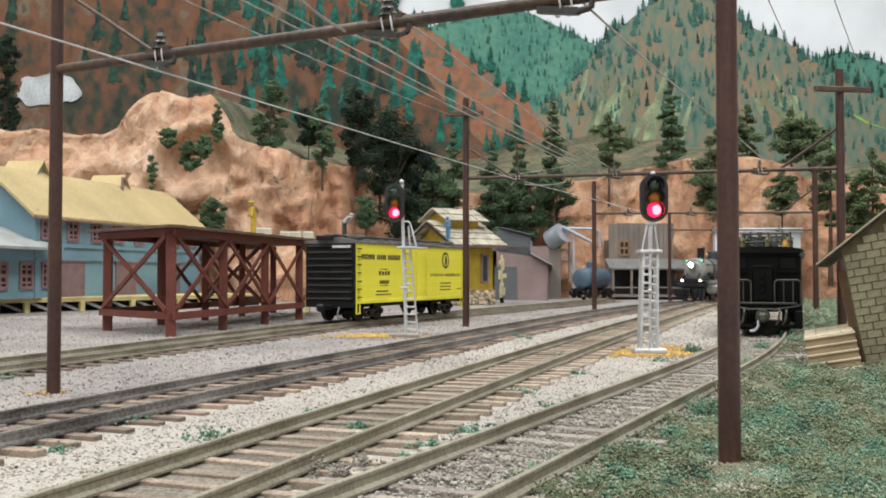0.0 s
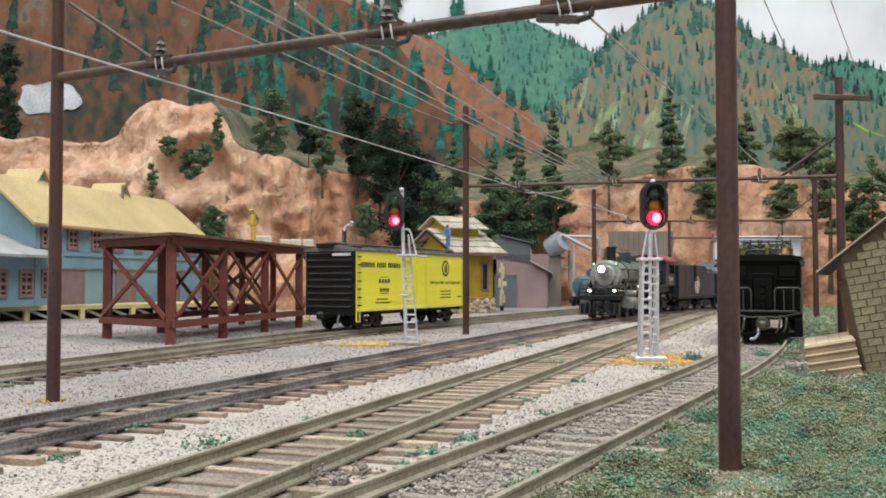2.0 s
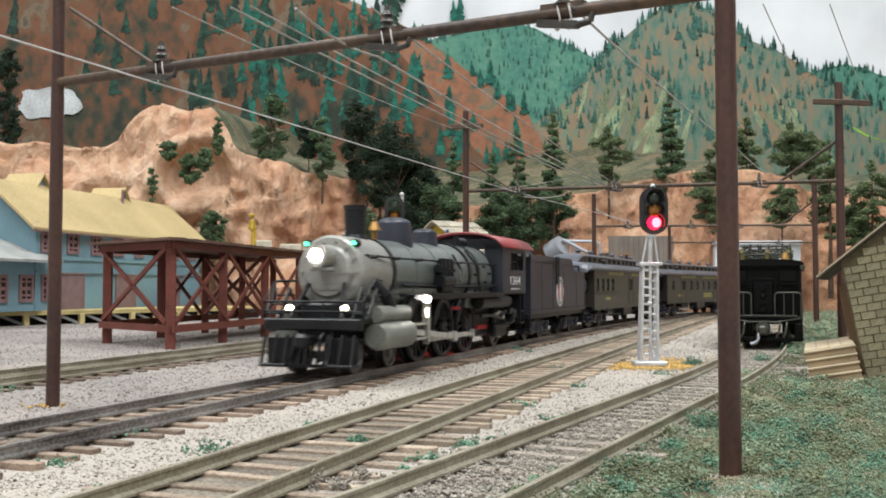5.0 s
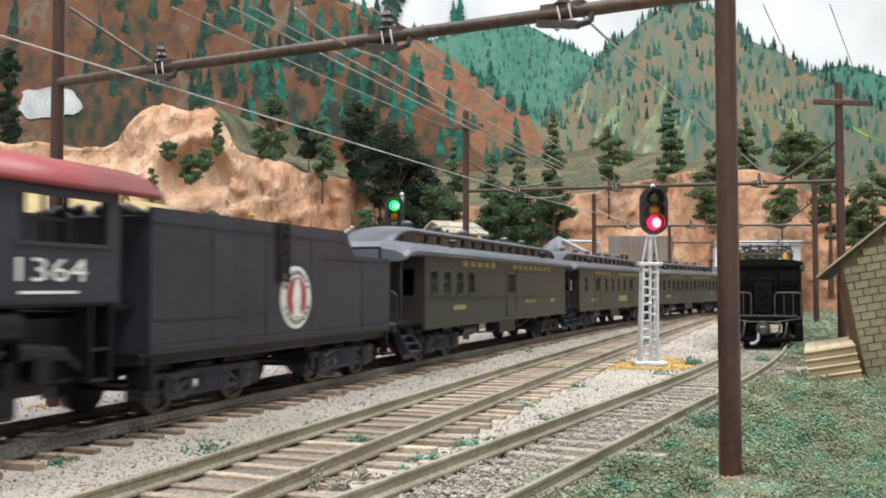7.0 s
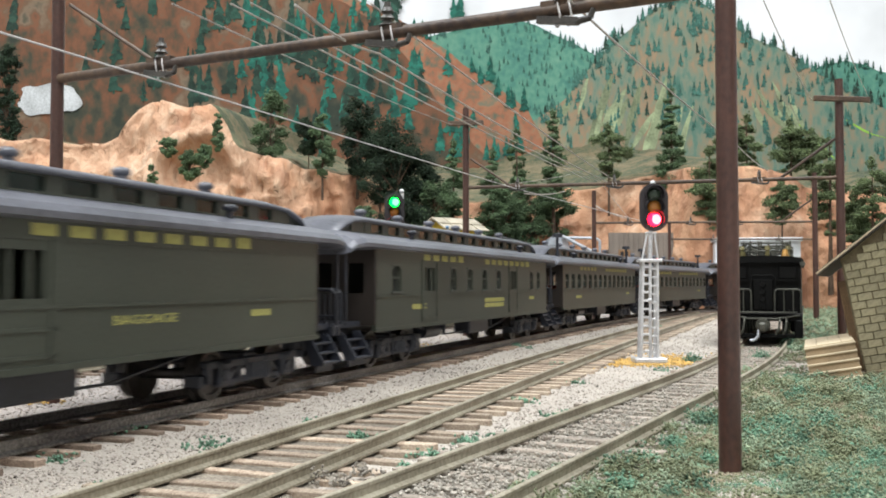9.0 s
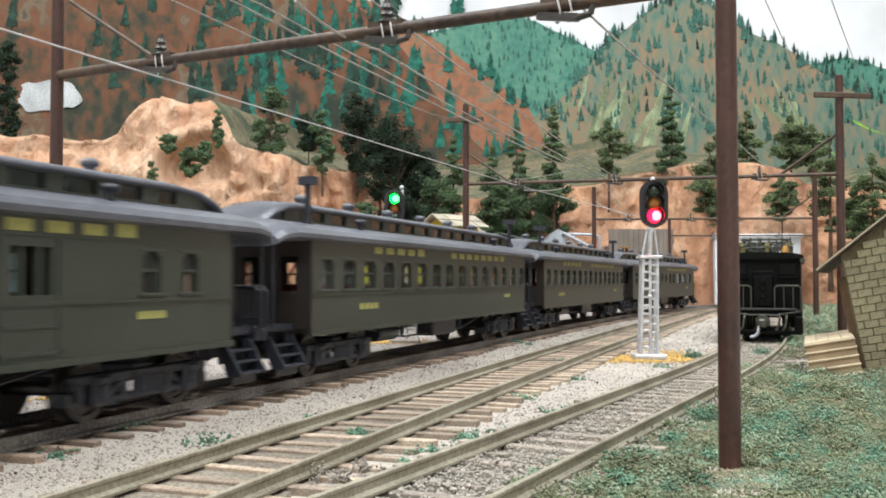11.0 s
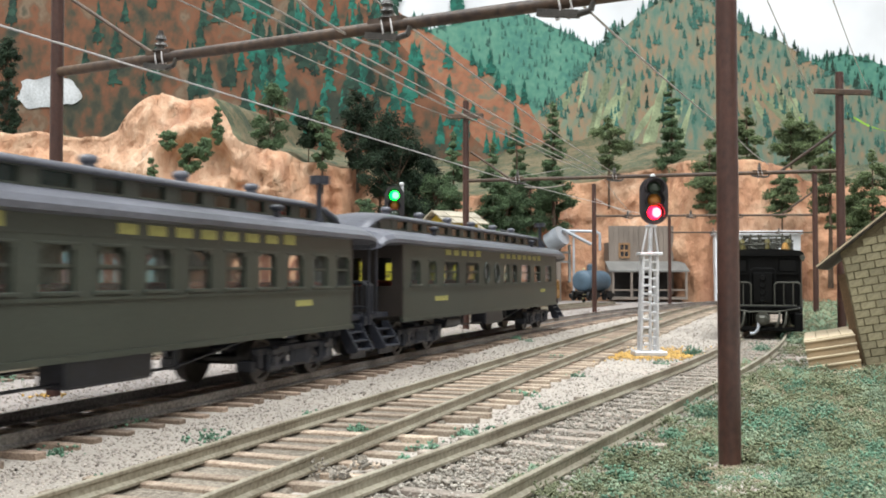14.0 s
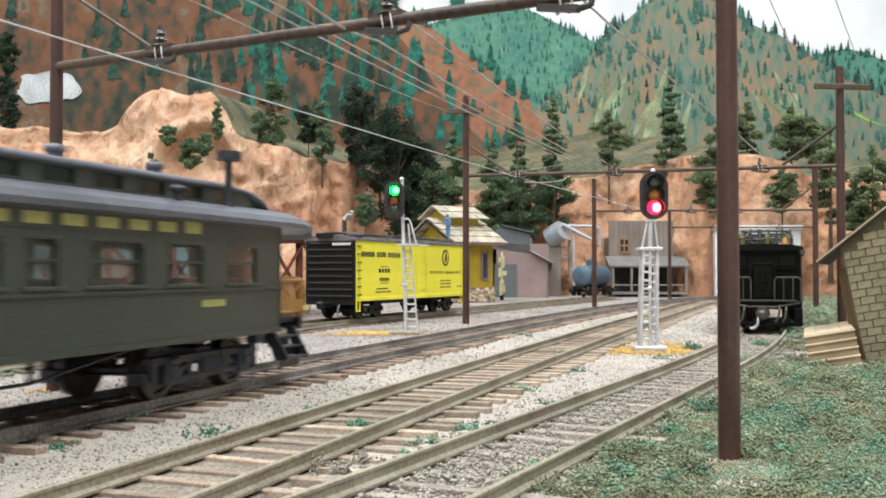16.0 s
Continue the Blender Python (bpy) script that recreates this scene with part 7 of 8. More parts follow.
# ---- yellow boarded depot with plank roofs ----
M_DEPOT = mat("mustard_boards", (0.50, 0.36, 0.03), 0.7, 0, 0.2, 0.08, 0.15)
M_PLANK = mat("whitewashed_plank", (0.47, 0.42, 0.33), 0.8, 0, 0.25, 0.15, 0.25, rnd=0.2)
M_RUBBLE = mat("rubble_stone", (0.48, 0.38, 0.26), 0.85, 0, 0.3, 0.2, 0.3, rnd=0.35)


def plank_roof(parent, xa, za, xe, ze, y0, y1, rows=4, cols=5):
    """Rough boards laid in courses down a slope."""
    rnd = random.Random(int(abs(xa * 13 + xe)))
    for r in range(rows):
        for c in range(cols):
            a, e = r / rows, (r + 1.12) / rows
            p0, p1 = y0 + (y1 - y0) * c / cols, y0 + (y1 - y0) * (c + 1) / cols
            x0, z0, x1, z1 = xa + (xe - xa) * a, za + (ze - za) * a, xa + (xe - xa) * e, za + (ze - za) * e
            lift = (rows - r) * 0.25 + rnd.uniform(0, 0.5)
            b = B().bar((x0, (p0 + p1) / 2, z0 + lift * 0.4), (x1, (p0 + p1) / 2 + rnd.uniform(-0.6, 0.6), z1 + lift + 0.5), abs(p1 - p0) * 0.95, 1.0, up=(0, 0, 1))
            part("roof_plank", b, M_PLANK, parent)


def build_depot():
    t = thing("yellow_depot", mm(11, 788, 0, 0, 0, -55), "mustard yellow boarded depot with whitewashed plank roofs", "building")
    # local: x across the gable, with the trackside eave wall at x = 0; y along the ridge
    x0, x1, dp, ev, mid, top = -62, 0, 38, 49, -31, 70
    for d, e in ((0, 2), (dp - 2, dp)):
        part("gable_wall", B().slab([(x0, 10), (x0, ev), (mid, top - 1), (x1, ev), (x1, 10)], "y", d, e), M_DEPOT, t)
    for x in (x0 + 1, x1 - 1):
        part("side_wall", B().box(x, dp / 2, 30, 2, dp - 4, 40), M_DEPOT, t)
    for k in range(14):
        part("clapboard", B().box(0.2, dp / 2, 13 + 2.6 * k, 0.8, dp, 0.7), M_DEPOT, t)
        part("clapboard", B().box((x0 + x1) / 2, -0.2, 13 + 2.6 * k, x1 - x0, 0.8, 0.7), M_DEPOT, t)
    fr = B()
    for e in (-1, 1):
        fr.box(0.8, 29 + e * 3.2, 31, 1.2, 1.4, 24).box(0.8, 29, 31 + e * 11.4, 1.2, 7.6, 1.6)
    win = part("window", fr, M_TRIM, t)
    part("pane", B().box(0.5, 29, 31, 0.8, 5.4, 22), M_PANE_DARK, win)
    part("base_trim", B().box(0.6, dp / 2, 12, 2, dp + 2, 1.8).box(mid, -0.6, 12, x1 - x0, 2, 1.8), M_TRIM, t)
    rnd = random.Random(8)
    base = B()
    for k in range(120):
        base.ball((rnd.uniform(-1, 2.5), rnd.uniform(-2, dp + 2), rnd.uniform(0, 10.5)), rnd.uniform(1.6, 2.8), None, 6, 4)
        base.ball((rnd.uniform(x0, x1), rnd.uniform(-2.5, 1), rnd.uniform(0, 10.5)), rnd.uniform(1.6, 2.8), None, 6, 4)
    tagged(part("rubble_base", base, M_RUBBLE, t, "piled pale rubble stones"), kind="stuff")
    plank_roof(t, mid, top + 1, 9, ev + 1, -9, dp + 9, 4, 6)
    plank_roof(t, mid, top + 1, x0 - 9, ev + 1, -9, dp + 9, 4, 6)
    part("eave_board", B().box(9, dp / 2, ev + 0.2, 1.2, dp + 18, 1.6), M_TRIM, t)
    part("verge_board", B().bar((mid, -9, top - 0.5), (9, -9, ev - 0.6), 1.0, 2.0).bar((mid, -9, top - 0.5), (x0 - 9, -9, ev - 0.6), 1.0, 2.0), M_DARK, t)
    part("monitor_wall", B().slab([(mid - 13, 60), (mid - 13, 73), (mid, 80), (mid + 13, 73), (mid + 13, 60)], "y", 2, dp - 2), M_DEPOT, t)
    plank_roof(t, mid, 82, mid + 20, 71, -4, dp + 4, 2, 4)
    plank_roof(t, mid, 82, mid - 20, 71, -4, dp + 4, 2, 4)


build_depot()

# ---- grey and mauve engine shed, false-front store, tank and pipes ----
M_MAUVE = mat("mauve_wall", (0.29, 0.205, 0.195), 0.8, 0, 0.1, 0.04, 0.15)
M_SLATE = mat("slate_grey_wall", (0.115, 0.125, 0.13), 0.8, 0, 0.15, 0.05, 0.15)
M_PINK = mat("pale_mauve_wall", (0.42, 0.31, 0.30), 0.8, 0, 0.1, 0.06, 0.15)
M_STORE = mat("weathered_grey_board", (0.235, 0.195, 0.165), 0.85, 0, 0.2, 0.08, 0.2, axis=(1, 1, 0.3))
M_PIPE = mat("galvanised", (0.50, 0.53, 0.58), 0.45, 0.4, 0.2, 0.05, 0.1)
M_TANK_BLUE = mat("tank_blue", (0.075, 0.125, 0.175), 0.5, 0, 0.3, 0.08, 0.15)


def build_engine_shed():
    t = thing("engine_shed", mm(54, 960, 0, 0, 0, -6), "mauve and slate-grey engine shed with a clerestory of windows", "building")
    part("front_wall", B().box(26, 1, 27, 52, 2, 54), M_MAUVE, t)
    part("side_wall", B().slab([(0, 0), (0, 36), (70, 30), (70, 0)], "x", 50, 52), M_PINK, t)
    part("upper_wall", B().slab([(-8, 50), (-8, 62), (4, 72), (34, 64), (34, 44)], "y", 0, 60), M_SLATE, t)
    vs = [(34, -5, 48), (56, -5, 36), (56, 78, 33), (34, 78, 46)]
    part("lower_roof", B().add(vs + [(x, y, z - 1.4) for x, y, z in vs], [(0, 1, 2, 3), (7, 6, 5, 4), (0, 4, 5, 1), (1, 5, 6, 2), (2, 6, 7, 3), (3, 7, 4, 0)]), M_GREY_ROOF, t)
    vs = [(4, -3, 74), (36, -3, 66), (36, 64, 62), (4, 64, 70)]
    part("upper_roof", B().add(vs + [(x, y, z - 1.2) for x, y, z in vs], [(0, 1, 2, 3), (7, 6, 5, 4), (0, 4, 5, 1), (1, 5, 6, 2), (2, 6, 7, 3), (3, 7, 4, 0)]), M_SLATE, t)
    for k in range(7):
        part("clerestory_pane", B().box(34.6, 5 + k * 8, 55, 1.2, 5, 10), M_GREY_ROOF, t)
    part("shed_door", B().box(9, -0.6, 17, 22, 1.4, 33), M_SLATE, t)
    for k in range(6):
        part("side_window", B().box(52.4, 8 + k * 10, 18, 0.8, 5, 24), M_SLATE, t)


M_PORCH = mat("porch_grey", (0.19, 0.185, 0.175), 0.8, 0, 0.2, 0.08, 0.15)


def build_store():
    t = thing("false_front_store", mm(174, 1000, 3.5), "weathered grey false-front store with a covered porch", "building")
    part("false_front", B().box(34, 1, 40, 68, 2, 72), M_STORE, t)
    part("body", B().box(34, 22, 30, 64, 40, 58), M_STORE, t)
    for k in range(13):
        part("wall_board", B().box(2.6 + k * 5.2, -0.4, 56, 4.9, 0.8, 40), M_STORE, t)
    sash_window(t, 16, 50, 12, 16, mat("store_window_frame", (0.27, 0.15, 0.07), 0.7), y=-1.0, bars=(1, 1))
    vs = [(-4, -26, 29), (78, -26, 29), (78, 0, 39), (-4, 0, 39)]
    part("porch_roof", B().add(vs + [(x, y, z - 1.6) for x, y, z in vs], [(0, 1, 2, 3), (7, 6, 5, 4), (0, 4, 5, 1), (1, 5, 6, 2), (2, 6, 7, 3), (3, 7, 4, 0)]), M_PORCH, t)
    for x in (0, 19, 38, 57, 75):
        part("porch_post", B().box(x, -24, 14, 2.2, 2.2, 30), M_STORE, t)
    part("porch_rail", B().box(37, -24, 9, 74, 1.4, 1.4), M_STORE, t)
    part("porch_floor", B().box(37, -12, 0.6, 78, 26, 2.4), M_STORE, t)
    # Near-black panel gives the dark area below the porch roof its shade.
    part("shop_window", B().box(34, -0.6, 14, 60, 1.2, 26), M_DARK, t)


build_engine_shed()
build_store()


def build_tank():
    t = thing("steel_tank", mm(118, 1010, 0), "galvanised steel tank with pipework on a stand", "tank")
    part("tank_body", B().cyl((-4, 4, 62), (8, -6, 70), 11, 11, 20), M_PIPE, t)
    part("tank_stand", B().box(0, 4, 28, 14, 10, 62, 0.5), M_STORE, t)
    part("pipe", B().wire([(8, -6, 76), (38, -8, 60)], 1.8, 10), M_PIPE, t)
    part("pipe", B().wire([(2, -2, 75), (44, -2, 74), (48, -2, 71), (48, -2, 54)], 1.5, 10), M_PIPE, t)
    part("pipe_bracket", B().box(20, -4, 40, 2, 2, 66), M_PIPE, t)
    part("loading_frame", B().box(10, 8, 52, 14, 8, 2).box(10, 8, 42, 14, 8, 2).box(17, 8, 40, 2, 8, 40), M_GREY_ROOF, t)


build_tank()


def build_tank_car():
    t = thing("tank_car", mm(146, 935, 3, 0, 0, 58), "small blue tank car with black underframe", "railway car")
    part("tank", B().cyl((-24, 0, 19), (24, 0, 19), 10.2, 10.2, 24).ball((-24, 0, 19), 10.2, None, 20, 10, (0.3, 1, 1)).ball((24, 0, 19), 10.2, None, 20, 10, (0.3, 1, 1)), M_TANK_BLUE, t)
    part("dome", B().cyl((0, 0, 27), (0, 0, 34), 5, 5, 16).ball((0, 0, 34), 5, None, 14, 6, (1, 1, 0.4)), M_TANK_BLUE, t)
    part("underframe", B().box(0, 0, 8, 60, 10, 2.6, 0.3).box(0, 9, 9, 56, 1, 1), M_CAR_BLACK, t)
    for x in (-18, 18):
        for dx in (-7, 7):
            part("wheelset", B().cyl((x + dx, -9.4, 4.6), (x + dx, -7.2, 4.6), 4.6, 4.6, 14).cyl((x + dx, 7.2, 4.6), (x + dx, 9.4, 4.6), 4.6, 4.6, 14).cyl((x + dx, -9, 4.6), (x + dx, 9, 4.6), 1, n=8), M_CAR_BLACK, t)
        part("side_frame", B().box(x, 11, 5, 20, 2, 4, 0.4).box(x, -11, 5, 20, 2, 4, 0.4), M_CAR_BLACK, t)


build_tank_car()
M_PALE = mat("pale_yellow_paint", (0.72, 0.64, 0.36), 0.7, 0, 0.15, 0.2, 0.1)


def crossing_mast(px, d, h, label):
    t = thing("crossing_mast", mm((px - 784) * d / 1687, d, 0), label, "crossing signal", "crossing signals")
    part("mast", B().cyl((0, 0, 0), (0, 0, h), 1.0, n=8), M_PALE, t)
    part("foot", B().cyl((0, 0, 0), (0, 0, 5), 1.9, 1.6, 10), M_CAR_BLACK, t)
    for k, (x, z, w, hh) in enumerate(((-2.2, 0.84, 3.0, 0.12), (2.0, 0.80, 2.6, 0.3), (-2.6, 0.58, 3.6, 0.24), (3.2, 0.56, 5.6, 0.12), (0, 0.38, 6.6, 0.1), (-1.5, 0.22, 3.4, 0.3), (2.6, 0.24, 2.6, 0.2))):
        part("plate", B().box(x * 0.8, -1.0 - 0.15 * k, z * h, w * 0.6, 0.8, hh * h * 0.8, 0.15), M_PALE, t)


crossing_mast(888, 873, 44, "pale yellow crossing mast with plates beside the depot")
crossing_mast(1033, 948, 35, "pale yellow crossing mast with plates beside the track")

# ---- black electric locomotive ----
M_ELOCO = mat("electric_black", (0.004, 0.004, 0.004), 0.5, 0, 0.5, 0.12, 0.2, spec=0.14)
M_INSUL_TAN = mat("olive_insulator", (0.15, 0.13, 0.045), 0.3, 0, 0.3, 0.3, 0.1)
M_PANTO = mat("pantograph_metal", (0.09, 0.09, 0.075), 0.45, 0.5, 0.4, 0.2, 0.2)


def build_electric():
    t = thing("electric_locomotive", mm(129, 385, 3, 0, 0, math.degrees(math.atan2(1, 0.38))), "black boxcab electric locomotive with folded pantographs", "locomotive")
    # local x away from the viewer along the track, y to the far side
    ln, w = 150.0, 29.0
    part("body", B().box(ln / 2 + 4, 0, 21.5, ln, w, 21, 0.8), M_ELOCO, t)
    part("roof", B().slab([(-15.6, 31.6), (-15.6, 32.6), (-14.6, 33.5), (-9, 34.2), (0, 34.5), (9, 34.2), (14.6, 33.5), (15.6, 32.6), (15.6, 31.6)], "x", 2.2, ln + 6), M_ELOCO, t)
    for y in (-15.2, 15.2):
        part("marker_lamp", B().cyl((4.6, y, 31.0), (2.0, y, 31.0), 1.1, 1.0, 12), M_PANTO, t)
    rb = B()
    for y in (-14.2, 14.2, -5.2, 5.2):
        rb.bar((3.2, y, 11), (3.2, y, 31), 0.5, 0.5)
    for z in (12.4, 24.4, 31.0):
        rb.bar((3.1, -14.4, z), (3.1, 14.4, z), 0.5, 0.5)
    part("rivet_strip", rb, M_ELOCO, t)
    for x, y, hh in ((10, -9, 6), (14, -3.5, 5.4), (12, 3.6, 6.2), (15, 9.4, 6), (26, 0, 6.6)):
        lad = B()
        for j in range(4):
            lad.cyl((x + j * 1.4, y - 2.6, 34.2 + j * hh / 5), (x + 2 + j * 1.4, y + 2.6, 35.4 + j * hh / 5), 0.42, n=6)
            lad.cyl((x + j * 2.0, y + (-1) ** j * 1.9, 34), (x + j * 2.0, y + (-1) ** j * 1.5, 34.6 + hh), 0.34, n=6)
        part("roof_gear", lad, M_PANTO, t)
    for y in (-9.6, -1.6, 8.4, 10.6):
        part("roof_insulator", B().cyl((9, y, 34), (9, y, 37.0), 1.0, 0.7, 10).cyl((9, y, 37), (9, y, 38.6), 1.3, 0.8, 10), M_INSUL_TAN, t, "tan roof insulator")
    part("sill", B().box(ln / 2 + 2, 0, 10.4, ln + 6, w + 1, 1.6, 0.3), M_ELOCO, t)
    part("nose_panel", B().box(3.2, 0, 18.4, 2.2, 8.2, 13, 0.5).box(3.4, 0, 24.4, 1.6, 26, 0.8), M_ELOCO, t)
    for k in range(4):
        part("headlight", B().cyl((2.2, 0, 22.6 - k * 2.9), (1.2, 0, 22.6 - k * 2.9), 1.25, 1.0, 12), M_ELOCO, t)
    for y in (-9.5, 9.5):
        part("end_window", B().box(3.7, y, 27.6, 0.6, 6.5, 5, 0.2), M_ELOCO, t)
        hr = B().wire([(0.4, y - 5, 10.8), (0.4, y - 5, 19.8), (0.4, y - 4, 20.8), (0.4, y + 4, 20.8), (0.4, y + 5, 19.8), (0.4, y + 5, 10.8)], 0.35, 6)
        for k in (-2, 1.5):
            hr.cyl((0.4, y + k, 10.8), (0.4, y + k, 20.6), 0.25, n=5)
        part("end_railing", hr, M_PANTO, t)
    pl = B().box(-0.5, 0, 9.4, 3, w + 1, 2.6, 0.4)
    for y in (-12.5, -8, 8, 12.5):
        pl.bar((-1, y, 8.6), (-1, y * 1.02, 1.6), 1.2, 1.6)
    pl.box(-1, 0, 2.2, 2, 26, 1.6, 0.3)
    part("pilot", pl, M_ELOCO, t)
    part("step", B().box(-1.6, -13.6, 5, 2.4, 3, 7, 0.3), M_ELOCO, t)
    part("step", B().box(-1.6, 13.6, 5, 2.4, 3, 7, 0.3), M_ELOCO, t)
    part("coupler", B().cyl((-0.5, 0, 6.4), (-4.6, 0, 6.4), 2.9, 2.6, 14).box(-6, 0, 6.0, 4, 3.4, 3.4, 0.8), M_PANTO, t)
    part("brake_hose", B().wire([(-4, 1.5, 5), (-5.5, 1.6, 2.2), (-5.6, 3, 0.6), (-5, 4.6, 0.4)], 0.6, 8), M_PIPE, t)
    for k in range(6):
        wv = B()
        x = 14 + k * 25
        for sy in (-1, 1):
            wv.cyl((x, sy * 7.2, 6.4), (x, sy * 9.4, 6.4), 6.4, 6.4, 18)
        part("wheelset", wv, M_CAR_BLACK, t)
    for sy in (-1, 1):
        part("truck_frame", B().box(ln / 2, sy * 11.6, 6, ln - 14, 2.4, 5, 0.6), M_ELOCO, t)
    for x0 in (12, 108):
        pn = B()
        for sy in (-1, 1):
            pn.wire([(x0, sy * 8, 35.4), (x0 + 14, sy * 6.6, 38.6), (x0 + 32, sy * 8, 35.6)], 0.45, 6)
            pn.wire([(x0 + 2, sy * 7, 37.4), (x0 + 16, sy * 8.4, 39.8), (x0 + 30, sy * 7, 37.4)], 0.4, 6)
        for x, z in ((x0, 36), (x0 + 8, 38.4), (x0 + 16, 40), (x0 + 24, 38.4), (x0 + 32, 36)):
            pn.wire([(x, -10, z - 0.6), (x, -6, z + 0.6), (x, 6, z + 0.4), (x, 10, z - 0.8)], 0.4, 6)
        pn.box(x0 + 16, 0, 40.4, 2, 20, 0.7, 0.1)
        part("pantograph", pn, M_PANTO, t)
        for y in (-8, 8):
            part("roof_insulator", B().cyl((x0, y, 33), (x0, y, 36.4), 1.2, 0.8, 10), M_INSUL_TAN, t, "tan roof insulator")
    part("door_frame", B().wire([(2.0, -4.6, 12), (2.0, -4.6, 25.5), (2.0, -3.6, 26.4), (2.0, 3.6, 26.4), (2.0, 4.6, 25.5), (2.0, 4.6, 12)], 0.35, 6), M_ELOCO, t)
    part("uncoupling_bar", B().wire([(-2.6, -14, 10.6), (-2.8, -5, 9.0), (-3, 0, 9.2), (-2.8, 5, 9.0), (-2.6, 14, 10.6)], 0.35, 6), M_PANTO, t)
    part("footboard", B().box(-2.2, 0, 11.6, 1.6, 26, 0.5, 0.1), M_PANTO, t)
    for y in (-9, -6.4, 7, 9.6):
        part("air_hose", B().wire([(-2, y, 9.6), (-3.4, y, 7.6), (-3.8, y + 0.5, 4.4), (-3.2, y + 1.4, 3.0)], 0.5, 7), M_PANTO, t)
    for x, y, r in ((10, -10, 1.6), (9, -4, 1.3), (12, 1, 1.5), (9, 9.5, 1.5)):
        part("air_reservoir", B().cyl((x, y, 35.8), (x + 8, y + 0.6, 35.8), r, r, 12), M_PANTO, t)
    part("bell", B().cyl((7, -8.5, 34), (7, -8.5, 37), 1.7, 0.8, 10), M_BRASS_RAIL, t, "brass bell")


build_electric()

# ---- loose cover: gravel, sand, turf and weeds ----
OCTA = np.array([(1, 0, 0), (-1, 0, 0), (0, 1, 0), (0, -1, 0), (0, 0, 1), (0, 0, -1)], float)
OCTA_F = np.array([(0, 2, 4), (2, 1, 4), (1, 3, 4), (3, 0, 4), (2, 0, 5), (1, 2, 5), (3, 1, 5), (0, 3, 5)])
TETRA = np.array([(1, 1, 1), (1, -1, -1), (-1, 1, -1), (-1, -1, 1)], float)
TETRA_F = np.array([(0, 1, 2), (0, 3, 1), (0, 2, 3), (1, 3, 2)])
ng = np.random.default_rng(12)


def grains(centres, size, flat=1.0, base=OCTA, faces=OCTA_F):
    """A mesh of many small rough bodies at the given centres (mm)."""
    c = np.asarray(centres, float)
    n, k = len(c), len(base)
    a = ng.normal(size=(n, 3, 3))
    q, _ = np.linalg.qr(a)
    v = np.einsum("nij,kj->nki", q, base) * (np.asarray(size)[:, None, None]) * ng.uniform(0.6, 1.25, (n, k, 1))
    v[:, :, 2] *= flat
    v = (v + c[:, None, :]).reshape(-1, 3) * U
    f = (faces[None] + (np.arange(n) * k)[:, None, None]).reshape(-1, 3)
    me = bpy.data.meshes.new("grains")
    me.vertices.add(len(v))
    me.vertices.foreach_set("co", v.astype(np.float32).ravel())
    me.loops.add(f.size)
    me.loops.foreach_set("vertex_index", f.astype(np.int32).ravel())
    me.polygons.add(len(f))
    me.polygons.foreach_set("loop_start", np.arange(0, f.size, 3, dtype=np.int32))
    me.polygons.foreach_set("loop_total", np.full(len(f), 3, dtype=np.int32))
    me.update(calc_edges=True)
    return me


def tufts(centres, blades):
    """Thin upright blades leaning out of each centre (mm)."""
    c = np.repeat(np.asarray(centres, float), blades, axis=0)
    n = len(c)
    far = np.repeat(0.55 + np.asarray(centres)[:, 1] / 330, blades)
    big = np.repeat(ng.uniform(0.6, 1.5, len(centres)), blades)
    c[:, :2] += ng.normal(0, 0.6, (n, 2)) * (far * big)[:, None]
    tall = ng.uniform(0.3, 0.95, n) * far * big
    lean = ng.normal(0, 0.8, (n, 2)) * tall[:, None]
    a = ng.random(n) * math.tau
    wide = 0.12 * far
    v = np.zeros((n, 4, 3))
    for k in range(3):
        v[:, k] = c + np.c_[np.cos(a + k * 2.1) * wide, np.sin(a + k * 2.1) * wide, np.zeros(n) - 0.2]
    v[:, 3] = c + np.c_[lean, tall]
    f = (np.array([(0, 1, 3), (1, 2, 3), (2, 0, 3)])[None] + (np.arange(n) * 4)[:, None, None]).reshape(-1, 3)
    me = bpy.data.meshes.new("tufts")
    me.from_pydata((v.reshape(-1, 3) * U).tolist(), [], f.tolist())
    return me


def spread(n, y0, y1, wide=0.56):
    """Places over the foreground, thinning out with distance."""
    y = y0 * (y1 / y0) ** ng.random(n)
    x = (ng.random(n) * 2 - 1) * wide * y
    return x, y


def heights(x, y):
    return np.array([ground_height(float(a), float(c)) for a, c in zip(x, y)])


vspur = np.vectorize(spur_x)
vmain, vsid, vyard = np.vectorize(main_x), np.vectorize(siding_x), np.vectorize(yard_x)


M_MOSS = ramp_mat("moss_mat", [(0.32, (0.25, 0.20, 0.135)), (0.42, (0.20, 0.195, 0.115)), (0.50, (0.17, 0.205, 0.12)), (0.58, (0.15, 0.245, 0.16)), (0.68, (0.24, 0.30, 0.20))], scale=0.09, fine=0.9, dist=0.8, bump=0.9, second=0.45, detail=6)
M_LUMP = mat("grey_lump", (0.30, 0.27, 0.23), 0.95, 0, 0.3, 0.3, 0.3, 2.0, rnd=0.3)


def moss(x, y):
    """How high the moss stands over the bank (mm), and its clump value."""
    clump = noise.noise(Vector((x * 0.09, y * 0.09, 0))) * 0.6 + noise.noise(Vector((x * 0.3, y * 0.3, 3))) * 0.75
    return 0.25 + 2.3 * min(1.0, max(0.0, clump + 0.12)) * (0.55 + y / 330), clump


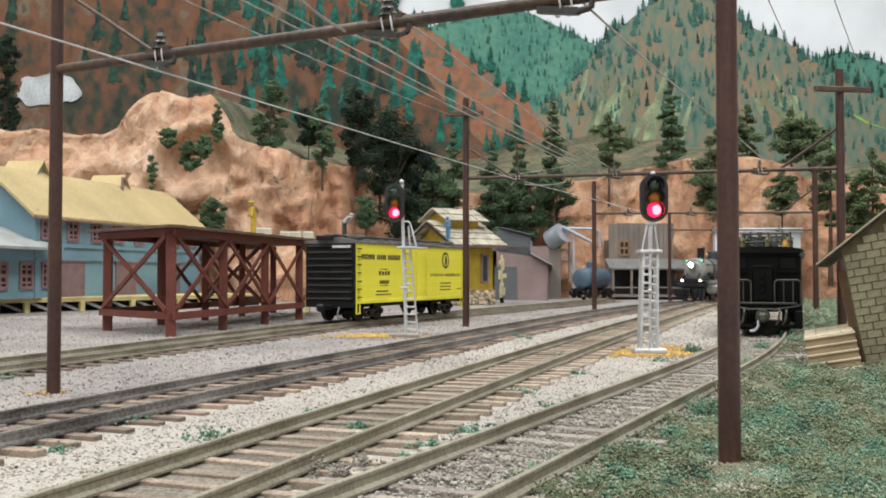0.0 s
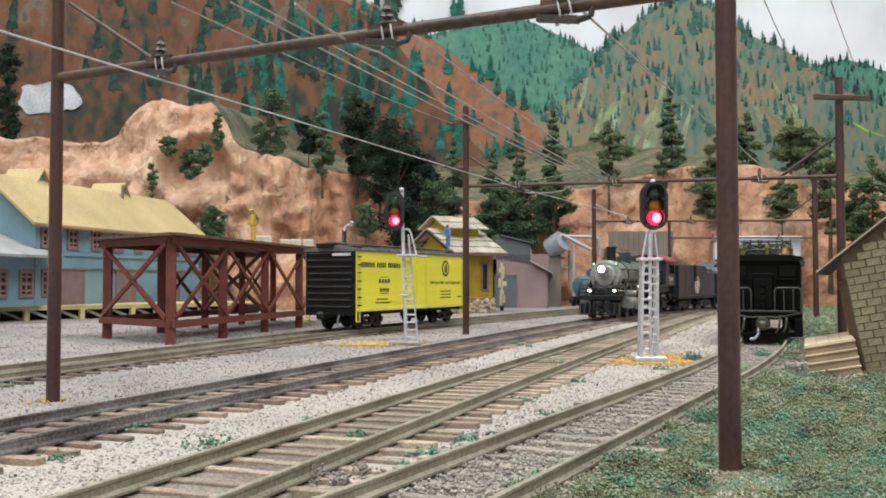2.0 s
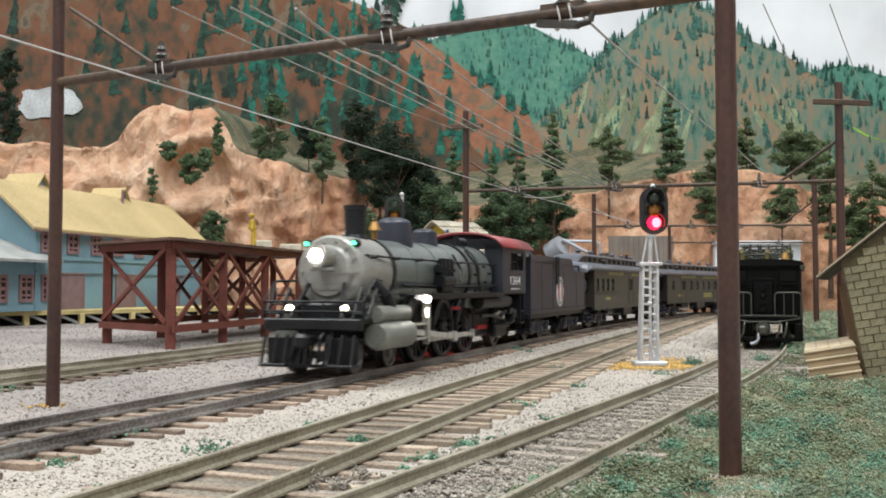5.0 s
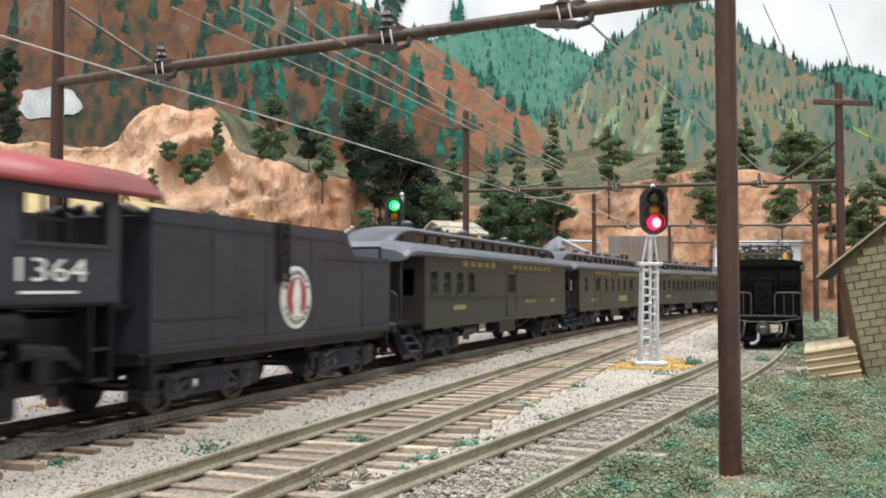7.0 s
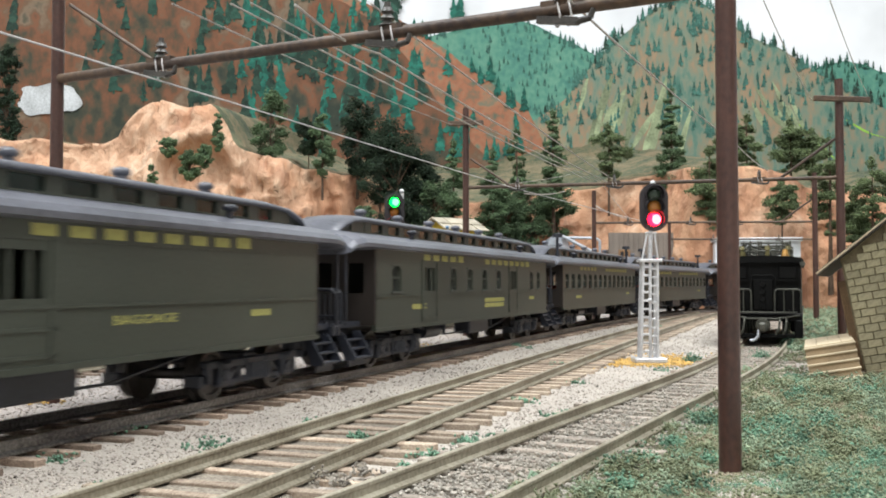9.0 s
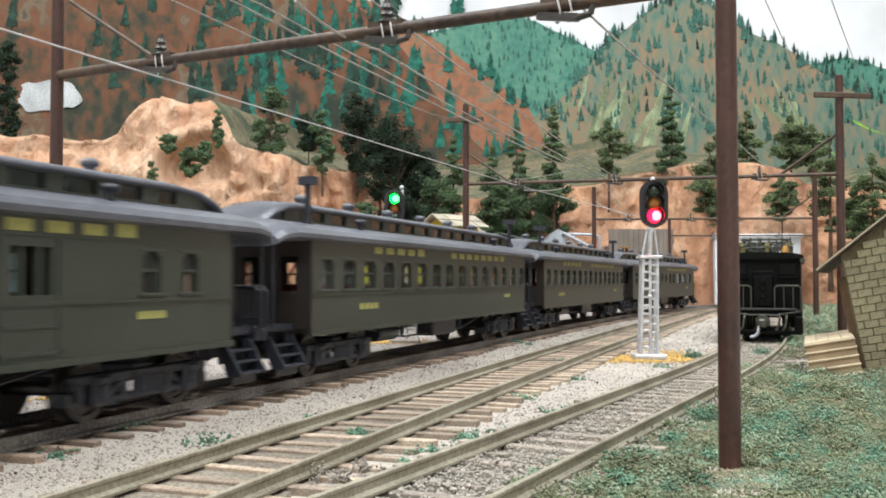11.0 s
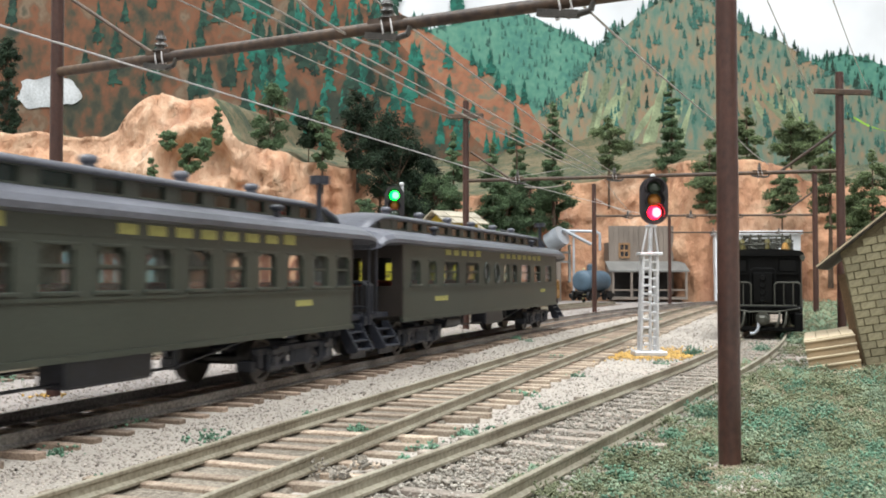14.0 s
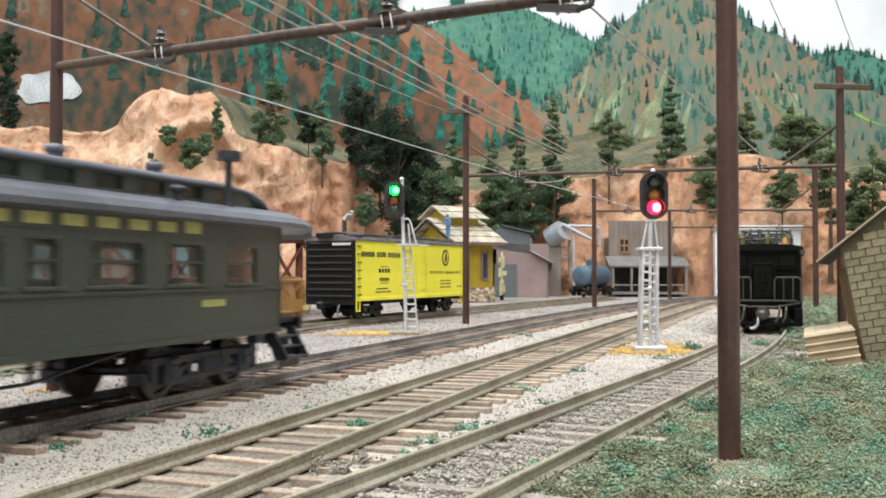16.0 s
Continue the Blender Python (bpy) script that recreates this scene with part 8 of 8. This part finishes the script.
def build_moss_mat():
    """One bumpy green sheet under the flock, sinking into the gravel along its edge."""
    b, nx = B(), 171
    ys = [72 * (900 / 72) ** (j / 260) for j in range(261)]
    for y in ys:
        x0, x1 = spur_x(y) + 4, max(0.62 * y, spur_x(y) + 40)
        for i in range(nx):
            x = x0 + (x1 - x0) * i / (nx - 1)
            lim = spur_x(y) + 11 + 6 * math.sin(y * 0.04) + 4 * math.sin(y * 0.13 + 1)
            rise = min(1.0, max(0.0, (x - lim) / 5 + 0.5))
            if (x > 96 and 240 < y < 330) or (abs(x - 38) < 5 and 112 < y < 134):
                rise = min(rise, 0.35)
            b.v.append((x, y, ground_height(x, y) - 1.2 + rise * (0.85 + moss(x, y)[0])))
    b.f = [(j * nx + i, j * nx + i + 1, (j + 1) * nx + i + 1, (j + 1) * nx + i) for j in range(len(ys) - 1) for i in range(nx - 1)]
    b.s = [True] * len(b.f)
    solo("moss_mat", b, M_MOSS, "uneven mat of sage, olive and tan moss on the bank", "grass", kind="stuff")


def build_cover():
    build_moss_mat()
    x, y = spread(84000, 95, 760)
    edge = vspur(y) + 12 + 5 * np.sin(y * 0.05)
    keep = (x < edge) | (y > 900)
    bed = np.minimum(np.abs(x - vmain(y)), np.abs(x - vsid(y))) < 16
    keep &= ~bed | (ng.random(len(x)) < 0.12)
    x, y = x[keep], y[keep]
    z = heights(x, y)
    size = ng.uniform(0.13, 0.36, len(x)) * (0.65 + y / 650)
    greyish = np.minimum(np.abs(x - vyard(y)) - 34, np.abs(x - vspur(y)) - 17) < ng.normal(0, 9, len(x))
    dark = ng.random(len(x)) < 0.07
    solo("dark_gravel", grains(np.c_[x[dark], y[dark], z[dark] + size[dark] * 0.3], size[dark] * 1.1, 0.8), M_STONE_DARK, "dark cinder specks among the ballast", "gravel", kind="stuff")
    left = ~greyish & (x < vmain(y) - 4) & (ng.random(len(x)) < 0.8)
    for sel, name, material, label in ((~greyish & ~left, "ballast_gravel", M_STONE, "pale loose ballast gravel between the tracks"), (greyish, "yard_gravel", M_STONE_GREY, "grey loose gravel beside the yard track"),
                                       (left, "tan_gravel", M_STONE_MID, "pinkish tan loose gravel beside the main line")):
        solo(name, grains(np.c_[x[sel], y[sel], z[sel] + size[sel] * 0.2], size[sel], 0.8), material, label, "gravel", kind="stuff")
    # sand round the signal feet
    pts = []
    for cx, cy, r, n in ((66, 316, 17, 2600), (-30, 400, 15, 1700), (-86, 209, 4, 60), (72, 330, 22, 900)):
        a, q = ng.random(n) * math.tau, np.abs(ng.normal(0, 0.55, n)) * r
        pts.append(np.c_[cx + q * np.cos(a) * 1.3, cy + q * np.sin(a), np.zeros(n)])
    p = np.concatenate(pts)
    p[:, 2] = heights(p[:, 0], p[:, 1]) + 0.25
    solo("sand_patches", grains(p, ng.uniform(0.2, 0.55, len(p)), 0.8), M_SAND, "orange sand sprinkled round the mast feet", "sand", kind="stuff")
    # turf on the bank
    n = 310000
    y = 70 * (900 / 70) ** ng.random(n)
    x = vspur(y) + 4 + (0.60 * y - vspur(y)) * ng.random(n) ** 0.85
    lim = vspur(y) + 10 + 6 * np.sin(y * 0.04) + 4 * np.sin(y * 0.13 + 1)
    keep = (x > lim + ng.normal(0, 3.0, n)) | (ng.random(n) < 0.05)
    mound, clump = np.array([moss(a, c) for a, c in zip(x, y)]).T
    keep &= clump > ng.uniform(-0.75, 0.2, n)
    inside = ((x > 104) & (y > 272) & (y < 310))
    keep &= ~inside
    x, y, mound = x[keep], y[keep], mound[keep]
    size = ng.uniform(0.06, 0.19, len(x)) * (0.5 + y / 420)
    z = heights(x, y) - 0.3 + mound + ng.random(len(x)) ** 2 * 0.7
    foot = (np.abs(x - 38) < 5) & (y > 112) & (y < 134)
    z[foot] = heights(x[foot], y[foot]) + 0.12
    tone = np.array([noise.noise(Vector((a * 0.045, c * 0.045, 5))) * 0.45 + noise.noise(Vector((a * 0.15, c * 0.15, 8))) * 0.5 + noise.noise(Vector((a * 0.42, c * 0.42, 2))) * 0.65 for a, c in zip(x, y)]) + ng.normal(0, 0.13, len(x))
    for sel, name, material, label in ((tone < -0.3, "dry_turf", M_TURF_DRY, "dry tan ground flock on the bank"), ((tone >= -0.3) & (tone < 0.12), "green_turf", M_TURF, "dull green ground flock on the bank"),
                                       ((tone >= 0.12) & (tone < 0.3), "sage_turf", M_TURF_PALE, "pale sage ground flock on the bank"),
                                       (tone >= 0.3, "blue_green_turf", M_TURF_BLUE, "blue-green ground flock clumps on the bank")):
        solo(name, grains(np.c_[x[sel], y[sel], z[sel]], size[sel], 1.0, TETRA, TETRA_F), material, label, "grass", kind="stuff")
    # upright tufts standing in the turf
    n = 4600
    y = 75 * (420 / 75) ** ng.random(n)
    x = vspur(y) + 9 + (0.58 * y - vspur(y)) * ng.random(n) ** 0.9
    keep = ~(((x > 99) & (y > 255) & (y < 330)) | ((np.abs(x - 38) < 5) & (y > 112) & (y < 135)))
    x, y = x[keep], y[keep]
    tone = np.array([noise.noise(Vector((a * 0.05, c * 0.05, 5))) for a, c in zip(x, y)]) * 0.6 + ng.normal(0, 0.4, len(x))
    z = heights(x, y)
    for lo, hi, name, material, label in ((-9, -0.45, "dry_tufts", M_TURF_DRY, "dry tan grass tufts on the bank"), (-0.45, 0.15, "green_tufts", M_TURF, "dull green grass tufts on the bank"), (0.15, 9, "pale_tufts", M_TURF_PALE, "pale sage green grass tufts on the bank")):
        sel = (tone >= lo) & (tone < hi)
        solo(name, tufts(np.c_[x[sel], y[sel], z[sel]], 24), material, label, "grass", kind="stuff")
    # mossy clumps of different tones all over the bank
    for material, name, label, count in ((M_TURF_BLUE, "blue_green_clumps", "blue-green moss clumps on the bank", 170), (M_TURF, "olive_clumps", "olive moss clumps on the bank", 260), (M_TURF_PALE, "sage_clumps", "sage green moss clumps on the bank", 170)):
        pts, sz = [], []
        for _ in range(count):
            yy = 78 * (400 / 78) ** ng.random()
            cx = float(vspur(yy)) + 11 + (0.57 * yy - float(vspur(yy))) * ng.random() ** 0.9
            if (cx > 94 and 245 < yy < 330) or (abs(cx - 38) < 4 and 112 < yy < 135):
                continue
            r = ng.uniform(0.9, 2.5) * (0.6 + yy / 300)
            k = int(80 + 70 * r)
            g = ng.normal(0, 0.55, (k, 3)) * r
            g[:, 2] = np.abs(g[:, 2]) * 0.85
            pts.append(g + np.array((cx, yy, ground_height(cx, yy))))
            sz.append(ng.uniform(0.08, 0.24, k) * (0.6 + yy / 350))
        solo(name, grains(np.concatenate(pts), np.concatenate(sz), 1.0, TETRA, TETRA_F), material, label, "grass", kind="stuff")
    # weeds between the rails and along the ballast
    pts, sz = [], []
    rnd = random.Random(3)
    for _ in range(64):
        yy = 100 * (700 / 100) ** rnd.random()
        f = rnd.choice((main_x, siding_x, siding_x, spur_x, spur_x, spur_x, yard_x))
        cx = f(yy) + rnd.uniform(-22, 22)
        r = rnd.uniform(0.5, 1.9)
        for _k in range(int(14 + r * 26)):
            pts.append((cx + rnd.gauss(0, r), yy + rnd.gauss(0, r), rnd.random() ** 2 * r * 0.8))
            sz.append(rnd.uniform(0.12, 0.34))
    for cx, yy, r in ((83, 318, 2.6), (30, 388, 1.4), (-14, 160, 1.3), (36, 150, 1.7), (22, 120, 1.8), (110, 330, 3), (48, 178, 1.6)):
        for _k in range(330):
            pts.append((cx + rnd.gauss(0, r * 0.6), yy + rnd.gauss(0, r * 0.6), abs(rnd.gauss(0, r * 0.5))))
            sz.append(rnd.uniform(0.10, 0.28))
    p = np.array(pts)
    p[:, 2] += heights(p[:, 0], p[:, 1])
    solo("track_weeds", grains(p, np.array(sz), 1.0, TETRA, TETRA_F), M_TURF_BLUE, "tiny green weeds growing beside the rails", "weeds", kind="stuff")
    # dirt and old leaves on the overgrown spur
    n = 16000
    y = 90 * (420 / 90) ** ng.random(n)
    x = vspur(y) + ng.uniform(-14, 14, n)
    z = heights(x, y) + ng.uniform(0, 0.95, n)
    solo("spur_dirt", grains(np.c_[x, y, z], ng.uniform(0.15, 0.45, n), 0.8), M_STONE_GREY, "grey dirt drifted over the spur ties", "gravel", kind="stuff")
    # lumps of rubbish lying on the passing track
    for cx, cy, r in ((-15.5, 124, 2.6), (-10.5, 128, 2.2), (-13, 121, 1.6), (-8, 121.5, 1.4)):
        lump = grains(np.c_[ng.normal(cx, r * 0.45, 60), ng.normal(cy, r * 0.45, 60), np.abs(ng.normal(0.5, r * 0.25, 60)) + 0.6], ng.uniform(0.14, 0.36, 60))
        solo("rubble_lump", lump, M_LUMP, "crumbly grey lump lying between the rails", "lump", "lumps on the track")


build_cover()


# ---- trees ----


def tree(px, top, bottom, half, d, kind):
    """A modeller's tree: wire trunk, limbs, and a crown of flock clumps with gaps."""
    base = spot(px, bottom, d)
    k = d / 1687
    h, w = (bottom - top) * k, half * k * (0.8 if kind == "con" else 1.0)
    rnd = random.Random(int(px * 7 + top))
    name, leaf, label = {"con": ("conifer_tree", M_LEAF, "dark green foam conifer tree on the slope"), "dark": ("broad_tree", M_LEAF_DARK, "very dark green bushy tree on the slope"),
                         "leaf": ("leafy_tree", M_LEAF, "mid green foam tree on the rock edge"), "pine": ("pine_tree", M_LEAF_YELLOW, "olive green pine tree with open crown"),
                         "bush": ("rock_bush", M_LEAF, "green moss bush clinging to the rock")}[kind]
    t = thing(name, mm(*base), label, "bush" if kind == "bush" else "tree", "trees on the hillside")
    trunk = B().cyl((0, 0, -30 if kind != "bush" else -4), (rnd.uniform(-1, 1), 0, h * 0.95), max(0.7, h * 0.022), 0.3, 7)
    clumps = []
    if kind in ("con", "pine"):
        levels = 13 if kind == "con" else 9
        for i in range(levels):
            q = (0.04 if kind == "con" else 0.24) + (0.92 if kind == "con" else 0.72) * i / levels
            reach = w * ((1 - q) ** 0.75 * 1.05 + 0.10) if kind == "con" else w * (0.95 - abs(q - 0.68) * 1.3)
            reach *= rnd.uniform(0.6, 1.12)
            for j in range(rnd.randint(2, 4)):
                a = rnd.uniform(0, math.tau)
                r = reach * rnd.uniform(0.45, 1.0)
                p = Vector((math.cos(a) * r, math.sin(a) * r, h * (q - 0.07 * r / max(w, 1)) + rnd.uniform(-2, 2)))
                trunk.cyl((0, 0, h * (q - 0.02)), p, max(0.25, h * 0.007), 0.15, 5)
                clumps.append((p, reach * rnd.uniform(0.18, 0.34) + 1.0, rnd.uniform(0.45, 0.9)))
                clumps.append((p * 0.6 + Vector((0, 0, h * q * 0.4)), reach * rnd.uniform(0.16, 0.3) + 0.8, 0.6))
        clumps.append((Vector((0, 0, h * 0.96)), w * 0.13 + 0.8, 1.6))
    else:
        for i in range(46 if kind == "dark" else 30):
            a, q = rnd.uniform(0, math.tau), rnd.uniform(-0.05, 0.95)
            reach = w * math.sqrt(max(0.05, 1 - (2 * q - 0.9) ** 2)) * rnd.uniform(0.35, 0.95)
            p = Vector((math.cos(a) * reach, math.sin(a) * reach * 0.7, h * q))
            trunk.cyl((0, 0, h * q * 0.6), p, max(0.25, h * 0.008), 0.15, 5)
            clumps.append((p, w * rnd.uniform(0.2, 0.36), 0.8))
    part("trunk", trunk, M_BARK, t)
    pts, size = [], []
    for p, r, flat in clumps:
        n = int(80 + r * 26)
        g = ng.normal(0, 0.5, (n, 3)) * r
        g[:, 2] *= flat
        pts.append(g + np.array(p)[None])
        size.append(ng.uniform(0.3, 1.0, n) ** 1.3 * (0.8 + d / 3000))
    part("crown", grains(np.concatenate(pts), np.concatenate(size), 0.8, TETRA, TETRA_F), leaf, t)


for spec in ((8, 50, 235, 26, 930, "dark"), (478, 140, 262, 32, 960, "leaf"), (570, 182, 285, 24, 955, "leaf"), (632, 155, 285, 34, 985, "dark"), (702, 190, 400, 58, 945, "dark"), (672, 215, 330, 40, 950, "dark"),
             (648, 345, 398, 20, 925, "leaf"), (735, 250, 400, 44, 960, "dark"), (803, 232, 400, 40, 965, "con"), (872, 250, 420, 44, 1000, "con"), (915, 212, 400, 36, 1030, "con"),
             (940, 305, 425, 40, 1020, "leaf"), (980, 178, 345, 40, 1010, "con"), (985, 310, 405, 30, 1035, "leaf"), (895, 320, 420, 38, 1015, "leaf"), (1078, 205, 318, 42, 1050, "pine"),
             (1190, 138, 318, 42, 1050, "con"), (1256, 245, 430, 40, 985, "pine"), (1325, 188, 330, 38, 1020, "pine"), (1402, 196, 345, 36, 1010, "pine"), (1385, 305, 400, 40, 955, "pine"),
             (1470, 225, 450, 40, 905, "pine"), (1545, 265, 450, 44, 880, "pine"), (1512, 330, 450, 36, 895, "pine"), (1600, 230, 450, 44, 880, "pine"), (1290, 200, 345, 40, 1030, "pine"),
             (334, 250, 296, 19, 872, "bush"), (384, 182, 245, 11, 880, "bush"), (296, 228, 256, 14, 880, "bush"), (378, 352, 412, 24, 880, "bush"), (268, 270, 330, 8, 860, "bush"), (360, 240, 275, 14, 872, "bush"),
             (1440, 212, 330, 30, 1015, "pine"), (770, 300, 410, 40, 950, "leaf"), (545, 190, 250, 26, 970, "dark")):
    tree(*spec)

M_TIE_GREY = mat("buried_grey_tie", (0.33, 0.28, 0.235), 0.85, 0, 0.35, 0.25, 0.5, 3.0, rnd=0.3)

# ---- tracks, laid last for their many pieces ----
build_track("main_track", main_x, -1500, 1500, "main line track with dark rails on brown ties", M_RAIL_DARK, M_TIE_RED, lift=0.0, bed=8.0)
build_track("passing_track", siding_x, -700, 800, "passing track with weathered rails on pale brown ties", M_RAIL, M_TIE, lift=0.0, bed=10.5)
build_track("spur_track", spur_x, -400, 1000, "overgrown spur track with weathered rails and buried ties", M_RAIL, M_TIE_GREY, lift=-0.2)
build_track("yard_track", yard_x, -200, 900, "yard track with weathered rails sunk in grey gravel", M_RAIL, M_TIE_DARK, lift=-0.3)

def motions():
    """The train runs in from the tunnel at an even pace; its wheels and rods turn; the rear signal's added cover disc
    swings over.
    """
    for k, car in enumerate(cars):
        walk(car, train_rows(142.2 - HALF - 219.3 * k, 140))
    walk(tender, train_rows(221.1, 60))
    walk(loco, train_rows(365.0, 46))
    times = [0.1 * k for k in range(161)]
    rate = SPEED / DRIVER_R
    for ob, x in drivers:
        walk(ob, [(t, mm(x, 0, DRIVER_R) @ Matrix.Rotation(rate * t, 4, "Y")) for t in times])
    for ob, sy in side_rods:
        walk(ob, [(t, mm(1 + 4.6 * math.cos(rate * t), 0, DRIVER_R - 4.6 * math.sin(rate * t))) for t in times])
    for ob, sy in main_rods:
        rows = []
        for t in times:
            cx, cz = 1 + 4.6 * math.cos(rate * t), DRIVER_R - 4.6 * math.sin(rate * t)
            rows.append((t, mm(cx, 0, cz) @ Matrix.Rotation(math.asin((cz - 9.8) / 39), 4, "Y")))
        walk(ob, rows)
    fine = [0.05 * k for k in range(321)]
    for ob, x, r in small_wheels:
        walk(ob, [(t, mm(x, 0, r) @ Matrix.Rotation(SPEED / r * t, 4, "Y")) for t in fine])
    for ob, x, r in turning:
        walk(ob, [(t, mm(x, 0, r) @ Matrix.Rotation(SPEED / r * t, 4, "Y")) for t in fine])
    walk(shutter, [(0, mm(*SHUTTER_UP)), (5.0, mm(*SHUTTER_UP)), (5.1, mm(*SHUTTER_UP)), (5.3, mm(*SHUTTER_DOWN)), (5.4, mm(*SHUTTER_DOWN)), (16.0, mm(*SHUTTER_DOWN))])


motions()
